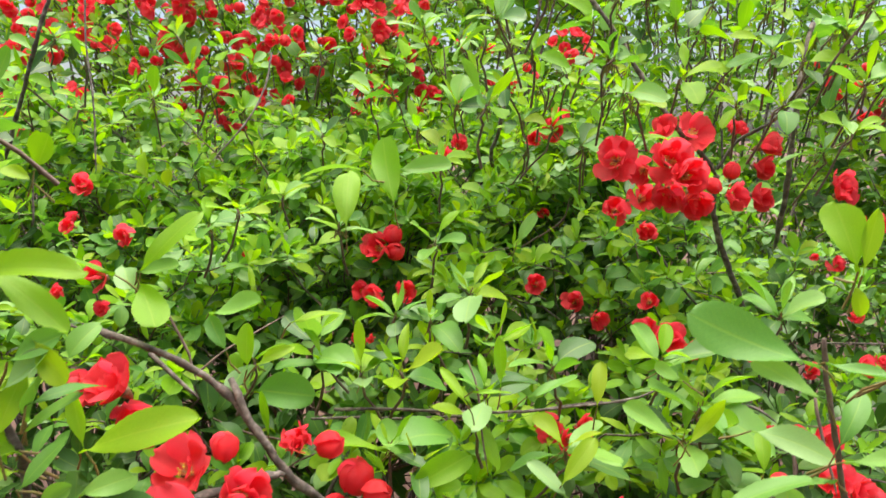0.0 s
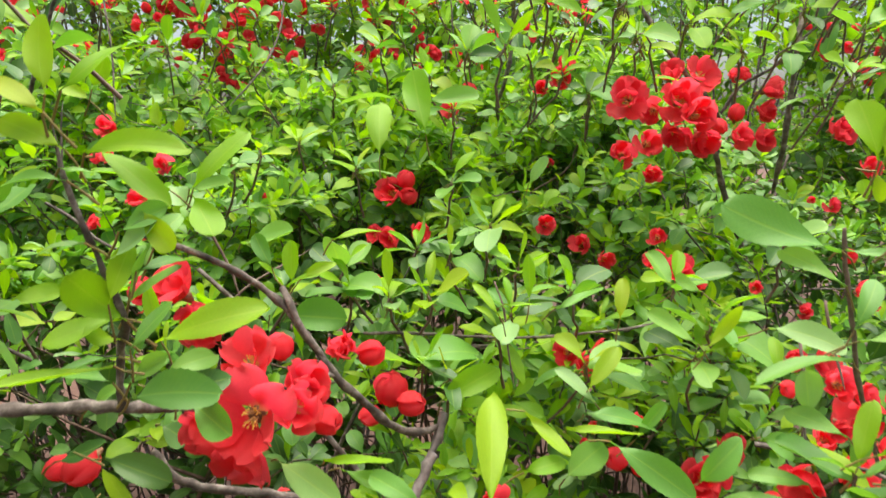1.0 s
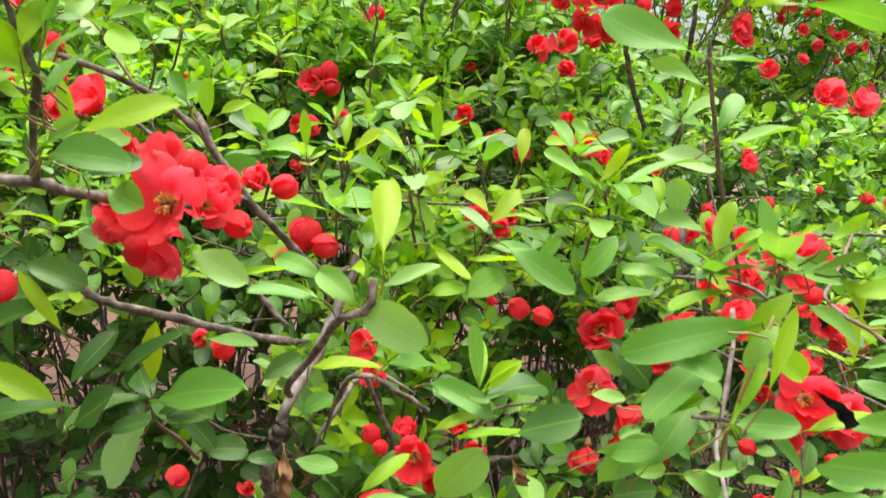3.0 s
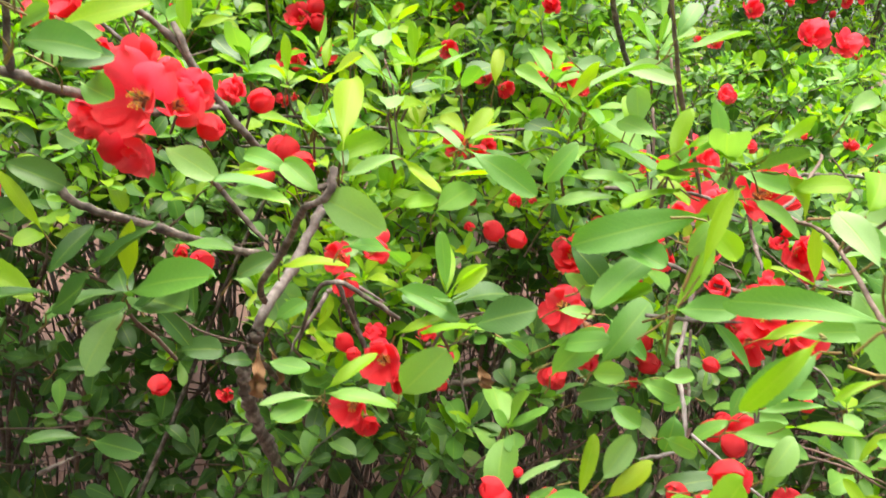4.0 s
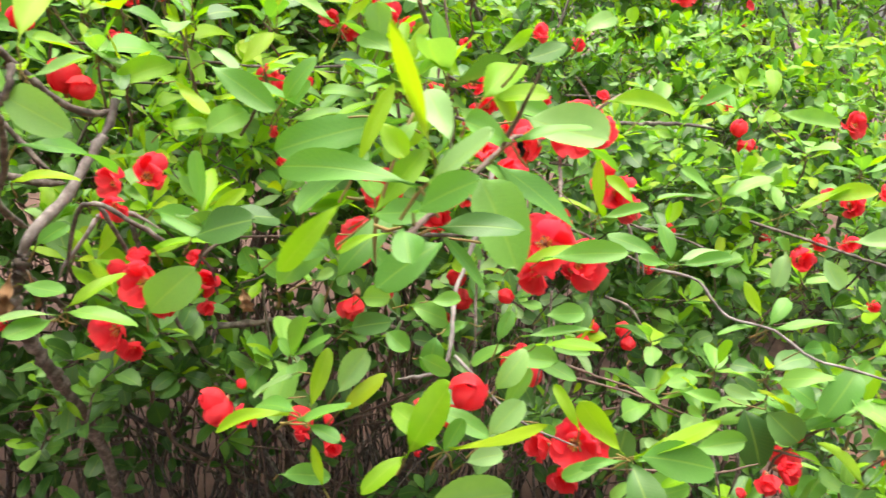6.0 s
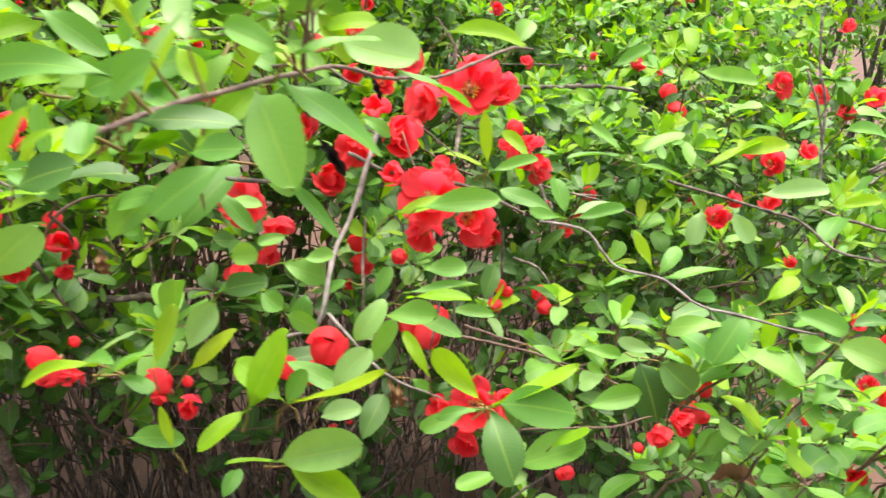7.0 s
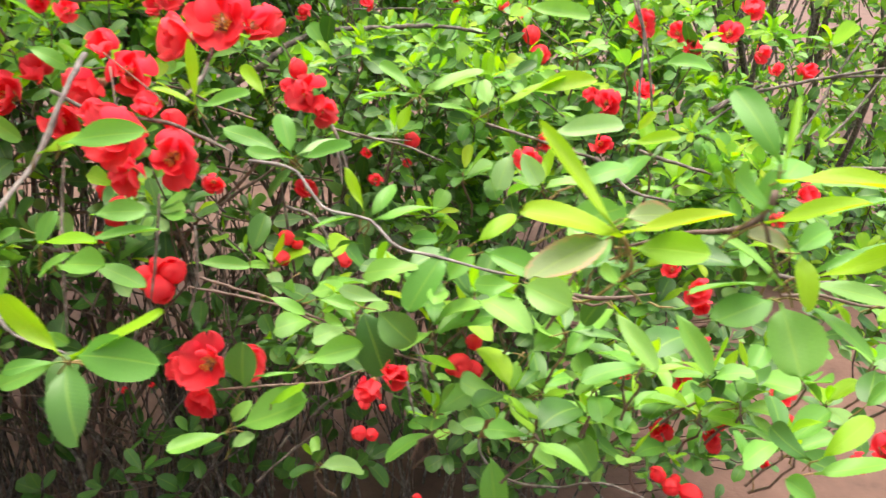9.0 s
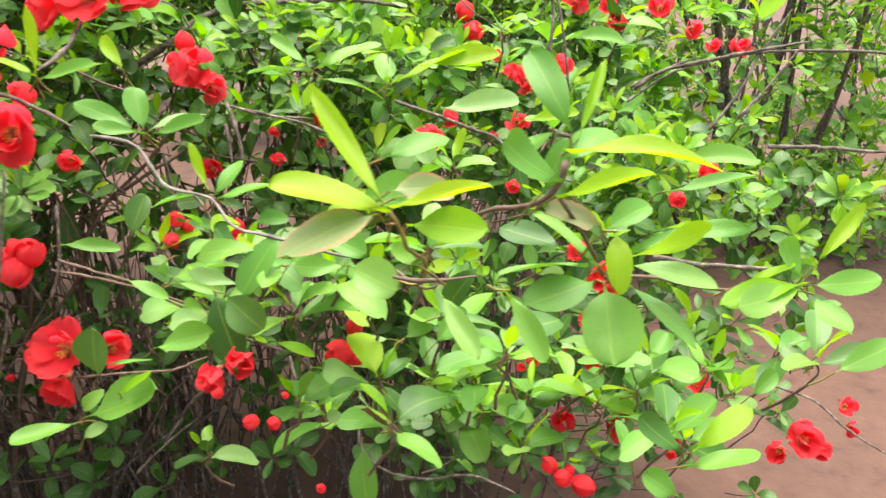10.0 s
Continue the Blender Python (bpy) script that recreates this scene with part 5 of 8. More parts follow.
left.sprig((0.049, 0.682, 1.072), (0.000, -0.196, 0.981), 6, 0.042, 0.5)
left.sprig((0.026, 0.615, 1.027), (0.000, -0.196, 0.981), 6, 0.046, 0.5)
left.sprig((-0.048, 0.763, 1.074), (0.000, -0.196, 0.981), 7, 0.042, 0.3)
left.sprig((-0.013, 0.743, 1.073), (0.000, -0.196, 0.981), 6, 0.042, 0.4)
left.sprig((0.097, 0.659, 1.053), (0.000, -0.196, 0.981), 6, 0.044, 0.3)
left.sprig((0.186, 0.640, 1.063), (0.000, -0.196, 0.981), 7, 0.044, 0.3)
left.sprig((0.213, 0.616, 1.032), (0.000, -0.196, 0.981), 6, 0.046, 0.4)
left.sprig((0.305, 0.685, 1.092), (0.000, -0.196, 0.981), 7, 0.044, 0.3)
left.sprig((0.199, 0.612, 1.004), (0.000, -0.196, 0.981), 6, 0.044, 0.3)
left.sprig((0.098, 0.591, 1.003), (0.000, -0.196, 0.981), 6, 0.046, 0.3)
left.sprig((-0.118, 0.701, 1.067), (0.000, -0.196, 0.981), 6, 0.042, 0.4)
left.sprig((-0.072, 0.658, 1.048), (0.000, -0.196, 0.981), 6, 0.044, 0.3)
left.sprig((-0.036, 0.639, 1.054), (0.000, -0.196, 0.981), 6, 0.042, 0.3)
left.sprig((-0.109, 0.679, 1.052), (0.000, -0.196, 0.981), 5, 0.042, 0.5)
left.sprig((-0.171, 0.679, 1.052), (0.000, -0.196, 0.981), 5, 0.040, 0.5)
left.sprig((-0.257, 0.845, 1.157), (0.000, -0.196, 0.981), 7, 0.040, 0.1)
left.sprig((-0.197, 0.950, 1.180), (0.000, -0.196, 0.981), 6, 0.042, 0.4)
left.sprig((-0.121, 0.895, 1.151), (0.000, -0.196, 0.981), 6, 0.040, 0.3)
left.sprig((-0.226, 0.848, 1.175), (0.000, -0.196, 0.981), 5, 0.040, 0.6)
left.sprig((-0.009, 0.843, 1.139), (0.000, -0.196, 0.981), 5, 0.042, 0.2)
left.sprig((0.034, 0.598, 1.048), (0.000, -0.196, 0.981), 6, 0.044, 0.4)
left.sprig((-0.041, 0.573, 1.015), (0.000, -0.196, 0.981), 6, 0.042, 0.3)
left.sprig((-0.019, 0.571, 1.002), (0.000, -0.196, 0.981), 5, 0.040, 0.3)
left.sprig((-0.051, 1.126, 1.360), (0.000, -0.196, 0.981), 6, 0.044, 0.6)
left.sprig((-0.027, 1.133, 1.408), (0.000, -0.196, 0.981), 6, 0.044, 0.6)
left.sprig((0.093, 1.130, 1.384), (0.000, -0.196, 0.981), 6, 0.046, 0.6)
left.sprig((-0.337, 1.231, 1.388), (0.000, -0.196, 0.981), 5, 0.044, 0.5)
left.sprig((0.188, 0.917, 1.308), (0.000, -0.196, 0.981), 6, 0.044, 0.3)
left.sprig((0.395, 0.870, 1.335), (0.000, -0.196, 0.981), 6, 0.048, 0.5)
left.sprig((0.445, 0.876, 1.372), (0.000, -0.196, 0.981), 6, 0.046, 0.4)
left.sprig((0.444, 0.907, 1.236), (0.000, -0.196, 0.981), 6, 0.046, 0.3)
left.sprig((0.436, 0.816, 1.307), (0.000, -0.196, 0.981), 5, 0.046, 0.2)
left.sprig((0.194, 1.031, 1.401), (0.000, -0.196, 0.981), 6, 0.044, 0.4)
left.sprig((0.029, 1.118, 1.305), (0.000, -0.196, 0.981), 6, 0.042, 0.3)
left.sprig((-0.032, 1.012, 1.264), (0.000, -0.196, 0.981), 6, 0.044, 0.6)
left.sprig((0.117, 1.108, 1.233), (0.000, -0.196, 0.981), 6, 0.044, 0.3)
left.sprig((0.180, 1.009, 1.242), (0.000, -0.196, 0.981), 6, 0.044, 0.2)
left.sprig((-0.003, 0.955, 1.222), (0.000, -0.196, 0.981), 7, 0.042, 0.6)
left.sprig((-0.100, 1.120, 1.313), (0.000, -0.196, 0.981), 6, 0.042, 0.4)
left.sprig((-0.172, 1.112, 1.257), (0.000, -0.196, 0.981), 6, 0.040, 0.4)
left.leaf((-0.191, 0.282, 1.222), (-0.198, 0.288, 1.256), 0.5, "oval", (-0.018, -0.788, 0.336), 0)
left.leaf((-0.192, 0.281, 1.215), (-0.216, 0.284, 1.232), 0.45, "oval", (-0.014, -0.591, 0.502), 0)
left.leaf((-0.189, 0.292, 1.224), (-0.168, 0.295, 1.245), 0.42, "oval", (-0.016, -0.690, 0.419), 0)
left.leaf((-0.188, 0.288, 1.200), (-0.209, 0.281, 1.216), 0.5, "oval", (-0.015, -0.640, 0.460), 0)
left.leaf((-0.184, 0.298, 1.198), (-0.144, 0.289, 1.210), 0.3, "oval", (-0.009, -0.394, 0.668), 0)
left.leaf((-0.184, 0.308, 1.200), (-0.149, 0.294, 1.183), 0.35, "oval", (-0.011, -0.493, 0.585), 0)
left.leaf((-0.190, 0.287, 1.192), (-0.175, 0.286, 1.192), 0.35, "oval", (-0.009, -0.394, 0.668), 1)
left.leaf((-0.187, 0.286, 1.187), (-0.217, 0.288, 1.193), 0.4, "oval", (-0.011, -0.493, 0.585), 1)
left.leaf((-0.174, 0.287, 1.134), (-0.166, 0.291, 1.160), 0.4, "oval", (-0.018, -0.788, 0.336), 0)
left.leaf((-0.176, 0.292, 1.105), (-0.223, 0.281, 1.097), 0.26, "oval", (-0.009, -0.394, 0.668), 0)
left.leaf((-0.176, 0.308, 1.084), (-0.141, 0.309, 1.093), 0.6, "round", (-0.014, -0.591, 0.502), 1)
left.leaf((-0.173, 0.290, 1.153), (-0.152, 0.292, 1.167), 0.4, "round", (-0.011, -0.493, 0.585), 1)
left.leaf((-0.184, 0.291, 1.160), (-0.208, 0.292, 1.160), 0.4, "round", (-0.011, -0.493, 0.585), 1)
left.leaf((-0.221, 0.343, 1.042), (-0.235, 0.344, 1.045), 0.6, "round", (-0.014, -0.591, 0.502), 2)
middle.sprig((0.063, 0.404, 0.911), (-0.053, -0.049, 0.997), 5, 0.050, 0.35)
middle.leaf((0.063, 0.407, 0.919), (0.059, 0.419, 0.961), 0.3, "oval", (-0.077, -0.668, 0.495), 1)
middle.leaf((0.065, 0.405, 0.915), (0.091, 0.409, 0.938), 0.3, "oval", (-0.066, -0.572, 0.567), 0)
middle.leaf((0.027, 0.402, 0.888), (0.063, 0.394, 0.912), 0.28, "oval", (-0.055, -0.477, 0.639), 0)
middle.leaf((0.029, 0.371, 0.855), (0.050, 0.357, 0.887), 0.85, "round", (-0.093, -0.811, 0.387), 1)
middle.leaf((-0.026, 0.367, 0.857), (-0.059, 0.353, 0.867), 0.3, "oval", (-0.044, -0.382, 0.712), 1)
middle.leaf((-0.028, 0.367, 0.855), (-0.053, 0.347, 0.850), 0.6, "round", (-0.066, -0.572, 0.567), 1)
middle.leaf((-0.022, 0.368, 0.861), (0.008, 0.372, 0.888), 0.33, "oval", (-0.066, -0.572, 0.567), 0)
middle.leaf((-0.022, 0.367, 0.859), (0.017, 0.346, 0.871), 0.36, "oval", (-0.044, -0.382, 0.712), 1)
middle.leaf((0.118, 0.315, 0.916), (0.140, 0.286, 0.931), 0.4, "oval", (-0.088, -0.763, 0.423), 1)
middle.leaf((0.153, 0.327, 0.896), (0.182, 0.326, 0.939), 0.5, "oval", (-0.077, -0.668, 0.495), 1)
middle.leaf((0.118, 0.310, 0.897), (0.138, 0.296, 0.929), 0.5, "oval", (-0.077, -0.668, 0.495), 1)
middle.leaf((0.101, 0.384, 0.893), (0.121, 0.379, 0.882), 0.5, "oval", (-0.066, -0.572, 0.567), 1)
middle.leaf((0.174, 0.280, 0.961), (0.170, 0.307, 0.977), 0.6, "round", (-0.066, -0.572, 0.567), 1)
middle.leaf((0.164, 0.079, 1.003), (0.166, 0.066, 0.996), 0.8, "round", (-0.077, -0.668, 0.495), 1)
middle.leaf((0.168, 0.085, 1.006), (0.179, 0.067, 1.022), 0.45, "oval", (-0.066, -0.572, 0.567), 1)
middle.leaf((0.174, 0.097, 1.013), (0.194, 0.089, 1.031), 0.45, "oval", (-0.066, -0.572, 0.567), 1)
middle.leaf((0.312, 0.356, 1.058), (0.335, 0.359, 1.076), 0.5, "round", (-0.066, -0.572, 0.567), 1)
middle.branch((0.183, 0.333, 0.929), (0.198, 0.331, 0.928), (0.216, 0.319, 0.931), (0.231, 0.308, 0.934), r=(0.0014, 0.0020))
middle.branch((0.243, 0.517, 1.046), (0.244, 0.509, 1.019), (0.245, 0.507, 0.976), r=(0.0015, 0.0016), bark=TWIG)
middle.branch((0.238, 0.478, 1.088), (0.242, 0.469, 1.058), (0.247, 0.461, 1.033), r=(0.0012, 0.0013), bark=TWIG)
middle.sprig((0.124, 0.463, 0.778), (-0.071, -0.237, 0.969), 3, 0.042, 0.0)
middle.leaf((0.127, 0.464, 0.780), (0.160, 0.455, 0.800), 0.35, "oval", (-0.055, -0.477, 0.639), 1)
middle.leaf((0.127, 0.463, 0.779), (0.118, 0.458, 0.794), 0.7, "round", (-0.077, -0.668, 0.495), 1)
middle.leaf((0.132, 0.462, 0.777), (0.130, 0.440, 0.773), 0.9, "round", (-0.077, -0.668, 0.495), 1)
middle.leaf((0.170, 0.428, 0.819), (0.189, 0.410, 0.835), 0.7, "round", (-0.077, -0.668, 0.495), 2)
middle.leaf((0.199, 0.425, 0.820), (0.216, 0.399, 0.811), 0.6, "round", (-0.088, -0.763, 0.423), 1)
middle.leaf((0.178, 0.416, 0.851), (0.195, 0.395, 0.859), 0.7, "round", (-0.077, -0.668, 0.495), 1)
middle.leaf((0.215, 0.410, 0.847), (0.242, 0.396, 0.844), 0.7, "round", (-0.066, -0.572, 0.567), 1)
middle.leaf((0.267, 0.420, 0.828), (0.244, 0.421, 0.822), 0.6, "round", (-0.066, -0.572, 0.567), 1)
middle.leaf((0.158, 0.303, 0.815), (0.182, 0.297, 0.843), 0.42, "oval", (-0.066, -0.572, 0.567), 0)
middle.leaf((0.156, 0.306, 0.826), (0.174, 0.312, 0.855), 0.6, "round", (-0.077, -0.668, 0.495), 1)
middle.leaf((0.128, 0.215, 0.864), (0.091, 0.220, 0.866), 0.26, "lance", (-0.033, -0.286, 0.784), 0)
middle.leaf((0.132, 0.214, 0.861), (0.160, 0.194, 0.876), 0.4, "oval", (-0.044, -0.382, 0.712), 1)
middle.leaf((0.133, 0.233, 0.854), (0.106, 0.257, 0.856), 0.4, "oval", (-0.055, -0.477, 0.639), 1)
middle.leaf((0.137, 0.213, 0.859), (0.154, 0.209, 0.851), 0.5, "oval", (-0.077, -0.668, 0.495), 1)
middle.leaf((0.214, 0.298, 0.822), (0.249, 0.272, 0.818), 0.36, "oval", (-0.066, -0.572, 0.567), 1)
middle.leaf((0.258, 0.296, 0.831), (0.274, 0.291, 0.858), 0.6, "round", (-0.077, -0.668, 0.495), 1)
middle.leaf((0.269, 0.339, 0.805), (0.210, 0.328, 0.816), 0.3, "oval", (-0.033, -0.286, 0.784), 2)
middle.leaf((0.300, 0.346, 0.841), (0.332, 0.317, 0.860), 0.3, "oval", (-0.044, -0.382, 0.712), 0)
middle.leaf((0.242, 0.244, 0.828), (0.261, 0.249, 0.851), 0.6, "round", (-0.077, -0.668, 0.495), 1)
middle.leaf((0.297, 0.240, 0.834), (0.284, 0.248, 0.859), 0.3, "oval", (-0.077, -0.668, 0.495), 0)
middle.leaf((0.285, 0.394, 0.821), (0.294, 0.401, 0.846), 0.5, "round", (-0.077, -0.668, 0.495), 1)
middle.leaf((0.320, 0.397, 0.843), (0.355, 0.395, 0.849), 0.5, "oval", (-0.055, -0.477, 0.639), 1)
# shade painted into the low leaves at left through the dark tone
middle.leaf((-0.183, 0.375, 0.823), (-0.212, 0.362, 0.837), 0.4, "oval", (-0.044, -0.382, 0.712), 2)
middle.leaf((-0.181, 0.375, 0.821), (-0.145, 0.352, 0.829), 0.4, "oval", (-0.044, -0.382, 0.712), 2)
middle.sprig((-0.154, 0.390, 0.920), (-0.076, -0.294, 0.953), 5, 0.060, 0.2)
middle.leaf((-0.212, 0.410, 0.858), (-0.180, 0.409, 0.866), 0.3, "oval", (-0.044, -0.382, 0.712), 2)
middle.leaf((-0.132, 0.424, 0.866), (-0.099, 0.422, 0.872), 0.7, "round", (-0.055, -0.477, 0.639), 2)
middle.leaf((-0.103, 0.428, 0.856), (-0.082, 0.427, 0.861), 0.6, "round", (-0.055, -0.477, 0.639), 2)
middle.leaf((-0.069, 0.425, 0.858), (-0.035, 0.419, 0.851), 0.5, "round", (-0.055, -0.477, 0.639), 1)
middle.leaf((-0.064, 0.452, 0.879), (-0.043, 0.454, 0.897), 0.6, "round", (-0.066, -0.572, 0.567), 1)
middle.leaf((-0.139, 0.396, 0.911), (-0.113, 0.387, 0.890), 0.5, "oval", (-0.055, -0.477, 0.639), 2)
middle.leaf((-0.105, 0.437, 0.993), (-0.057, 0.412, 0.998), 0.28, "oval", (-0.044, -0.382, 0.712), 0)
middle.leaf((-0.094, 0.434, 0.988), (-0.047, 0.406, 0.982), 0.28, "oval", (-0.044, -0.382, 0.712), 1)
middle.leaf((0.058, 0.463, 0.965), (0.084, 0.467, 0.990), 0.7, "round", (-0.077, -0.668, 0.495), 1)
middle.leaf((0.030, 0.467, 0.968), (0.058, 0.466, 0.978), 0.6, "oval", (-0.066, -0.572, 0.567), 0)
middle.leaf((0.063, 0.491, 0.991), (0.112, 0.464, 0.991), 0.3, "oval", (-0.033, -0.286, 0.784), 0)
middle.leaf((0.076, 0.492, 1.001), (0.131, 0.487, 1.004), 0.4, "oval", (-0.044, -0.382, 0.712), 1)
middle.leaf((0.034, 0.497, 1.001), (0.060, 0.466, 0.978), 0.3, "lance", (-0.066, -0.572, 0.567), 0)
middle.leaf((0.263, 0.401, 1.013), (0.305, 0.391, 0.995), 0.4, "round", (-0.055, -0.477, 0.639), 1)
middle.leaf((0.191, 0.457, 0.997), (0.215, 0.452, 0.990), 0.8, "round", (-0.066, -0.572, 0.567), 1)

# the right shrub: its limbs and twigs
right.branch((0.399, 0.635, 0.946), (0.387, 0.585, 0.914), (0.374, 0.540, 0.901), r=(0.0022, 0.0024))
right.branch((0.303, 0.525, 0.938), (0.292, 0.499, 0.916), (0.272, 0.465, 0.867), (0.258, 0.441, 0.849), (0.250, 0.405, 0.834), (0.245, 0.385, 0.820), (0.237, 0.373, 0.809), (0.222, 0.370, 0.806), (0.204, 0.364, 0.807), r=(0.0026, 0.0016), bark=PALE_BARK)
right.branch((0.248, 0.379, 0.818), (0.261, 0.352, 0.811), (0.272, 0.336, 0.802), (0.289, 0.309, 0.797), (0.317, 0.299, 0.788), r=(0.0015, 0.0010), bark=PALE_BARK)
right.branch((0.274, 0.522, 0.909), (0.301, 0.502, 0.899), (0.328, 0.484, 0.895), (0.364, 0.474, 0.892), (0.391, 0.465, 0.882), (0.414, 0.447, 0.874), r=(0.0020, 0.0016))
right.branch((0.321, 0.518, 0.929), (0.325, 0.501, 0.913), (0.328, 0.487, 0.904), r=(0.0008, 0.0007), bark=TWIG)
right.branch((0.325, 0.479, 0.944), (0.353, 0.465, 0.922), (0.370, 0.457, 0.909), r=(0.0006, 0.0005), bark=TWIG)
right.branch((0.427, 0.442, 0.868), (0.459, 0.423, 0.865), (0.473, 0.409, 0.848), (0.484, 0.398, 0.839), (0.512, 0.380, 0.836), (0.526, 0.352, 0.826), (0.550, 0.335, 0.823), (0.585, 0.315, 0.818), (0.598, 0.301, 0.819), r=(0.0014, 0.0011), bark=PALE_BARK)
right.branch((0.366, 0.509, 0.739), (0.407, 0.498, 0.733), (0.446, 0.477, 0.729), (0.493, 0.453, 0.718), (0.512, 0.407, 0.723), (0.532, 0.381, 0.725), (0.554, 0.356, 0.729), r=(0.0014, 0.0012), bark=TWIG)
right.branch((0.689, 0.718, 0.838), (0.724, 0.655, 0.834), (0.747, 0.595, 0.832), (0.765, 0.558, 0.829), (0.786, 0.525, 0.807), (0.817, 0.495, 0.804), r=(0.0022, 0.0016))
right.branch((0.847, 0.697, 1.042), (0.843, 0.679, 0.985), (0.848, 0.663, 0.942), (0.842, 0.648, 0.892), (0.839, 0.634, 0.848), r=(0.0017, 0.0020))
right.branch((0.839, 0.626, 0.823), (0.864, 0.596, 0.817), (0.893, 0.566, 0.811), r=(0.0024, 0.0024))
right.branch((0.969, 0.714, 0.851), (1.005, 0.712, 0.869), (1.040, 0.709, 0.884), r=(0.0024, 0.0020))
right.branch((0.576, 1.155, 0.942), (0.655, 1.138, 0.945), (0.748, 1.118, 0.946), r=(0.0016, 0.0014))
right.branch((0.454, 0.591, 0.785), (0.482, 0.581, 0.774), (0.498, 0.567, 0.742), (0.506, 0.558, 0.720), r=(0.0016, 0.0016))
right.branch((0.776, 0.903, 0.968), (0.814, 0.880, 0.924), (0.868, 0.859, 0.895), r=(0.0012, 0.0010), bark=TWIG)
right.branch((-0.041, 0.637, 0.752), (0.002, 0.624, 0.743), (0.053, 0.623, 0.741), (0.103, 0.633, 0.741), (0.156, 0.643, 0.741), (0.210, 0.669, 0.725), (0.257, 0.694, 0.703), r=(0.0050, 0.0026))
right.branch((0.096, 0.570, 0.803), (0.100, 0.559, 0.774), (0.106, 0.548, 0.746), r=(0.0012, 0.0014))
right.branch((0.618, 0.246, 0.828), (0.632, 0.242, 0.826), (0.661, 0.237, 0.829), r=(0.0015, 0.0013), bark=TWIG)
right.branch((0.164, 0.080, 0.998), (0.172, 0.095, 1.000), (0.188, 0.125, 1.003), (0.226, 0.210, 1.005), (0.250, 0.270, 1.003), (0.280, 0.343, 0.991), (0.304, 0.401, 0.986), (0.337, 0.446, 0.983), (0.375, 0.494, 0.990), (0.427, 0.561, 1.000), (0.473, 0.636, 0.996), r=(0.0011, 0.0018), bark=TWIG)
right.branch((0.227, 0.210, 1.006), (0.228, 0.188, 1.025), (0.230, 0.168, 1.047), r=(0.0015, 0.0010), bark=TWIG)
right.branch((0.329, 0.367, 0.998), (0.332, 0.370, 1.010), (0.321, 0.378, 1.027), r=(0.0014, 0.0010), bark=TWIG)
middle.leaf((0.176, 0.106, 1.022), (0.160, 0.090, 1.064), 0.14, "lance", (-0.159, -0.846, 0.363), 0)
middle.leaf((0.171, 0.096, 1.012), (0.126, 0.108, 1.024), 0.26, "oval", (-0.106, -0.564, 0.576), 1)
middle.leaf((0.218, 0.163, 1.017), (0.196, 0.159, 1.025), 0.7, "round", (-0.124, -0.658, 0.505), 1)
middle.leaf((0.175, 0.086, 1.001), (0.200, 0.078, 1.007), 0.42, "oval", (-0.124, -0.658, 0.505), 2)
middle.leaf((0.196, 0.169, 0.973), (0.164, 0.160, 0.958), 0.5, "oval", (-0.115, -0.611, 0.540), 1)
middle.leaf((0.207, 0.174, 1.001), (0.215, 0.137, 0.988), 0.66, "round", (-0.124, -0.658, 0.505), 1)
middle.leaf((0.215, 0.181, 1.005), (0.263, 0.172, 0.981), 0.45, "oval", (-0.088, -0.470, 0.646), 1)
middle.leaf((0.223, 0.172, 1.016), (0.254, 0.170, 1.028), 0.35, "oval", (-0.071, -0.376, 0.717), 1)
middle.leaf((0.148, 0.099, 1.007), (0.124, 0.096, 0.984), 0.28, "oval", (-0.124, -0.658, 0.505), 0)
middle.leaf((0.206, 0.170, 1.032), (0.225, 0.184, 1.054), 0.6, "round", (-0.124, -0.658, 0.505), 0)
middle.leaf((0.220, 0.162, 1.050), (0.237, 0.160, 1.055), 0.6, "round", (-0.124, -0.658, 0.505), 2)
middle.leaf((0.187, 0.127, 1.020), (0.180, 0.146, 1.042), 0.45, "oval", (-0.124, -0.658, 0.505), 1)
middle.leaf((0.158, 0.210, 0.994), (0.174, 0.229, 1.031), 0.22, "lance", (-0.141, -0.752, 0.434), 0)
middle.leaf((0.161, 0.083, 1.000), (0.145, 0.081, 0.999), 0.2, "oval", (-0.053, -0.282, 0.788), 0)
right.branch((0.277, 0.568, 0.595), (0.300, 0.557, 0.645), (0.309, 0.557, 0.682), r=(0.0016, 0.0014))
right.branch((0.455, 0.545, 0.646), (0.467, 0.549, 0.669), (0.474, 0.555, 0.691), r=(0.0014, 0.0012))
outer.branch((0.286, 0.483, 0.861), (0.283, 0.472, 0.830), (0.282, 0.458, 0.793), (0.276, 0.455, 0.722), r=(0.0015, 0.0013))
outer.branch((0.354, 0.479, 0.833), (0.350, 0.465, 0.792), (0.341, 0.459, 0.743), r=(0.0013, 0.0012))
outer.branch((0.374, 0.524, 0.791), (0.374, 0.508, 0.749), (0.365, 0.498, 0.716), r=(0.0014, 0.0013))
outer.branch((0.379, 0.488, 0.756), (0.409, 0.479, 0.747), (0.437, 0.470, 0.740), (0.474, 0.464, 0.718), (0.513, 0.461, 0.701), r=(0.0015, 0.0011), bark=TWIG)
outer.branch((0.329, 0.949, 0.823), (0.392, 0.915, 0.857), (0.438, 0.895, 0.887), (0.475, 0.897, 0.914), (0.518, 0.893, 0.928), (0.583, 0.881, 0.933), (0.647, 0.868, 0.938), (0.732, 0.900, 0.926), r=(0.0060, 0.0026))
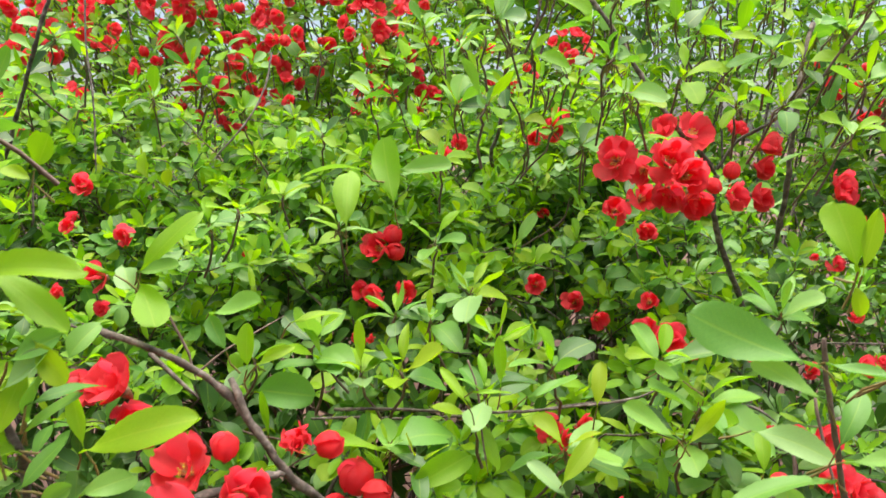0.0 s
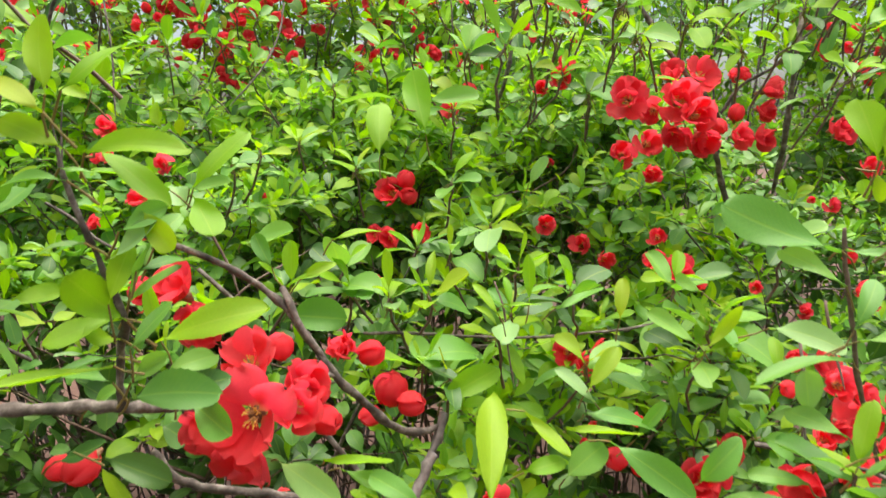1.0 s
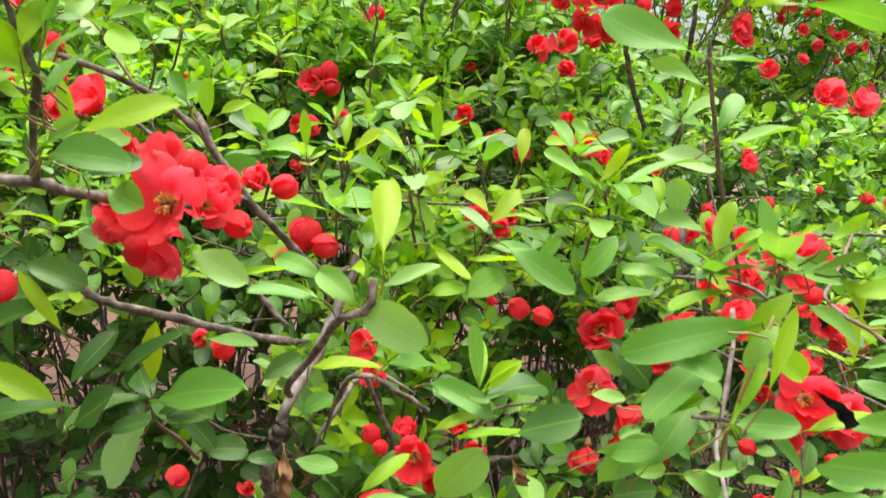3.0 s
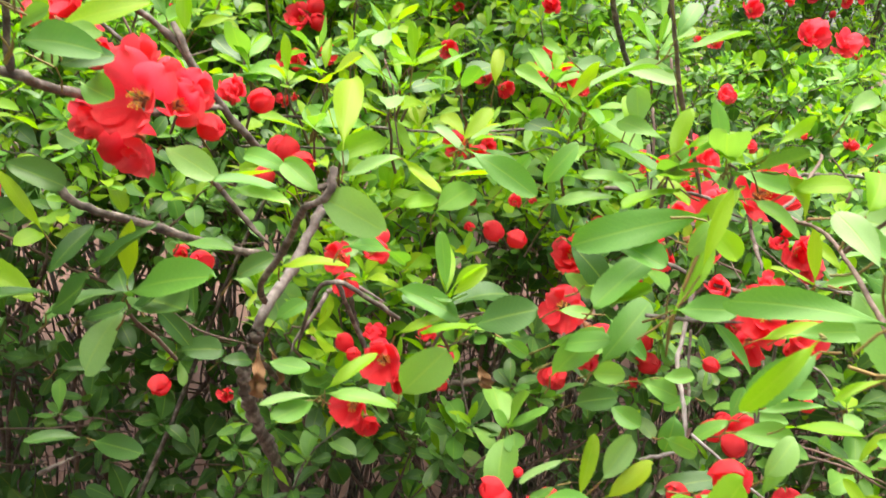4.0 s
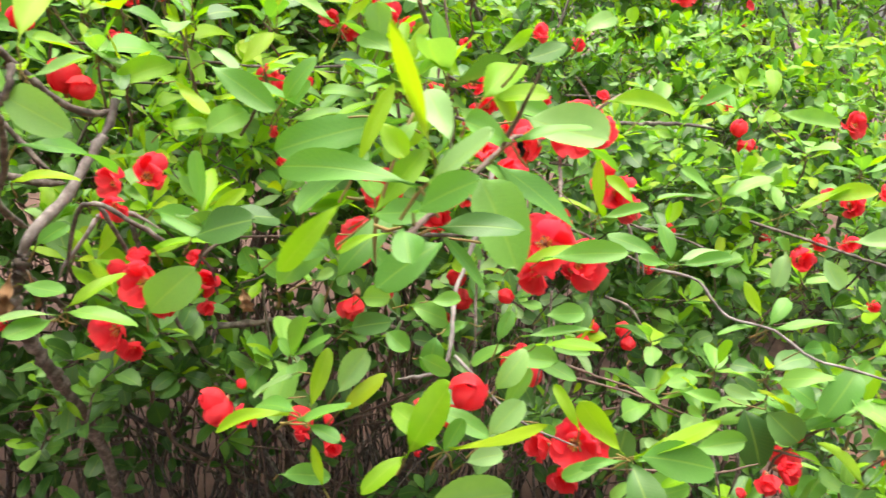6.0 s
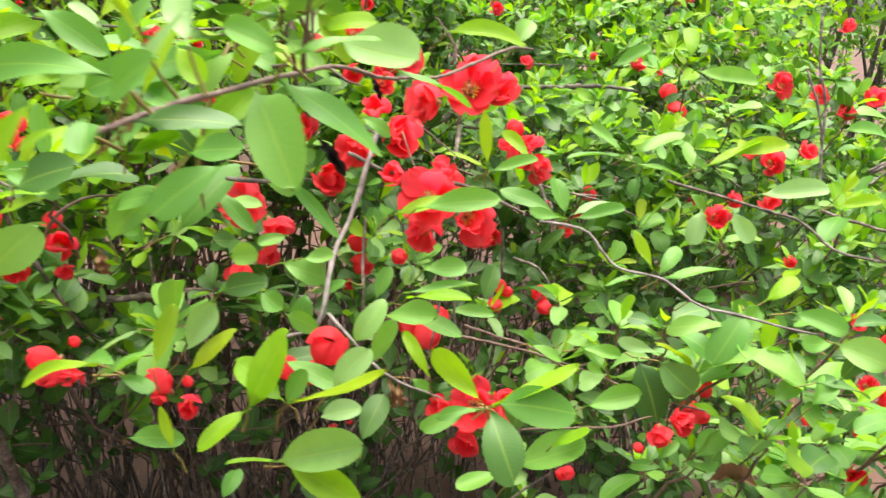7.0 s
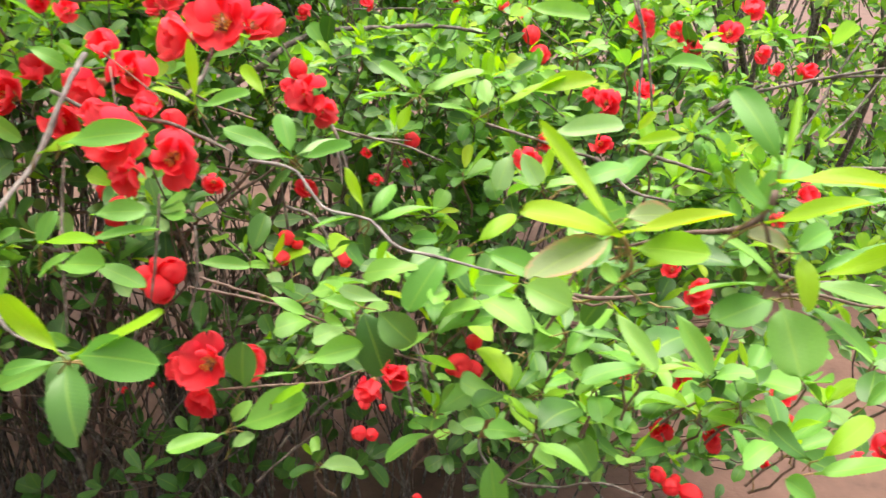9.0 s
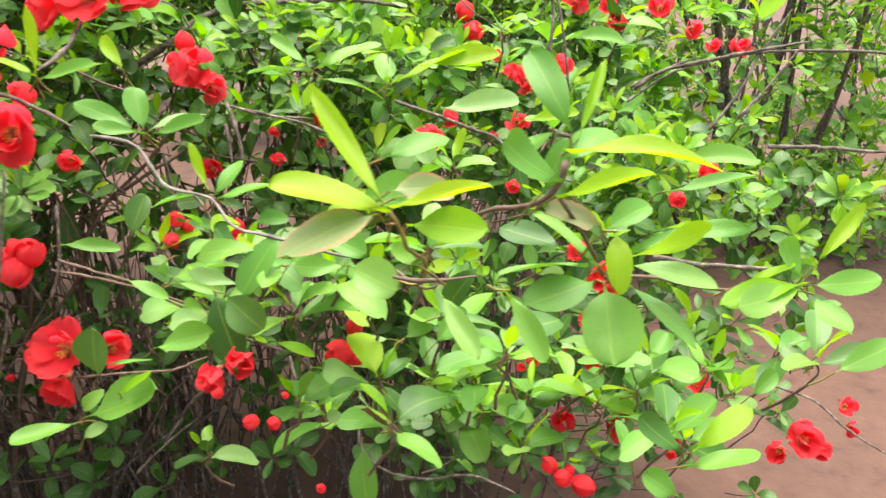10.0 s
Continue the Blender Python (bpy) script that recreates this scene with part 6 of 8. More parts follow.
outer.branch((0.509, 0.698, 0.839), (0.551, 0.686, 0.831), (0.587, 0.675, 0.823), (0.623, 0.662, 0.809), r=(0.0016, 0.0014))
outer.branch((0.439, 0.787, 0.892), (0.471, 0.780, 0.890), r=(0.0020, 0.0020))
outer.branch((0.508, 0.641, 0.832), (0.512, 0.628, 0.799), r=(0.0022, 0.0022))
outer.branch((0.628, 0.301, 0.808), (0.637, 0.277, 0.808), (0.645, 0.266, 0.811), (0.653, 0.258, 0.824), r=(0.0012, 0.0009), bark=TWIG)
outer.branch((0.613, 0.427, 0.610), (0.614, 0.411, 0.599), (0.633, 0.392, 0.587), (0.662, 0.358, 0.601), (0.688, 0.328, 0.624), (0.714, 0.302, 0.626), r=(0.0015, 0.0012))
outer.branch((0.388, 0.453, 0.666), (0.421, 0.411, 0.690), (0.452, 0.387, 0.703), (0.477, 0.365, 0.715), (0.502, 0.354, 0.729), r=(0.0011, 0.0010), bark=TWIG)
outer.branch((0.558, 0.505, 0.642), (0.562, 0.495, 0.619), (0.566, 0.487, 0.598), r=(0.0020, 0.0018))
outer.branch((0.466, 0.481, 0.612), (0.483, 0.483, 0.627), (0.504, 0.483, 0.638), r=(0.0016, 0.0014))
outer.branch((0.972, 0.710, 0.849), (0.995, 0.692, 0.872), (1.023, 0.659, 0.887), (1.069, 0.653, 0.897), (1.130, 0.624, 0.913), r=(0.0026, 0.0020))
outer.branch((0.861, 0.728, 0.979), (0.872, 0.712, 0.942), (0.876, 0.695, 0.899), (0.886, 0.697, 0.852), r=(0.0018, 0.0020))
outer.branch((1.003, 0.540, 0.849), (1.033, 0.544, 0.877), (1.063, 0.550, 0.911), r=(0.0016, 0.0014))
outer.branch((0.432, 0.547, 0.534), (0.450, 0.551, 0.557), r=(0.0014, 0.0014))
outer.branch((0.604, 0.162, 0.894), (0.609, 0.163, 0.885), (0.613, 0.169, 0.874), (0.631, 0.220, 0.846), (0.636, 0.271, 0.811), (0.621, 0.285, 0.811), (0.606, 0.300, 0.814), r=(0.0011, 0.0011), bark=SHOOT)
outer.branch((0.681, 0.164, 0.913), (0.680, 0.166, 0.904), (0.677, 0.169, 0.896), (0.671, 0.183, 0.887), (0.658, 0.205, 0.878), (0.643, 0.243, 0.857), r=(0.0020, 0.0014), bark=TWIG)
outer.branch((0.681, 0.168, 0.895), (0.699, 0.183, 0.873), (0.721, 0.198, 0.841), r=(0.0012, 0.0012), bark=TWIG)
outer.branch((0.721, 0.198, 0.841), (0.748, 0.202, 0.838), (0.779, 0.213, 0.826), (0.817, 0.232, 0.812), (0.837, 0.219, 0.817), (0.851, 0.207, 0.824), r=(0.0012, 0.0010), bark=TWIG)
outer.branch((0.840, 0.367, 0.779), (0.894, 0.373, 0.766), (0.938, 0.362, 0.765), r=(0.0024, 0.0020))
outer.branch((1.054, 0.555, 0.815), (1.105, 0.544, 0.815), (1.157, 0.511, 0.817), r=(0.0026, 0.0022))
outer.branch((0.957, 0.694, 0.838), (1.017, 0.695, 0.873), (1.102, 0.685, 0.893), (1.178, 0.649, 0.900), (1.275, 0.647, 0.894), (1.439, 0.707, 0.857), r=(0.0016, 0.0024))
outer.branch((1.049, 0.663, 0.809), (1.087, 0.672, 0.853), (1.112, 0.683, 0.893), (1.150, 0.693, 0.940), r=(0.0020, 0.0016))
outer.branch((1.044, 0.466, 0.585), (1.086, 0.451, 0.571), (1.118, 0.434, 0.544), (1.156, 0.416, 0.521), r=(0.0015, 0.0012))
outer.branch((0.560, 0.512, 0.714), (0.564, 0.500, 0.685), (0.574, 0.481, 0.643), (0.575, 0.487, 0.603), r=(0.0020, 0.0020))
outer.branch((0.507, 0.685, 0.846), (0.519, 0.668, 0.809), (0.521, 0.659, 0.787), r=(0.0024, 0.0022))
outer.branch((0.510, 0.683, 0.842), (0.546, 0.692, 0.830), (0.594, 0.701, 0.824), r=(0.0016, 0.0014))
outer.branch((0.412, 0.496, 0.536), (0.442, 0.482, 0.573), (0.476, 0.467, 0.609), r=(0.0014, 0.0012))
outer.branch((0.795, 0.501, 0.537), (0.816, 0.505, 0.559), r=(0.0012, 0.0012))

# the right shrub: its blossoms and buds
outer.flower((0.404, 0.622, 0.954), (-0.096, -0.896, 0.434), 0.0352, 0.75)
outer.flower((0.372, 0.635, 0.940), (-0.673, -0.730, 0.119), 0.0298, 0.55)
outer.flower((0.427, 0.638, 0.950), (0.400, -0.839, 0.369), 0.0302, 0.6)
outer.flower((0.336, 0.458, 0.883), (-0.246, -0.889, 0.387), 0.0268, 0.78)
outer.flower((0.369, 0.466, 0.865), (0.170, -0.966, 0.194), 0.0253, 0.65)
outer.flower((0.351, 0.491, 0.894), (0.101, -0.538, 0.837), 0.0174, 0.4)
outer.flower((0.338, 0.479, 0.852), (-0.347, -0.901, -0.258), 0.0199, 0.5)
outer.flower((0.316, 0.497, 0.889), (-0.578, -0.451, 0.680), 0.0182, 0.4)
outer.bud((0.346, 0.501, 0.750), (-0.040, -0.868, -0.495), 0.0106)
outer.bud((0.340, 0.511, 0.747), (-0.866, -0.384, 0.319), 0.0098)
outer.bud((0.351, 0.505, 0.750), (0.389, -0.456, 0.800), 0.0107)
outer.bud((0.343, 0.510, 0.751), (-0.064, -0.198, 0.978), 0.0078)
outer.flower((0.385, 0.457, 0.691), (-0.290, -0.855, 0.430), 0.0267, 0.68)
outer.flower((0.378, 0.459, 0.663), (-0.347, -0.901, -0.258), 0.0217, 0.5)
outer.flower((0.410, 0.475, 0.680), (0.335, -0.860, 0.385), 0.0203, 0.45)
outer.flower((0.366, 0.478, 0.676), (-0.761, -0.561, 0.325), 0.0193, 0.45)
outer.flower((0.483, 0.666, 0.884), (-0.106, -0.963, 0.248), 0.0250, 0.4)
outer.bud((0.474, 0.678, 0.898), (-0.149, -0.128, 0.981), 0.0088)
outer.flower((0.493, 0.668, 0.866), (0.141, -0.985, -0.099), 0.0198, 0.45)
outer.flower((0.471, 0.680, 0.885), (-0.668, -0.651, 0.361), 0.0165, 0.3)
outer.flower((0.509, 0.349, 0.721), (-0.386, -0.921, 0.053), 0.0165, 0.25)
outer.flower((0.522, 0.353, 0.724), (0.184, -0.851, 0.493), 0.0165, 0.2)
outer.bud((0.506, 0.375, 0.690), (-0.196, -0.962, -0.190), 0.0039)
outer.bud((0.606, 0.459, 0.666), (-0.531, -0.701, 0.476), 0.0102)
outer.bud((0.614, 0.459, 0.685), (0.035, -0.350, 0.936), 0.0066)
outer.bud((0.619, 0.460, 0.695), (0.133, -0.185, 0.974), 0.0051)
outer.bud((0.610, 0.464, 0.663), (0.517, -0.856, -0.007), 0.0078)
outer.bud((0.597, 0.455, 0.667), (-0.864, -0.502, -0.038), 0.0046)
outer.flower((0.810, 0.550, 0.589), (-0.096, -0.896, 0.434), 0.0105, 0.35)
outer.flower((0.805, 0.559, 0.579), (-0.549, -0.826, 0.133), 0.0083, 0.3)
outer.flower((0.851, 0.544, 0.713), (-0.441, -0.695, 0.568), 0.0145, 0.4)
outer.flower((0.861, 0.517, 0.703), (-0.013, -0.988, 0.153), 0.0185, 0.55)
outer.flower((0.871, 0.519, 0.686), (-0.025, -0.994, -0.108), 0.0143, 0.4)
outer.flower((0.862, 0.527, 0.643), (-0.371, -0.779, 0.506), 0.0147, 0.5)
outer.flower((0.884, 0.527, 0.630), (0.166, -0.975, 0.150), 0.0137, 0.4)
outer.bud((0.889, 0.528, 0.618), (0.392, -0.909, -0.143), 0.0080)
outer.flower((0.874, 0.535, 0.586), (-0.296, -0.893, 0.339), 0.0129, 0.5)
outer.flower((0.819, 0.475, 0.568), (-0.204, -0.947, 0.247), 0.0174, 0.45)
outer.flower((0.870, 0.461, 0.561), (-0.290, -0.855, 0.430), 0.0141, 0.5)
outer.flower((0.878, 0.463, 0.570), (0.263, -0.793, 0.549), 0.0109, 0.4)
outer.bud((0.874, 0.463, 0.554), (-0.040, -0.868, -0.495), 0.0070)
outer.flower((0.975, 0.498, 0.575), (-0.090, -0.850, 0.520), 0.0162, 0.5)
outer.bud((0.984, 0.493, 0.550), (-0.204, -0.979, -0.031), 0.0062)
outer.bud((1.025, 0.486, 0.554), (-0.200, -0.918, 0.342), 0.0062)
outer.bud((0.910, 0.451, 0.545), (-0.146, -0.612, 0.777), 0.0047)
outer.flower((0.923, 0.440, 0.535), (-0.200, -0.918, 0.342), 0.0087, 0.4)
outer.bud((0.783, 0.399, 0.565), (-0.480, -0.297, 0.825), 0.0068)
outer.bud((0.790, 0.397, 0.556), (0.184, -0.851, 0.493), 0.0074)
outer.bud((0.804, 0.392, 0.553), (0.539, -0.833, 0.124), 0.0089)
outer.bud((0.801, 0.401, 0.556), (-0.064, -0.198, 0.978), 0.0043)
outer.bud((0.513, 0.659, 0.714), (-0.498, -0.610, 0.617), 0.0087)
outer.bud((0.513, 0.655, 0.706), (0.132, -0.976, -0.172), 0.0081)
outer.flower((0.270, 0.648, 0.565), (-0.200, -0.918, 0.342), 0.0081, 0.2)
outer.flower((0.293, 0.690, 0.546), (-0.200, -0.918, 0.342), 0.0061, 0.2)
outer.bud((0.521, 0.541, 0.552), (-0.675, -0.682, 0.282), 0.0070)
outer.flower((0.855, 0.758, 0.852), (-0.391, -0.889, 0.238), 0.0211, 0.6)
outer.flower((0.891, 0.746, 0.868), (0.098, -0.857, 0.505), 0.0183, 0.5)
outer.flower((0.834, 0.725, 0.810), (-0.106, -0.963, 0.248), 0.0181, 0.5)
outer.flower((0.850, 0.793, 0.854), (-0.692, -0.536, 0.484), 0.0149, 0.4)
outer.flower((0.971, 0.790, 0.916), (-0.096, -0.896, 0.434), 0.0177, 0.5)
outer.flower((1.052, 0.790, 0.963), (-0.090, -0.850, 0.520), 0.0190, 0.5)
outer.flower((1.054, 0.832, 0.933), (-0.299, -0.922, 0.244), 0.0185, 0.6)
outer.flower((1.091, 0.815, 0.909), (-0.017, -0.998, 0.061), 0.0171, 0.5)
outer.flower((1.149, 0.794, 0.885), (-0.004, -0.940, 0.340), 0.0185, 0.5)
outer.flower((1.012, 0.894, 0.928), (-0.455, -0.742, 0.492), 0.0179, 0.5)
outer.bud((0.842, 1.040, 0.902), (-0.107, -0.409, 0.906), 0.0123)
outer.bud((0.850, 1.036, 0.885), (0.150, -0.988, -0.021), 0.0140)
outer.flower((0.849, 1.097, 0.939), (-0.358, -0.729, 0.583), 0.0153, 0.4)
outer.flower((0.814, 1.107, 0.945), (-0.083, -0.798, 0.597), 0.0170, 0.4)
outer.flower((0.495, 1.011, 0.940), (-0.186, -0.834, 0.520), 0.0149, 0.4)
outer.flower((0.582, 0.998, 0.955), (-0.186, -0.834, 0.520), 0.0135, 0.4)
outer.flower((0.482, 0.779, 0.749), (-0.204, -0.947, 0.247), 0.0181, 0.5)
outer.flower((0.558, 0.718, 0.775), (-0.200, -0.918, 0.342), 0.0122, 0.4)
outer.flower((0.555, 0.780, 0.793), (-0.200, -0.918, 0.342), 0.0090, 0.4)
outer.flower((0.610, 0.814, 0.769), (-0.200, -0.918, 0.342), 0.0095, 0.4)
outer.flower((1.090, 0.462, 0.516), (-0.231, -0.813, 0.534), 0.0226, 0.65)
outer.flower((1.073, 0.470, 0.500), (-0.665, -0.745, 0.056), 0.0183, 0.5)
outer.flower((1.116, 0.471, 0.498), (0.239, -0.968, 0.078), 0.0173, 0.45)
outer.flower((1.150, 0.480, 0.539), (-0.086, -0.840, 0.535), 0.0139, 0.45)
outer.flower((1.160, 0.478, 0.513), (-0.016, -0.997, 0.079), 0.0117, 0.4)
outer.flower((0.931, 0.470, 0.812), (0.004, -0.895, 0.446), 0.0152, 0.5)
outer.flower((0.910, 0.467, 0.793), (-0.467, -0.882, 0.068), 0.0105, 0.4)
outer.bud((0.974, 0.508, 0.499), (-0.163, -0.714, 0.681), 0.0056)
outer.bud((0.858, 0.567, 0.585), (-0.197, -0.912, 0.360), 0.0056)
outer.bud((0.538, 0.606, 0.506), (-0.197, -0.912, 0.360), 0.0068)
outer.bud((0.551, 0.612, 0.536), (-0.197, -0.912, 0.360), 0.0037)
outer.bud((0.584, 0.568, 0.439), (-0.163, -0.714, 0.681), 0.0050)
outer.flower((0.827, 0.806, 0.772), (-0.197, -0.912, 0.360), 0.0122, 0.4)
outer.flower((0.808, 0.866, 0.774), (-0.197, -0.912, 0.360), 0.0128, 0.4)
outer.flower((0.868, 0.941, 0.858), (-0.385, -0.854, 0.349), 0.0105, 0.4)
outer.flower((1.167, 0.883, 0.876), (-0.197, -0.912, 0.360), 0.0149, 0.5)
right.flower((0.216, 0.618, 0.890), (-0.350, -0.900, 0.250), 0.0280, 0.6)
right.flower((0.256, 0.600, 0.873), (0.350, -0.900, 0.150), 0.0262, 0.5)
right.flower((0.236, 0.628, 0.905), (0.050, -0.700, 0.700), 0.0210, 0.4)
right.flower((0.187, 0.538, 0.862), (-0.300, -0.930, 0.220), 0.0225, 0.75)
right.flower((0.206, 0.520, 0.849), (0.250, -0.930, -0.250), 0.0195, 0.4)
right.flower((0.183, 0.529, 0.810), (-0.250, -0.700, -0.600), 0.0205, 0.08)
right.flower((0.203, 0.512, 0.830), (0.250, -0.600, -0.700), 0.0165, 0.12)
right.flower((0.296, 0.592, 0.905), (-0.500, -0.850, -0.100), 0.0285, 0.45)
right.flower((0.322, 0.582, 0.915), (0.350, -0.900, 0.050), 0.0280, 0.5)
right.flower((0.306, 0.590, 0.932), (-0.100, -0.750, 0.650), 0.0205, 0.4)
right.flower((0.283, 0.598, 0.762), (-0.200, -0.950, -0.200), 0.0120, 0.2)
right.bud((0.290, 0.602, 0.797), (0.100, -0.600, 0.700), 0.0088)
right.bud((0.293, 0.600, 0.780), (0.300, -0.900, 0.200), 0.0105)
right.bud((0.242, 0.316, 0.818), (0.171, -0.772, 0.612), 0.0116)
right.bud((0.221, 0.330, 0.796), (-0.427, -0.446, 0.787), 0.0073)
right.bud((0.231, 0.319, 0.803), (0.439, -0.891, 0.113), 0.0072)
right.bud((0.139, 0.342, 0.783), (-0.618, -0.189, 0.763), 0.0080)
right.flower((0.138, 0.337, 0.781), (-0.619, -0.781, 0.089), 0.0088, 0.3)
right.flower((0.155, 0.323, 0.782), (0.070, -0.997, 0.032), 0.0120, 0.4)
right.bud((0.153, 0.338, 0.787), (-0.083, -0.230, 0.970), 0.0033)
right.bud((0.316, 0.509, 0.819), (0.419, -0.907, -0.032), 0.0065)
right.flower((0.394, 0.513, 0.833), (0.156, -0.987, 0.034), 0.0124, 0.4)
right.bud((0.454, 0.636, 0.734), (-0.181, -0.747, 0.640), 0.0075)
right.bud((0.450, 0.631, 0.719), (-0.204, -0.977, -0.066), 0.0075)
right.bud((0.461, 0.639, 0.727), (0.438, -0.723, 0.534), 0.0057)
right.flower((0.717, 0.649, 0.811), (-0.209, -0.954, 0.213), 0.0196, 0.5)
right.flower((0.734, 0.651, 0.828), (0.171, -0.772, 0.612), 0.0147, 0.4)
right.bud((0.612, 0.788, 0.804), (-0.207, -0.928, 0.309), 0.0095)
right.flower((0.799, 0.615, 0.765), (-0.207, -0.928, 0.309), 0.0110, 0.4)
right.bud((0.586, 1.032, 0.873), (-0.197, -0.850, 0.489), 0.0096)
right.flower((0.739, 1.125, 0.961), (-0.207, -0.928, 0.309), 0.0106, 0.3)
right.flower((1.014, 0.870, 1.026), (-0.005, -0.873, 0.487), 0.0164, 0.5)
right.flower((0.984, 0.954, 0.935), (-0.207, -0.928, 0.309), 0.0228, 0.6)
right.flower((0.152, 0.624, 0.941), (-0.207, -0.928, 0.309), 0.0108, 0.4)
right.flower((0.168, 0.622, 0.944), (0.171, -0.939, 0.300), 0.0078, 0.3)

right.leaf((0.170, 0.500, 0.872), (0.196, 0.486, 0.878), 0.5, "oval", (-0.1, -0.55, 0.6), 1)
right.leaf((0.222, 0.500, 0.842), (0.196, 0.492, 0.836), 0.55, "round", (-0.1, -0.6, 0.5), 1)
right.leaf((0.196, 0.588, 0.880), (0.226, 0.570, 0.868), 0.5, "round", (-0.1, -0.6, 0.5), 1)

# two blackened leaves caught among the blossoms
right.withered((0.237, 0.299, 0.961), (0.253, 0.289, 0.940), 0.32, "oval", (-0.187, -0.835, 0.378), SCORCHED, "blackened withered leaf")
right.withered((0.276, 0.376, 0.989), (0.283, 0.369, 0.973), 0.32, "oval", (-0.187, -0.835, 0.378), SCORCHED, "blackened withered leaf")

# the right shrub: single leaves and tufts near the front
outer.leaf((0.684, 0.168, 0.925), (0.670, 0.185, 0.961), 0.42, "oval", (-0.168, -0.775, 0.456), 1)
outer.leaf((0.682, 0.165, 0.917), (0.726, 0.129, 0.934), 0.26, "lance", (-0.079, -0.365, 0.744), 0)
outer.leaf((0.689, 0.171, 0.921), (0.709, 0.200, 0.949), 0.15, "lance", (-0.158, -0.730, 0.488), 0)
outer.leaf((0.681, 0.164, 0.913), (0.712, 0.185, 0.928), 0.5, "oval", (-0.099, -0.456, 0.680), 1)
outer.leaf((0.679, 0.161, 0.905), (0.645, 0.153, 0.921), 0.5, "round", (-0.118, -0.547, 0.616), 1)
outer.leaf((0.678, 0.164, 0.897), (0.707, 0.132, 0.916), 0.3, "oval", (-0.079, -0.365, 0.744), 0)
outer.leaf((0.673, 0.166, 0.899), (0.679, 0.162, 0.921), 0.6, "round", (-0.138, -0.638, 0.552), 1)
outer.leaf((0.604, 0.162, 0.894), (0.559, 0.158, 0.915), 0.38, "oval", (-0.128, -0.593, 0.584), 0)
outer.leaf((0.603, 0.163, 0.895), (0.575, 0.207, 0.936), 0.18, "lance", (-0.158, -0.730, 0.488), 0)
outer.leaf((0.604, 0.163, 0.896), (0.639, 0.130, 0.914), 0.22, "oval", (-0.079, -0.365, 0.744), 0)
outer.leaf((0.604, 0.165, 0.902), (0.630, 0.162, 0.909), 0.5, "round", (-0.099, -0.456, 0.680), 3)
outer.leaf((0.599, 0.163, 0.893), (0.561, 0.149, 0.892), 0.55, "round", (-0.118, -0.547, 0.616), 3)
outer.leaf((0.607, 0.169, 0.898), (0.650, 0.180, 0.894), 0.3, "oval", (-0.039, -0.182, 0.872), 1)
outer.leaf((0.613, 0.173, 0.884), (0.639, 0.149, 0.893), 0.5, "oval", (-0.099, -0.456, 0.680), 0)
outer.leaf((0.627, 0.185, 0.868), (0.645, 0.177, 0.885), 0.4, "oval", (-0.099, -0.456, 0.680), 0)
outer.leaf((0.622, 0.193, 0.856), (0.609, 0.198, 0.863), 0.6, "round", (-0.099, -0.456, 0.680), 1)
outer.leaf((0.597, 0.283, 0.821), (0.617, 0.255, 0.817), 0.8, "round", (-0.138, -0.638, 0.552), 1)
outer.leaf((0.596, 0.283, 0.821), (0.564, 0.279, 0.821), 0.4, "oval", (-0.099, -0.456, 0.680), 1)
outer.leaf((0.560, 0.337, 0.827), (0.530, 0.312, 0.802), 0.6, "round", (-0.138, -0.638, 0.552), 1)
outer.leaf((0.557, 0.329, 0.805), (0.543, 0.307, 0.798), 0.6, "round", (-0.138, -0.638, 0.552), 1)
outer.leaf((0.551, 0.334, 0.815), (0.503, 0.345, 0.816), 0.3, "oval", (-0.059, -0.274, 0.808), 1)
outer.leaf((0.721, 0.183, 0.857), (0.752, 0.152, 0.879), 0.25, "lance", (-0.079, -0.365, 0.744), 0)
outer.leaf((0.724, 0.183, 0.860), (0.777, 0.171, 0.885), 0.2, "lance", (-0.059, -0.274, 0.808), 1)
outer.leaf((0.710, 0.184, 0.854), (0.685, 0.200, 0.881), 0.3, "oval", (-0.099, -0.456, 0.680), 1)
outer.leaf((0.710, 0.180, 0.873), (0.732, 0.183, 0.891), 0.5, "round", (-0.099, -0.456, 0.680), 1)
outer.leaf((0.726, 0.190, 0.851), (0.762, 0.163, 0.857), 0.35, "oval", (-0.099, -0.456, 0.680), 1)
outer.leaf((0.708, 0.182, 0.876), (0.677, 0.171, 0.887), 0.6, "round", (-0.118, -0.547, 0.616), 3)
outer.leaf((0.713, 0.202, 0.847), (0.664, 0.194, 0.856), 0.2, "oval", (-0.059, -0.274, 0.808), 1)
outer.leaf((0.720, 0.188, 0.870), (0.713, 0.163, 0.860), 0.6, "oval", (-0.138, -0.638, 0.552), 0)
outer.leaf((0.702, 0.208, 0.855), (0.673, 0.237, 0.858), 0.5, "round", (-0.099, -0.456, 0.680), 2)
outer.leaf((0.717, 0.199, 0.840), (0.677, 0.184, 0.835), 0.55, "round", (-0.118, -0.547, 0.616), 1)
outer.leaf((0.721, 0.197, 0.837), (0.710, 0.159, 0.818), 0.8, "round", (-0.158, -0.730, 0.488), 1)
outer.leaf((0.731, 0.195, 0.839), (0.751, 0.154, 0.830), 0.26, "oval", (-0.099, -0.456, 0.680), 1)
outer.leaf((0.686, 0.250, 0.813), (0.703, 0.222, 0.780), 0.35, "oval", (-0.138, -0.638, 0.552), 1)
outer.leaf((0.762, 0.208, 0.832), (0.779, 0.197, 0.815), 0.3, "lance", (-0.099, -0.456, 0.680), 0)
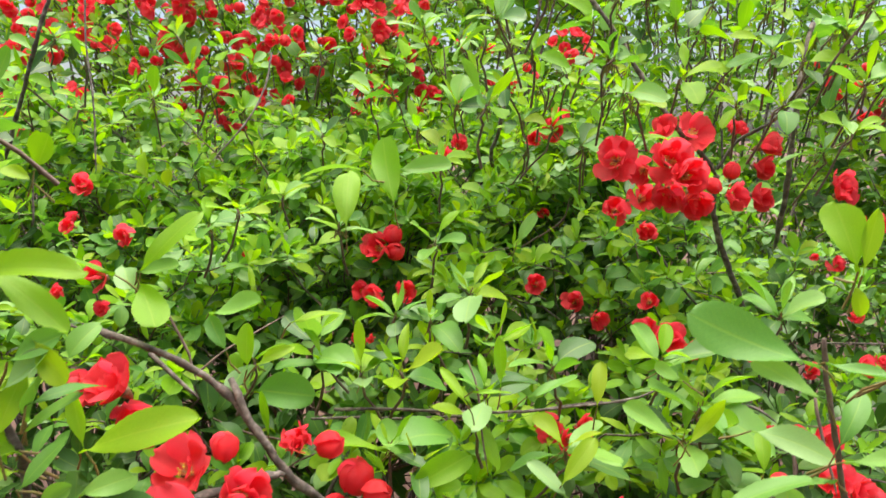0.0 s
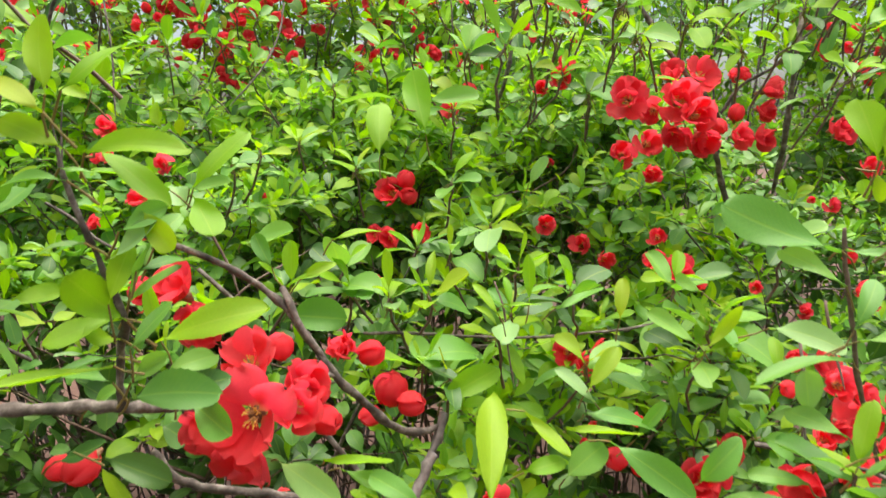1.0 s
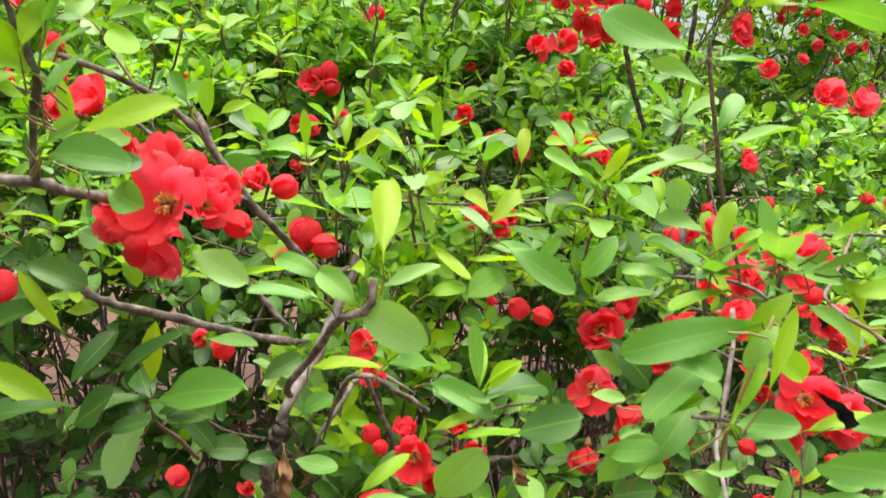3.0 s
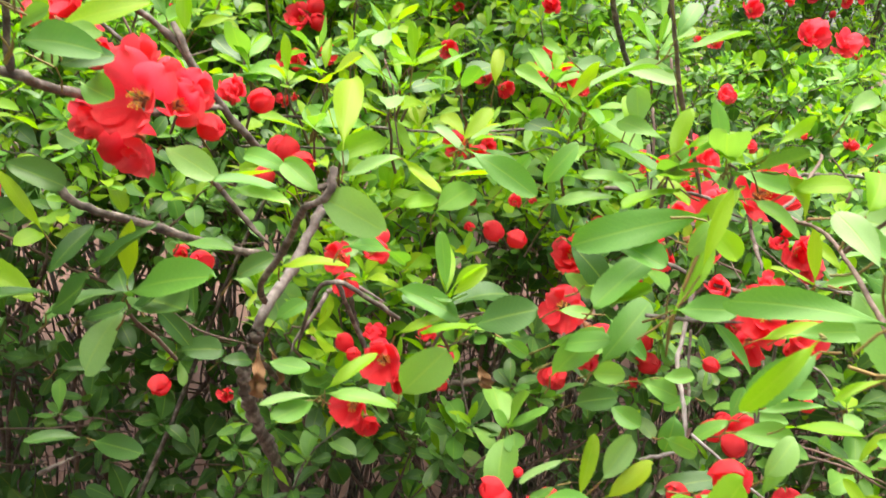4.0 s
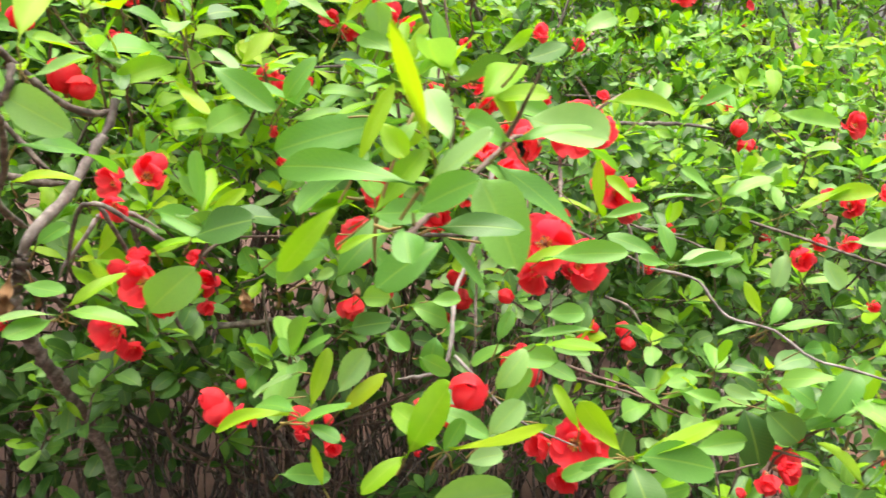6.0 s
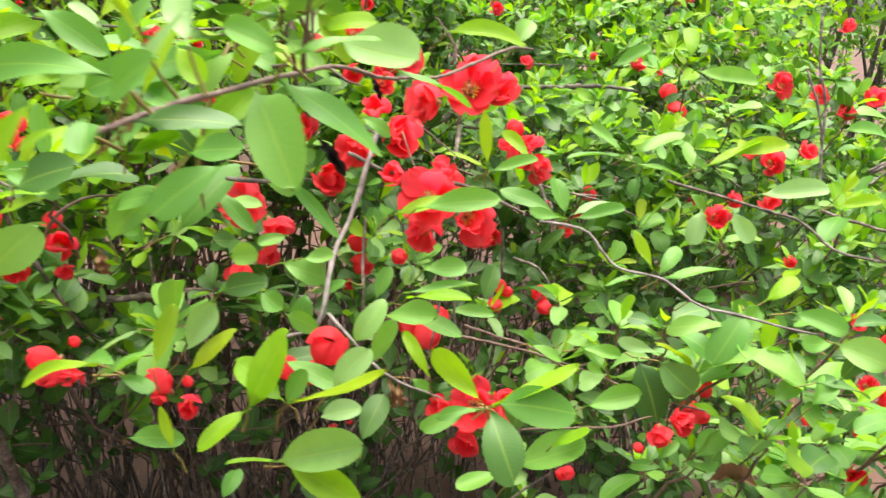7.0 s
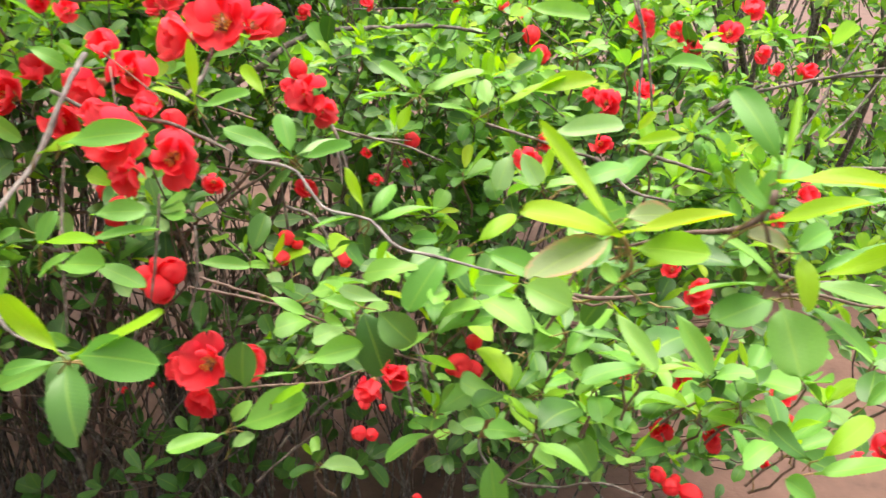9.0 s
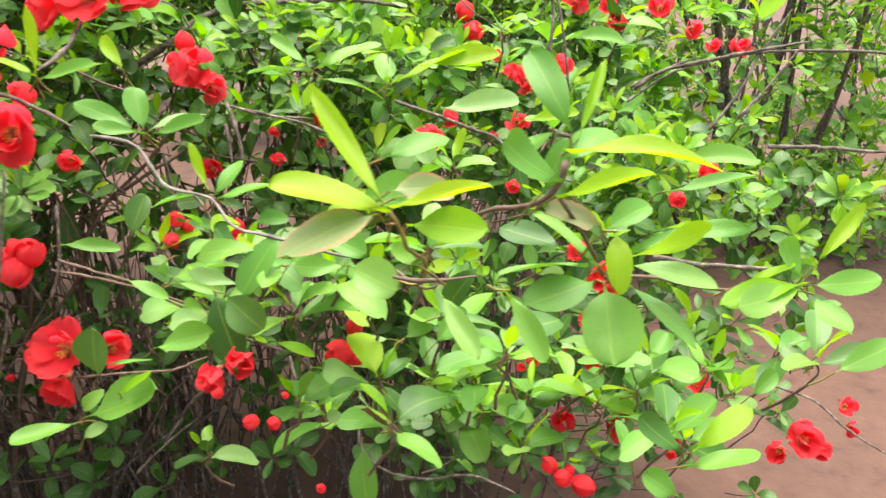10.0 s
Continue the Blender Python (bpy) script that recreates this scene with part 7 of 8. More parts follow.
outer.leaf((0.854, 0.211, 0.834), (0.889, 0.218, 0.871), 0.22, "lance", (-0.138, -0.638, 0.552), 0)
outer.leaf((0.851, 0.207, 0.824), (0.877, 0.184, 0.834), 0.5, "round", (-0.138, -0.638, 0.552), 1)
outer.leaf((0.850, 0.208, 0.825), (0.795, 0.200, 0.829), 0.3, "oval", (-0.059, -0.274, 0.808), 0)
outer.leaf((0.848, 0.208, 0.824), (0.797, 0.194, 0.815), 0.35, "oval", (-0.079, -0.365, 0.744), 1)
outer.leaf((0.847, 0.210, 0.828), (0.834, 0.220, 0.847), 0.6, "round", (-0.118, -0.547, 0.616), 1)
outer.leaf((0.853, 0.205, 0.819), (0.856, 0.177, 0.805), 0.6, "round", (-0.138, -0.638, 0.552), 1)
outer.leaf((0.821, 0.223, 0.821), (0.844, 0.212, 0.833), 0.4, "oval", (-0.079, -0.365, 0.744), 0)
outer.leaf((0.840, 0.345, 0.861), (0.878, 0.321, 0.878), 0.35, "oval", (-0.079, -0.365, 0.744), 1)
outer.leaf((0.818, 0.298, 0.868), (0.798, 0.313, 0.895), 0.5, "round", (-0.099, -0.456, 0.680), 1)
outer.leaf((0.803, 0.295, 0.855), (0.849, 0.270, 0.871), 0.25, "oval", (-0.059, -0.274, 0.808), 1)
outer.leaf((0.835, 0.270, 0.668), (0.880, 0.272, 0.699), 0.4, "oval", (-0.118, -0.547, 0.616), 0)
outer.leaf((0.831, 0.267, 0.659), (0.872, 0.243, 0.676), 0.45, "oval", (-0.079, -0.365, 0.744), 1)
outer.leaf((0.800, 0.224, 0.671), (0.777, 0.234, 0.686), 0.7, "round", (-0.138, -0.638, 0.552), 1)
outer.leaf((0.829, 0.271, 0.668), (0.795, 0.286, 0.688), 0.5, "round", (-0.099, -0.456, 0.680), 2)
outer.leaf((0.814, 0.312, 0.625), (0.808, 0.326, 0.658), 0.4, "round", (-0.118, -0.547, 0.616), 1)
outer.leaf((0.904, 0.232, 0.748), (0.941, 0.231, 0.766), 0.5, "round", (-0.118, -0.547, 0.616), 1)
outer.leaf((0.907, 0.314, 0.680), (0.930, 0.316, 0.697), 0.6, "round", (-0.118, -0.547, 0.616), 1)
outer.leaf((0.611, 0.378, 0.625), (0.607, 0.346, 0.596), 0.6, "oval", (-0.138, -0.638, 0.552), 1)
outer.leaf((0.646, 0.410, 0.615), (0.671, 0.381, 0.610), 0.4, "oval", (-0.099, -0.456, 0.680), 1)
outer.leaf((0.607, 0.439, 0.610), (0.585, 0.435, 0.617), 0.6, "round", (-0.099, -0.456, 0.680), 1)
outer.leaf((0.586, 0.462, 0.602), (0.559, 0.471, 0.609), 0.5, "oval", (-0.099, -0.456, 0.680), 1)
outer.leaf((0.579, 0.466, 0.609), (0.603, 0.469, 0.629), 0.4, "oval", (-0.099, -0.456, 0.680), 1)
outer.leaf((0.593, 0.450, 0.604), (0.626, 0.448, 0.616), 0.5, "oval", (-0.099, -0.456, 0.680), 1)
outer.leaf((0.582, 0.467, 0.612), (0.583, 0.475, 0.633), 0.4, "lance", (-0.138, -0.638, 0.552), 0)
outer.leaf((0.649, 0.402, 0.706), (0.674, 0.405, 0.728), 0.7, "round", (-0.138, -0.638, 0.552), 1)
outer.leaf((0.669, 0.378, 0.712), (0.694, 0.383, 0.739), 0.6, "round", (-0.138, -0.638, 0.552), 1)
outer.leaf((0.644, 0.419, 0.692), (0.633, 0.403, 0.673), 0.6, "round", (-0.138, -0.638, 0.552), 1)
outer.leaf((0.640, 0.422, 0.696), (0.617, 0.426, 0.694), 0.5, "oval", (-0.099, -0.456, 0.680), 1)
outer.leaf((0.675, 0.385, 0.732), (0.728, 0.373, 0.734), 0.25, "oval", (-0.059, -0.274, 0.808), 2)
outer.leaf((0.695, 0.348, 0.789), (0.666, 0.343, 0.762), 0.5, "round", (-0.118, -0.547, 0.616), 2)
outer.leaf((0.513, 0.391, 0.835), (0.531, 0.396, 0.859), 0.5, "oval", (-0.140, -0.643, 0.540), 1)
outer.leaf((0.515, 0.390, 0.833), (0.557, 0.367, 0.855), 0.3, "oval", (-0.080, -0.367, 0.737), 1)
outer.leaf((0.511, 0.391, 0.835), (0.472, 0.390, 0.839), 0.25, "oval", (-0.060, -0.275, 0.803), 1)
outer.leaf((0.509, 0.393, 0.839), (0.499, 0.416, 0.865), 0.3, "lance", (-0.140, -0.643, 0.540), 0)
outer.leaf((0.562, 0.345, 0.799), (0.579, 0.350, 0.822), 0.7, "round", (-0.140, -0.643, 0.540), 1)
outer.leaf((0.583, 0.350, 0.826), (0.612, 0.352, 0.847), 0.45, "oval", (-0.140, -0.643, 0.540), 0)
outer.leaf((0.539, 0.379, 0.818), (0.559, 0.377, 0.826), 0.6, "round", (-0.120, -0.551, 0.605), 1)
outer.leaf((0.685, 0.659, 0.837), (0.711, 0.648, 0.823), 0.5, "round", (-0.100, -0.459, 0.671), 1)
outer.leaf((0.699, 0.650, 0.820), (0.677, 0.622, 0.793), 0.65, "oval", (-0.140, -0.643, 0.540), 1)
outer.leaf((0.675, 0.621, 0.875), (0.743, 0.621, 0.915), 0.22, "oval", (-0.080, -0.367, 0.737), 0)
outer.leaf((0.664, 0.623, 0.874), (0.663, 0.635, 0.904), 0.6, "round", (-0.120, -0.551, 0.605), 1)
outer.leaf((0.599, 0.642, 0.886), (0.658, 0.641, 0.918), 0.35, "oval", (-0.100, -0.459, 0.671), 1)
outer.leaf((0.593, 0.642, 0.884), (0.531, 0.658, 0.890), 0.3, "oval", (-0.080, -0.367, 0.737), 1)
outer.leaf((0.590, 0.645, 0.889), (0.555, 0.661, 0.913), 0.4, "oval", (-0.100, -0.459, 0.671), 1)
outer.leaf((0.604, 0.637, 0.876), (0.661, 0.625, 0.877), 0.25, "oval", (-0.060, -0.275, 0.803), 1)
outer.leaf((0.668, 0.632, 0.902), (0.667, 0.641, 0.924), 0.4, "lance", (-0.140, -0.643, 0.540), 0)
outer.leaf((0.461, 0.467, 0.863), (0.424, 0.465, 0.866), 0.3, "oval", (-0.060, -0.275, 0.803), 1)
outer.leaf((0.463, 0.467, 0.865), (0.500, 0.467, 0.887), 0.3, "oval", (-0.080, -0.367, 0.737), 1)
outer.leaf((0.466, 0.466, 0.863), (0.507, 0.450, 0.873), 0.3, "oval", (-0.080, -0.367, 0.737), 1)
outer.leaf((0.459, 0.468, 0.865), (0.454, 0.481, 0.897), 0.6, "round", (-0.120, -0.551, 0.605), 1)
outer.leaf((0.457, 0.468, 0.863), (0.409, 0.489, 0.891), 0.3, "oval", (-0.080, -0.367, 0.737), 1)
outer.leaf((0.461, 0.465, 0.856), (0.435, 0.463, 0.837), 0.5, "round", (-0.120, -0.551, 0.605), 2)
outer.leaf((0.388, 0.477, 0.905), (0.356, 0.489, 0.921), 0.3, "oval", (-0.100, -0.459, 0.671), 0)
outer.leaf((0.388, 0.477, 0.905), (0.388, 0.494, 0.950), 0.25, "lance", (-0.160, -0.734, 0.474), 0)
outer.leaf((0.390, 0.476, 0.903), (0.431, 0.470, 0.912), 0.28, "oval", (-0.080, -0.367, 0.737), 1)
outer.leaf((0.441, 0.519, 0.902), (0.422, 0.534, 0.933), 0.35, "oval", (-0.140, -0.643, 0.540), 0)
outer.leaf((0.311, 0.381, 0.896), (0.362, 0.355, 0.915), 0.3, "oval", (-0.100, -0.459, 0.671), 1)
outer.leaf((0.277, 0.463, 0.949), (0.302, 0.455, 0.942), 0.5, "round", (-0.120, -0.551, 0.605), 1)
outer.leaf((0.308, 0.408, 0.821), (0.365, 0.399, 0.830), 0.2, "oval", (-0.060, -0.275, 0.803), 1)
outer.leaf((0.291, 0.406, 0.804), (0.329, 0.379, 0.814), 0.5, "round", (-0.100, -0.459, 0.671), 1)
outer.leaf((0.368, 0.533, 0.753), (0.418, 0.524, 0.756), 0.25, "oval", (-0.060, -0.275, 0.803), 1)
outer.leaf((0.419, 0.573, 0.744), (0.434, 0.583, 0.780), 0.6, "round", (-0.140, -0.643, 0.540), 2)
outer.leaf((0.337, 0.245, 0.810), (0.389, 0.242, 0.832), 0.3, "lance", (-0.100, -0.459, 0.671), 0)
outer.leaf((0.332, 0.247, 0.811), (0.302, 0.264, 0.839), 0.36, "oval", (-0.120, -0.551, 0.605), 0)
outer.leaf((0.338, 0.246, 0.811), (0.372, 0.221, 0.824), 0.6, "round", (-0.120, -0.551, 0.605), 1)
outer.leaf((0.332, 0.246, 0.808), (0.304, 0.242, 0.811), 0.25, "oval", (-0.060, -0.275, 0.803), 1)
outer.leaf((0.335, 0.245, 0.808), (0.337, 0.207, 0.794), 0.7, "round", (-0.140, -0.643, 0.540), 2)
outer.leaf((0.325, 0.256, 0.803), (0.298, 0.257, 0.788), 0.4, "round", (-0.120, -0.551, 0.605), 1)
outer.leaf((0.412, 0.421, 0.682), (0.412, 0.416, 0.727), 0.65, "round", (-0.170, -0.780, 0.441), 2)
outer.leaf((0.397, 0.403, 0.655), (0.353, 0.390, 0.651), 0.45, "oval", (-0.100, -0.459, 0.671), 1)
outer.leaf((0.402, 0.405, 0.662), (0.410, 0.399, 0.680), 0.6, "round", (-0.120, -0.551, 0.605), 1)
outer.leaf((0.406, 0.403, 0.660), (0.464, 0.379, 0.687), 0.5, "oval", (-0.080, -0.367, 0.737), 1)
outer.leaf((0.434, 0.386, 0.688), (0.463, 0.375, 0.706), 0.4, "oval", (-0.100, -0.459, 0.671), 0)
outer.leaf((0.424, 0.414, 0.698), (0.457, 0.407, 0.699), 0.25, "oval", (-0.060, -0.275, 0.803), 1)
outer.leaf((0.401, 0.398, 0.643), (0.417, 0.399, 0.656), 0.6, "round", (-0.120, -0.551, 0.605), 1)
outer.leaf((0.507, 0.397, 0.760), (0.517, 0.360, 0.727), 0.7, "round", (-0.160, -0.734, 0.474), 2)
outer.leaf((0.462, 0.391, 0.720), (0.504, 0.378, 0.738), 0.5, "round", (-0.120, -0.551, 0.605), 1)
outer.leaf((0.528, 0.394, 0.764), (0.490, 0.404, 0.770), 0.3, "oval", (-0.080, -0.367, 0.737), 1)
outer.leaf((0.546, 0.376, 0.726), (0.577, 0.367, 0.722), 0.35, "oval", (-0.080, -0.367, 0.737), 0)
outer.leaf((0.433, 0.462, 0.746), (0.465, 0.452, 0.738), 0.4, "oval", (-0.100, -0.459, 0.671), 1)
outer.leaf((0.474, 0.443, 0.749), (0.510, 0.434, 0.745), 0.4, "round", (-0.100, -0.459, 0.671), 1)
outer.leaf((0.496, 0.431, 0.727), (0.480, 0.437, 0.736), 0.5, "oval", (-0.120, -0.551, 0.605), 1)
outer.leaf((0.644, 0.247, 0.817), (0.660, 0.212, 0.792), 0.32, "oval", (-0.140, -0.643, 0.540), 1)
outer.sprig((0.730, 0.453, 0.602), (-0.020, 0.017, 1.000), 6, 0.042, 0.2)
outer.sprig((0.688, 0.471, 0.627), (-0.020, 0.017, 1.000), 6, 0.040, 0.2)
outer.sprig((0.773, 0.447, 0.613), (-0.020, 0.017, 1.000), 6, 0.042, 0.2)
outer.sprig((0.898, 0.448, 0.600), (-0.020, 0.017, 1.000), 6, 0.044, 0.3)
outer.sprig((0.890, 0.364, 0.605), (-0.020, 0.017, 1.000), 6, 0.044, 0.3)
outer.sprig((0.895, 0.798, 0.893), (-0.020, 0.017, 1.000), 6, 0.044, 0.3)
outer.sprig((0.583, 0.731, 0.824), (-0.020, 0.017, 1.000), 6, 0.042, 0.2)
outer.sprig((0.747, 0.676, 0.772), (-0.020, 0.017, 1.000), 6, 0.042, 0.2)
outer.sprig((0.669, 0.746, 0.770), (-0.020, 0.017, 1.000), 6, 0.042, 0.1)
outer.sprig((0.825, 0.573, 0.834), (-0.020, 0.017, 1.000), 6, 0.044, 0.4)
outer.sprig((0.982, 0.787, 0.915), (-0.020, 0.017, 1.000), 6, 0.044, 0.2)
outer.sprig((1.119, 0.708, 0.930), (-0.020, 0.017, 1.000), 6, 0.044, 0.4)
outer.sprig((0.560, 0.873, 0.898), (-0.020, 0.017, 1.000), 6, 0.042, 0.2)
outer.sprig((0.698, 0.960, 0.920), (-0.020, 0.017, 1.000), 7, 0.042, 0.2)
outer.sprig((0.850, 0.864, 0.900), (-0.020, 0.017, 1.000), 6, 0.042, 0.2)
outer.sprig((0.590, 0.504, 0.571), (-0.020, 0.017, 1.000), 6, 0.042, 0.2)
outer.sprig((0.472, 0.534, 0.524), (-0.020, 0.017, 1.000), 5, 0.040, 0.2)
outer.sprig((0.882, 0.477, 0.611), (-0.020, 0.017, 1.000), 6, 0.044, 0.3)
outer.sprig((0.489, 0.480, 0.681), (-0.020, 0.017, 1.000), 5, 0.040, 0.2)
outer.sprig((0.606, 0.467, 0.713), (-0.020, 0.017, 1.000), 6, 0.042, 0.1)
outer.sprig((0.436, 0.613, 0.715), (-0.020, 0.017, 1.000), 6, 0.040, 0.1)
right.leaf((0.244, 0.242, 1.018), (0.279, 0.209, 1.008), 0.55, "oval", (-0.124, -0.557, 0.585), 1)
right.leaf((0.170, 0.235, 1.014), (0.182, 0.226, 0.996), 0.6, "round", (-0.145, -0.650, 0.516), 0)
right.leaf((0.286, 0.323, 0.998), (0.331, 0.309, 0.987), 0.25, "oval", (-0.062, -0.278, 0.793), 1)
right.leaf((0.129, 0.292, 0.962), (0.166, 0.285, 0.966), 0.25, "oval", (-0.062, -0.278, 0.793), 0)
right.leaf((0.134, 0.287, 0.952), (0.166, 0.283, 0.962), 0.3, "oval", (-0.104, -0.464, 0.654), 0)
right.leaf((0.142, 0.370, 0.882), (0.156, 0.369, 0.888), 0.6, "oval", (-0.124, -0.557, 0.585), 1)
right.leaf((0.171, 0.374, 0.914), (0.197, 0.351, 0.895), 0.35, "oval", (-0.124, -0.557, 0.585), 1)
right.leaf((0.217, 0.317, 0.935), (0.251, 0.299, 0.905), 0.25, "oval", (-0.124, -0.557, 0.585), 1)
right.leaf((0.295, 0.392, 0.888), (0.339, 0.379, 0.911), 0.3, "oval", (-0.124, -0.557, 0.585), 0)
right.leaf((0.310, 0.293, 1.022), (0.352, 0.286, 1.029), 0.3, "oval", (-0.083, -0.371, 0.724), 0)
right.leaf((0.371, 0.362, 1.012), (0.382, 0.366, 1.033), 0.6, "round", (-0.145, -0.650, 0.516), 1)
right.leaf((0.139, 0.296, 0.820), (0.150, 0.306, 0.858), 0.3, "oval", (-0.145, -0.650, 0.516), 0)
right.leaf((0.132, 0.305, 0.843), (0.101, 0.308, 0.829), 0.3, "oval", (-0.083, -0.371, 0.724), 1)
# several leaves of this rosette take the young tone to paint in top light
right.leaf((0.195, 0.249, 0.814), (0.211, 0.240, 0.861), 0.5, "oval", (-0.145, -0.650, 0.516), 0)
right.leaf((0.216, 0.247, 0.820), (0.190, 0.260, 0.843), 0.5, "oval", (-0.145, -0.650, 0.516), 0)
right.leaf((0.219, 0.246, 0.820), (0.272, 0.220, 0.843), 0.22, "lance", (-0.083, -0.371, 0.724), 0)
right.leaf((0.195, 0.250, 0.815), (0.172, 0.232, 0.811), 0.5, "round", (-0.124, -0.557, 0.585), 0)
right.leaf((0.216, 0.246, 0.817), (0.229, 0.250, 0.838), 0.5, "round", (-0.145, -0.650, 0.516), 1)
right.leaf((0.209, 0.255, 0.777), (0.254, 0.231, 0.798), 0.5, "round", (-0.124, -0.557, 0.585), 1)
right.leaf((0.212, 0.255, 0.777), (0.183, 0.253, 0.784), 0.25, "oval", (-0.062, -0.278, 0.793), 0)
right.leaf((0.216, 0.253, 0.775), (0.248, 0.225, 0.775), 0.5, "round", (-0.124, -0.557, 0.585), 0)
right.leaf((0.235, 0.267, 0.797), (0.257, 0.265, 0.807), 0.6, "round", (-0.124, -0.557, 0.585), 1)
right.leaf((0.120, 0.296, 0.775), (0.150, 0.291, 0.779), 0.5, "round", (-0.124, -0.557, 0.585), 1)
right.leaf((0.149, 0.287, 0.768), (0.141, 0.298, 0.795), 0.25, "lance", (-0.145, -0.650, 0.516), 0)
right.leaf((0.178, 0.272, 0.742), (0.185, 0.276, 0.758), 0.7, "round", (-0.145, -0.650, 0.516), 1)
right.leaf((0.126, 0.301, 0.827), (0.107, 0.301, 0.814), 0.4, "oval", (-0.124, -0.557, 0.585), 1)
right.leaf((0.217, 0.357, 0.828), (0.234, 0.342, 0.826), 0.7, "round", (-0.166, -0.743, 0.447), 1)
right.leaf((0.230, 0.405, 0.852), (0.254, 0.400, 0.853), 0.6, "round", (-0.104, -0.464, 0.654), 1)
right.leaf((0.233, 0.378, 0.836), (0.225, 0.362, 0.818), 0.8, "round", (-0.166, -0.743, 0.447), 1)
right.leaf((0.271, 0.316, 0.805), (0.290, 0.321, 0.835), 0.4, "oval", (-0.145, -0.650, 0.516), 1)
right.leaf((0.301, 0.325, 0.790), (0.314, 0.320, 0.783), 0.6, "oval", (-0.124, -0.557, 0.585), 1)
right.leaf((0.312, 0.413, 0.801), (0.347, 0.384, 0.802), 0.4, "oval", (-0.104, -0.464, 0.654), 1)
right.leaf((0.301, 0.418, 0.809), (0.269, 0.421, 0.795), 0.5, "oval", (-0.104, -0.464, 0.654), 1)
right.leaf((0.274, 0.388, 0.702), (0.290, 0.397, 0.738), 0.6, "oval", (-0.166, -0.743, 0.447), 2)
right.leaf((0.579, 0.310, 0.834), (0.604, 0.282, 0.831), 0.5, "round", (-0.104, -0.464, 0.654), 1)
right.leaf((0.645, 0.283, 0.828), (0.655, 0.288, 0.851), 0.6, "round", (-0.145, -0.650, 0.516), 1)
right.leaf((0.748, 0.461, 0.717), (0.780, 0.422, 0.666), 0.27, "lance", (-0.124, -0.557, 0.585), 0)
right.leaf((0.516, 0.377, 0.766), (0.537, 0.355, 0.746), 0.9, "round", (-0.166, -0.743, 0.447), 2)
right.leaf((0.468, 0.467, 0.744), (0.499, 0.462, 0.750), 0.6, "round", (-0.104, -0.464, 0.654), 1)
right.leaf((0.456, 0.521, 0.738), (0.451, 0.517, 0.722), 0.8, "round", (-0.124, -0.557, 0.585), 1)
right.leaf((0.613, 0.247, 0.895), (0.644, 0.246, 0.912), 0.5, "oval", (-0.124, -0.557, 0.585), 1)
right.leaf((0.598, 0.224, 0.878), (0.615, 0.204, 0.895), 0.7, "round", (-0.145, -0.650, 0.516), 1)
right.leaf((0.733, 0.800, 0.953), (0.755, 0.801, 0.971), 0.8, "oval", (-0.166, -0.743, 0.447), 0)
right.leaf((0.644, 0.825, 0.967), (0.695, 0.821, 0.990), 0.35, "oval", (-0.104, -0.464, 0.654), 1)
right.leaf((0.751, 0.801, 0.968), (0.829, 0.778, 0.950), 0.3, "oval", (-0.104, -0.464, 0.654), 1)
right.leaf((0.745, 0.807, 0.981), (0.753, 0.820, 1.027), 0.5, "oval", (-0.145, -0.650, 0.516), 0)
right.leaf((0.700, 0.625, 0.889), (0.777, 0.616, 0.913), 0.25, "oval", (-0.083, -0.371, 0.724), 0)
right.leaf((0.868, 0.650, 0.914), (0.923, 0.641, 0.926), 0.35, "oval", (-0.083, -0.371, 0.724), 1)
right.leaf((0.708, 0.560, 0.860), (0.779, 0.544, 0.863), 0.35, "oval", (-0.083, -0.371, 0.724), 1)
right.leaf((0.785, 0.540, 0.852), (0.833, 0.530, 0.856), 0.3, "oval", (-0.083, -0.371, 0.724), 0)
right.leaf((0.681, 0.560, 0.843), (0.695, 0.546, 0.810), 0.6, "oval", (-0.145, -0.650, 0.516), 1)
right.leaf((0.791, 0.542, 0.863), (0.811, 0.543, 0.880), 0.4, "oval", (-0.124, -0.557, 0.585), 0)
outer.sprig((0.836, 0.426, 0.649), (-0.015, 0.035, 0.999), 5, 0.044, 0.25)
outer.sprig((0.886, 0.436, 0.644), (-0.015, 0.035, 0.999), 5, 0.044, 0.25)
outer.sprig((0.937, 0.422, 0.638), (-0.015, 0.035, 0.999), 5, 0.044, 0.25)
outer.sprig((0.992, 0.399, 0.664), (-0.015, 0.035, 0.999), 5, 0.044, 0.25)
outer.sprig((0.996, 0.359, 0.677), (-0.015, 0.035, 0.999), 5, 0.044, 0.25)
outer.sprig((0.978, 0.433, 0.603), (-0.015, 0.035, 0.999), 5, 0.044, 0.25)
outer.sprig((0.837, 0.432, 0.608), (-0.015, 0.035, 0.999), 5, 0.044, 0.25)
outer.sprig((0.738, 0.406, 0.683), (-0.015, 0.035, 0.999), 5, 0.044, 0.25)
outer.sprig((0.741, 0.476, 0.583), (-0.015, 0.035, 0.999), 5, 0.044, 0.25)
outer.sprig((0.719, 0.476, 0.572), (-0.015, 0.035, 0.999), 5, 0.044, 0.25)
outer.sprig((0.760, 0.416, 0.580), (-0.015, 0.035, 0.999), 5, 0.044, 0.25)
outer.sprig((0.851, 0.332, 0.641), (-0.015, 0.035, 0.999), 5, 0.044, 0.25)
outer.sprig((0.865, 0.413, 0.630), (-0.015, 0.035, 0.999), 5, 0.044, 0.25)
outer.sprig((0.699, 0.486, 0.584), (-0.015, 0.035, 0.999), 5, 0.044, 0.25)
outer.sprig((0.819, 0.458, 0.608), (-0.015, 0.035, 0.999), 5, 0.044, 0.25)
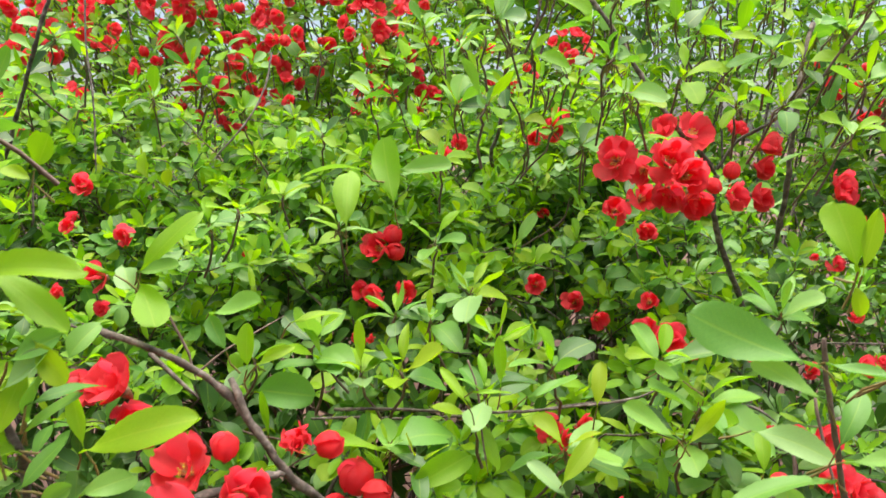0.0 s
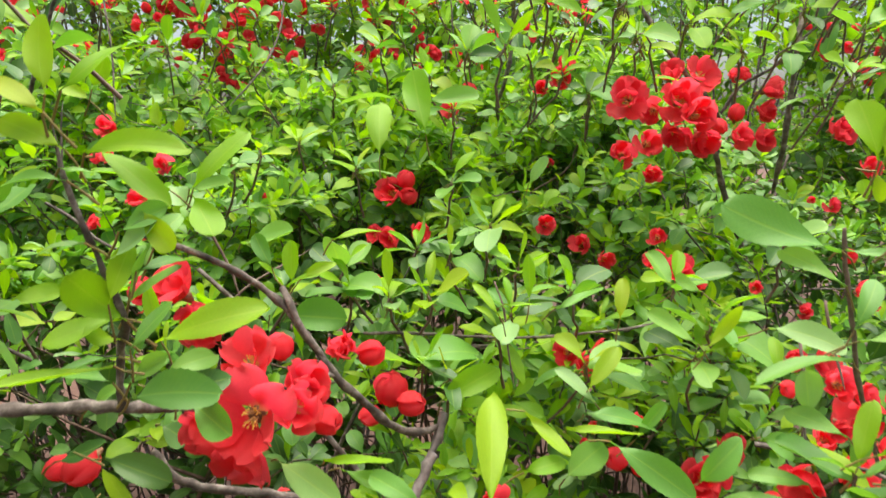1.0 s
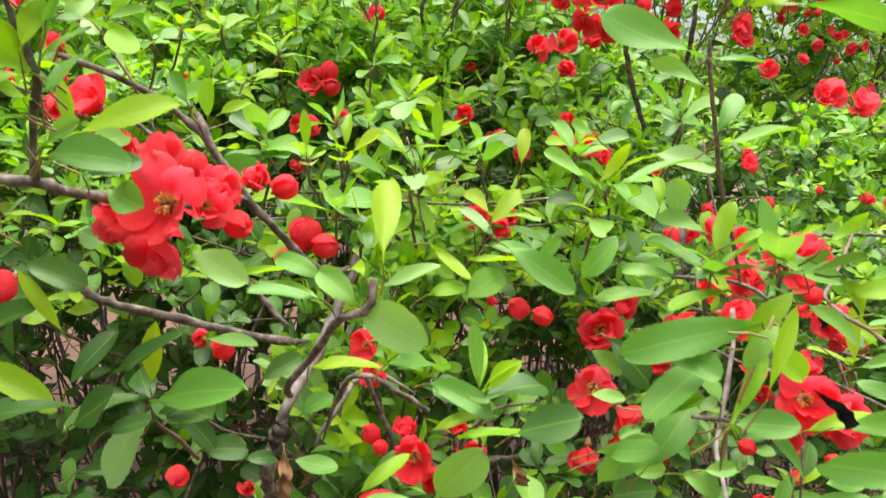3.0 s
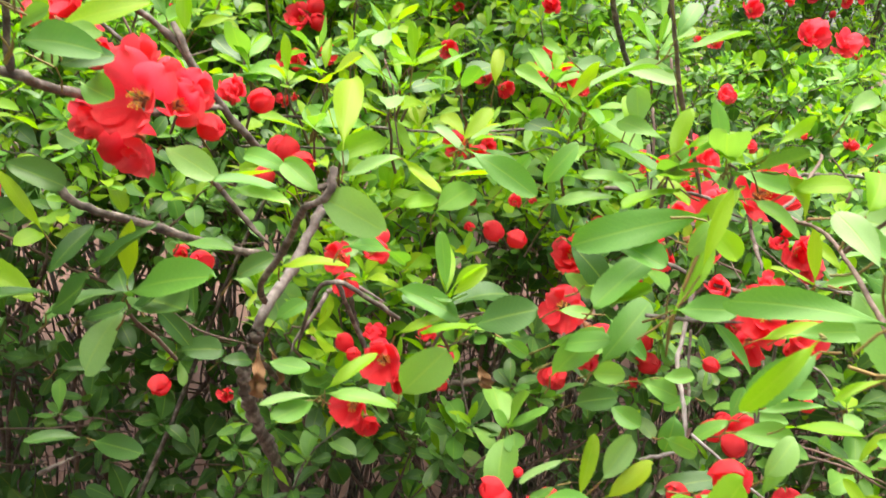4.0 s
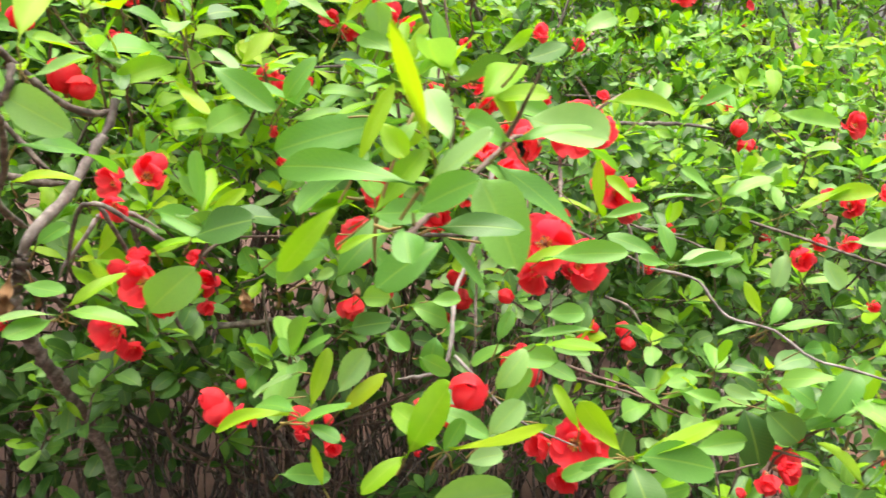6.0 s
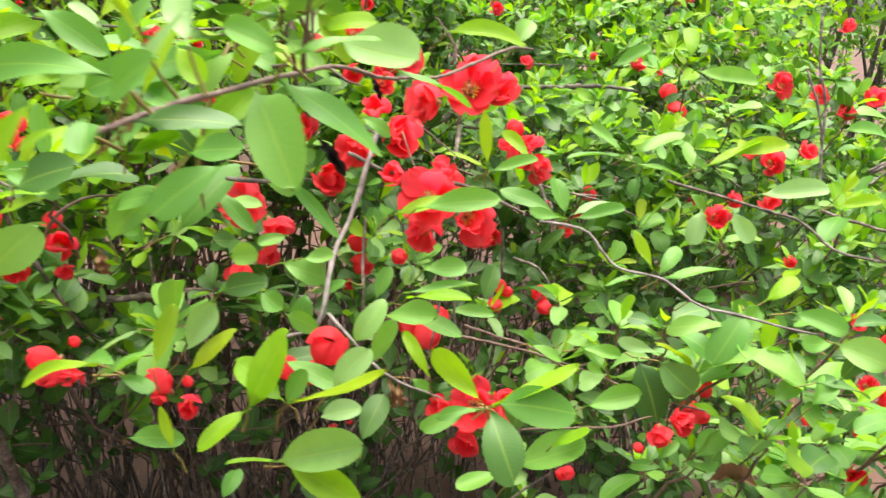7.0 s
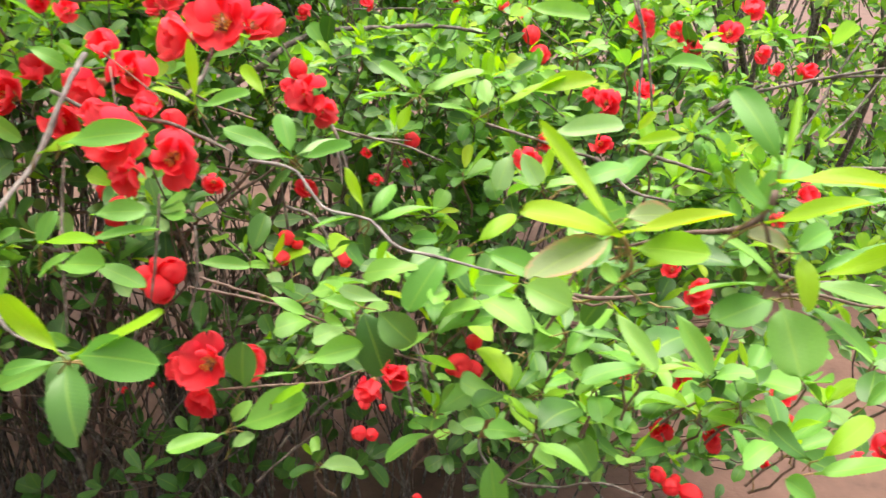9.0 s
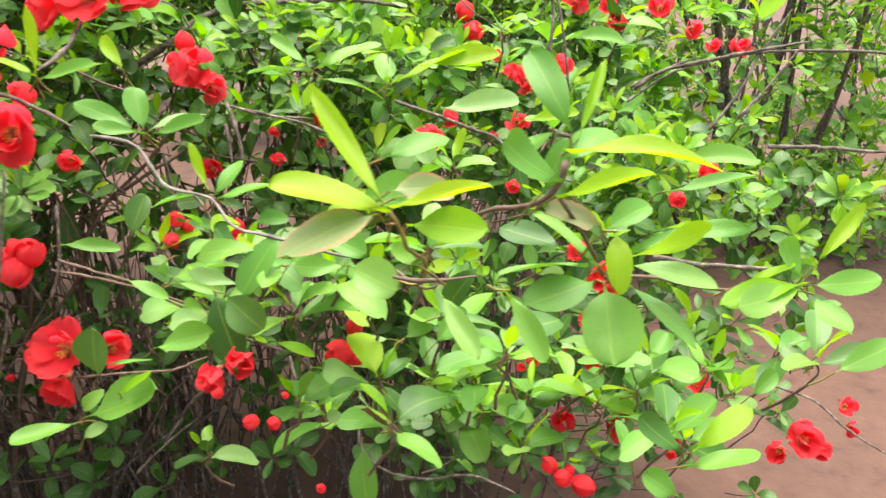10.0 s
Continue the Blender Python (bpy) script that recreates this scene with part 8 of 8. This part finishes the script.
right.sprig((0.621, 0.392, 0.752), (-0.039, -0.015, 0.999), 5, 0.044, 0.15)
right.sprig((0.564, 0.400, 0.737), (-0.039, -0.015, 0.999), 5, 0.044, 0.15)
right.sprig((0.682, 0.410, 0.717), (-0.039, -0.015, 0.999), 5, 0.044, 0.15)
right.sprig((0.624, 0.370, 0.688), (-0.039, -0.015, 0.999), 5, 0.044, 0.15)
right.sprig((0.562, 0.379, 0.672), (-0.039, -0.015, 0.999), 5, 0.044, 0.15)
right.sprig((0.706, 0.389, 0.670), (-0.039, -0.015, 0.999), 5, 0.044, 0.15)
right.sprig((0.709, 0.322, 0.730), (-0.039, -0.015, 0.999), 5, 0.044, 0.15)
right.sprig((0.508, 0.450, 0.721), (-0.039, -0.015, 0.999), 5, 0.044, 0.15)
right.sprig((0.482, 0.505, 0.708), (-0.039, -0.015, 0.999), 5, 0.044, 0.15)
right.sprig((0.593, 0.383, 0.769), (-0.039, -0.015, 0.999), 5, 0.044, 0.15)
right.sprig((0.628, 0.323, 0.680), (-0.039, -0.015, 0.999), 5, 0.044, 0.15)
right.sprig((0.542, 0.418, 0.777), (-0.039, -0.015, 0.999), 5, 0.044, 0.15)
right.sprig((0.526, 0.478, 0.752), (-0.039, -0.015, 0.999), 5, 0.044, 0.15)
right.sprig((0.493, 0.549, 0.749), (-0.039, -0.015, 0.999), 5, 0.044, 0.15)
right.sprig((0.655, 0.339, 0.809), (-0.039, -0.015, 0.999), 5, 0.044, 0.15)

# withered leaves on the low twigs and below the fork of the limbs
middle.withered((-0.074, 0.428, 0.869), (-0.078, 0.420, 0.832), 0.4, "oval", (0.2, -0.9, 0.2))
middle.withered((-0.068, 0.440, 0.862), (-0.062, 0.432, 0.834), 0.35, "lance", (0.5, -0.8, 0.2))
middle.withered((0.089, 0.413, 0.862), (0.093, 0.410, 0.842), 0.5, "round", (0.1, -0.95, 0.3))
outer.withered((0.722, 0.466, 0.670), (0.714, 0.464, 0.652), 0.3, "lance", (-0.3, -0.9, 0.3))
right.withered((0.300, 0.440, 0.742), (0.304, 0.436, 0.706), 0.3, "lance", (0.1, -0.95, 0.2))
right.withered((0.312, 0.446, 0.728), (0.318, 0.440, 0.704), 0.5, "oval", (-0.3, -0.9, 0.2))
outer.withered((0.613, 0.426, 0.608), (0.647, 0.400, 0.618), 0.4, "oval", (-0.100, -0.459, 0.671))


def hides(p):
    """True where a shoot would grow just before a blossom, which it lets show."""
    d = BLOOMS - p
    return bool(np.any((d[:, 1] > 0.0) & (d[:, 1] < 0.3) & (np.abs(d[:, 0]) < 0.05) & (np.abs(d[:, 2] + 0.22 * d[:, 1]) < 0.05)))


BLOOMS = np.array(BLOOMS)


def fill(shrub, x0, x1, y0, y1, count, thick, size, fresh=0.75, tones=(0.1, 0.6, 0.3)):
    """Leafy shoots under a shrub's top, densest near it; deeper ones get darker leaves as painted shade."""
    rng = shrub.rng
    for k in range(count):
        x, y = rng.uniform(x0, x1), y0 + (y1 - y0) * rng.random() ** 0.85
        y += 0.3 * max(0.0, x - 0.9)
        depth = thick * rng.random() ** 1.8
        end = np.array([x, y, top_height(x, y) - depth])
        end[2] += 0.07 * rng.random() if rng.random() < 0.25 else 0.0
        if hides(end) or hides(end + (0.0, 0.03, -0.05)):
            continue
        start = end + np.array([rng.normal() * 0.08, 0.03 + abs(rng.normal()) * 0.06, -rng.uniform(0.06, 0.16)])
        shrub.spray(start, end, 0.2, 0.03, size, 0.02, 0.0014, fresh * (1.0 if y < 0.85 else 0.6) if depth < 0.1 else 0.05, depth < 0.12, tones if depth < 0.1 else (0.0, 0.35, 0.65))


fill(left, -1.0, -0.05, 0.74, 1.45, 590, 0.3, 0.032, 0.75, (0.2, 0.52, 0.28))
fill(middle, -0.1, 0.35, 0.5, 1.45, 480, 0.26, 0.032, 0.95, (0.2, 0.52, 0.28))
# darker tone mix, putting this shrub's shade into its leaf colour
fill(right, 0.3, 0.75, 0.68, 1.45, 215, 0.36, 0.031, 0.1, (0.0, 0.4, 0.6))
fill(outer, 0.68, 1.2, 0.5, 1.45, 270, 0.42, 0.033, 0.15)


def understory(shrub, x0, x1, y0, y1, z0, z1, count):
    """Leaves low among the stems, their shade painted in with the dark leaf tone."""
    rng = shrub.rng
    for k in range(count):
        p = (rng.uniform(x0, x1), rng.uniform(y0, y1), rng.uniform(z0, z1))
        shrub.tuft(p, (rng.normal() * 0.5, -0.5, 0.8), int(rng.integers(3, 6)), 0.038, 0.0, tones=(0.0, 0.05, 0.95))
        q = np.array(p)
        shrub.twig([q, q + (rng.normal() * 0.02, 0.03, -0.03), q + (rng.normal() * 0.04, 0.08, -0.06)], 0.0008, 0.0014, 1, 5)


def rounded(p, x0, x1, y0, y1):
    """Draw a point in towards the middle line near the two ends of a strip."""
    u = (p[0] - 0.5 * (x0 + x1)) / (0.5 * (x1 - x0))
    p[1] = 0.5 * (y0 + y1) + (p[1] - 0.5 * (y0 + y1)) * math.sqrt(max(0.0, 1 - abs(u) ** 5)) + 0.05 * noise.noise((p[0] * 5, p[1] * 5, 2.0))
    return p


def overhang(shrub, x0, x1, y0, y1, z0, z1, count):
    """An unseen leafy arm of a shrub towards the path, added to shade low leaves."""
    rng = shrub.rng
    for k in range(count):
        end = np.array([rng.uniform(x0, x1), rng.uniform(y0, y1), rng.uniform(z0, z1)])
        end = rounded(end, x0, x1, y0, y1)
        shrub.spray(end + (rng.normal() * 0.05, 0.08, -0.1), end, 0.2, 0.034, 0.045, 0.02, 0.0016, 0.4)


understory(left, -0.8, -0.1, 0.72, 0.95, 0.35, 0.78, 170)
overhang(left, -1.0, -0.36, 0.15, 0.58, 0.85, 1.45, 340)
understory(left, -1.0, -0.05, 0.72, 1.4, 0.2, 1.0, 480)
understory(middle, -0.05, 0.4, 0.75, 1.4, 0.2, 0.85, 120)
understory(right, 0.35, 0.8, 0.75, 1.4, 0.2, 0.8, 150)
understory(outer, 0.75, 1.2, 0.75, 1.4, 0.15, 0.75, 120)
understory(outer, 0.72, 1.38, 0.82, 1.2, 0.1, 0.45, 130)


def stems(shrub, spread, count, feet):
    """Crooked bare stems that fan out from a few crowns at the ground, with side twigs."""
    rng = shrub.rng
    for c in range(feet):
        foot = np.array([shrub.at[0] + rng.normal() * 0.16, shrub.at[1] + rng.uniform(0.0, 0.45), -0.03])
        for k in range(count):
            x, y = foot[0] + rng.normal() * spread, min(1.5, foot[1] + rng.normal() * 0.25)
            y = max(y, 0.62)
            top = np.array([x, y, top_height(x, y) - rng.uniform(0.03, 0.25)])
            base = foot + rng.normal(size=3) * (0.05, 0.05, 0.0)
            pts = [base + (top - base) * g + rng.normal(size=3) * (0.055, 0.05, 0.02) * math.sin(3.1 * g) for g in (0, 0.25, 0.5, 0.75, 1)]
            r = 0.0016 + 0.006 * rng.random() ** 2
            line = shrub.twig(pts, r, r * 0.45, int(rng.random() < 0.4), 14)
            for n in range(2):
                j = int(rng.integers(5, 12))
                d = rng.normal(size=3) * (0.11, 0.08, 0.04) + (0, 0, 0.08)
                side = shrub.twig([line[j], line[j] + d * 0.5 + rng.normal(size=3) * 0.012, line[j] + d], r * 0.5, r * 0.25, 1, 6)
                if rng.random() < 0.7:
                    # tufts inside the shrub are toned dark to imitate shade
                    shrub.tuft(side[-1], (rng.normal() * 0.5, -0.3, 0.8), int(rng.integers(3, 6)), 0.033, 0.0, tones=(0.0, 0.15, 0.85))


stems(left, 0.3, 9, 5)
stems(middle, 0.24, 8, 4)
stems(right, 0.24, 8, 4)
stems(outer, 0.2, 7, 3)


def suckers(shrub, x0, x1, count):
    """Thin bare upright stems low inside a shrub."""
    rng = shrub.rng
    for k in range(count):
        foot = np.array([rng.uniform(x0, x1), rng.uniform(0.9, 1.5), -0.02])
        top = foot + (rng.normal() * 0.1, rng.normal() * 0.06, rng.uniform(0.35, 0.75))
        mid = 0.5 * (foot + top) + rng.normal(size=3) * 0.025
        shrub.twig([foot, mid, top], 0.0015 + 0.003 * rng.random() ** 2, 0.0009, 0, 8)


suckers(left, -0.9, -0.05, 110)
suckers(middle, -0.1, 0.4, 80)
suckers(right, 0.3, 0.75, 80)
suckers(outer, 0.65, 1.1, 60)


def thin(p):
    """True in the loose patches of the crown through which the sky shows."""
    u, v = p[0] / p[1], (p[2] - 1.25) / p[1]
    return any(math.hypot(u - a, v - b) < r for a, b, r in ((-0.36, 0.085, 0.032), (-0.47, 0.06, 0.032), (-0.28, 0.115, 0.024), (0.114, 0.165, 0.026)))


def tall(shrub, x0, x1, y0, y1, z0, z1, count, blossoms, low, high):
    rng = shrub.rng
    for k in range(count):
        end = np.array([rng.uniform(x0, x1), rng.uniform(y0, y1), z0 + (z1 - z0) * rng.random() ** 1.15])
        end = rounded(end, x0, x1, y0, y1)
        if thin(end):
            continue
        start = end + np.array([rng.normal() * 0.08, rng.normal() * 0.05, -rng.uniform(0.08, 0.2)])
        shrub.spray(start, end, 0.1, 0.042, 0.047, 0.0, 0.0018, *((0.85, True) if rng.random() < 0.88 else (0.1, False, (0.0, 0.4, 0.6))))
    for k in range(count // 22):
        x, y = rng.uniform(x0, x1), rng.uniform(y0, y1)
        foot = np.array([shrub.at[0] + (x - shrub.at[0]) * 0.5, y, -0.03])
        top = np.array([x, y, z1 * rng.uniform(0.8, 1.0)])
        pts = [foot + (top - foot) * g + rng.normal(size=3) * (0.05, 0.05, 0.02) * math.sin(3.1 * g) for g in (0, 0.2, 0.4, 0.6, 0.8, 1)]
        shrub.twig(pts, rng.uniform(0.004, 0.008), 0.002, 0, 18)
    for k in range(blossoms):
        at = (x0 + (x1 - x0) * (0.4 + 0.3 * (rng.random() + rng.random())), rng.uniform(y0 - 0.36, y0), low + (high - low) * rng.random() ** 0.8)
        shrub.spray((at[0] + rng.normal() * 0.03, y0 + 0.12, at[2] - 0.12), (at[0], at[1] + 0.02, at[2]), 0.25, 0.05, 0.034, 0.0, 0.0022, 0.6)
        shrub.cluster(at, int(rng.integers(3, 7)), 1, 0.018, 0.04, (rng.normal() * 0.4, -1, 0.1), 0.65, True)


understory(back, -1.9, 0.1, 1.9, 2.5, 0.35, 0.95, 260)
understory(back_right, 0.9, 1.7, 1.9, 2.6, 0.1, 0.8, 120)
tall(back, -2.3, 0.5, 1.8, 2.6, 0.9, 2.0, 1250, 84, 1.3, 1.66)
tall(back_right, 0.3, 1.6, 1.9, 2.7, 0.85, 2.0, 560, 22, 1.05, 1.6)


def distant(label, x, y, wide, deep, low, high, count, seed, name="bush"):
    """A broad bush far behind, with larger clumps."""
    bush = Shrub(label, (x, y, 0.0), seed, "bushes in the distance", name)
    rng = bush.rng
    for k in range(count):
        a, r = rng.uniform(0, 6.28), rng.random() ** 0.5
        h = rng.random()
        grow = math.sin(0.35 + 2.5 * h) ** 0.6
        end = np.array([x + wide * r * grow * math.cos(a), y + deep * r * grow * math.sin(a), low + (high - low) * h])
        start = end + np.array([rng.normal() * 0.1, rng.normal() * 0.1, -rng.uniform(0.1, 0.3)])
        bush.spray(start, end, 0.0, 0.07, 0.055, 0.0, 0.003, 0.25)
    for k in range(16):
        top = np.array([x + rng.normal() * wide * 0.45, y + rng.normal() * deep * 0.4, high * rng.uniform(0.6, 0.95)])
        foot = np.array([x + rng.normal() * 0.15, y + rng.normal() * 0.15, -0.05])
        bush.twig([foot, 0.5 * (foot + top) + rng.normal(size=3) * 0.08, top], 0.014, 0.004, 0, 10)
    return bush


far = [
    distant("leafy green bush behind the bare soil", 2.25, 2.35, 1.15, 0.6, 0.0, 1.9, 520, 21),
    distant("leafy green bush in the distance", 0.9, 4.2, 1.4, 0.7, 0.3, 2.6, 380, 22),
    distant("tall green bush in the distance", 3.6, 4.6, 1.6, 0.8, 0.1, 3.0, 360, 23),
    distant("leafy bush in the distance under a pale sky", -2.4, 4.6, 1.6, 0.8, 0.1, 1.7, 300, 24),
    distant("leafy bush in the distance beside the soil", -0.8, 5.4, 1.3, 0.8, 0.2, 2.0, 300, 25),
    # three rows out of view behind the camera, added to cut low sky light
    distant("unseen dense green hedge added behind the camera to block low sky light", -1.6, -2.6, 1.5, 0.5, 0.0, 4.2, 640, 26, "shade_hedge"),
    distant("unseen dense green hedge added behind the camera to block low sky light", 0.6, -2.7, 1.5, 0.5, 0.0, 4.2, 640, 27, "shade_hedge"),
    distant("unseen dense green hedge added behind the camera to block low sky light", 2.8, -2.4, 1.5, 0.5, 0.0, 4.2, 640, 28, "shade_hedge"),
]


for s in (left, middle, right, outer, back, back_right, *far):
    s.finish()
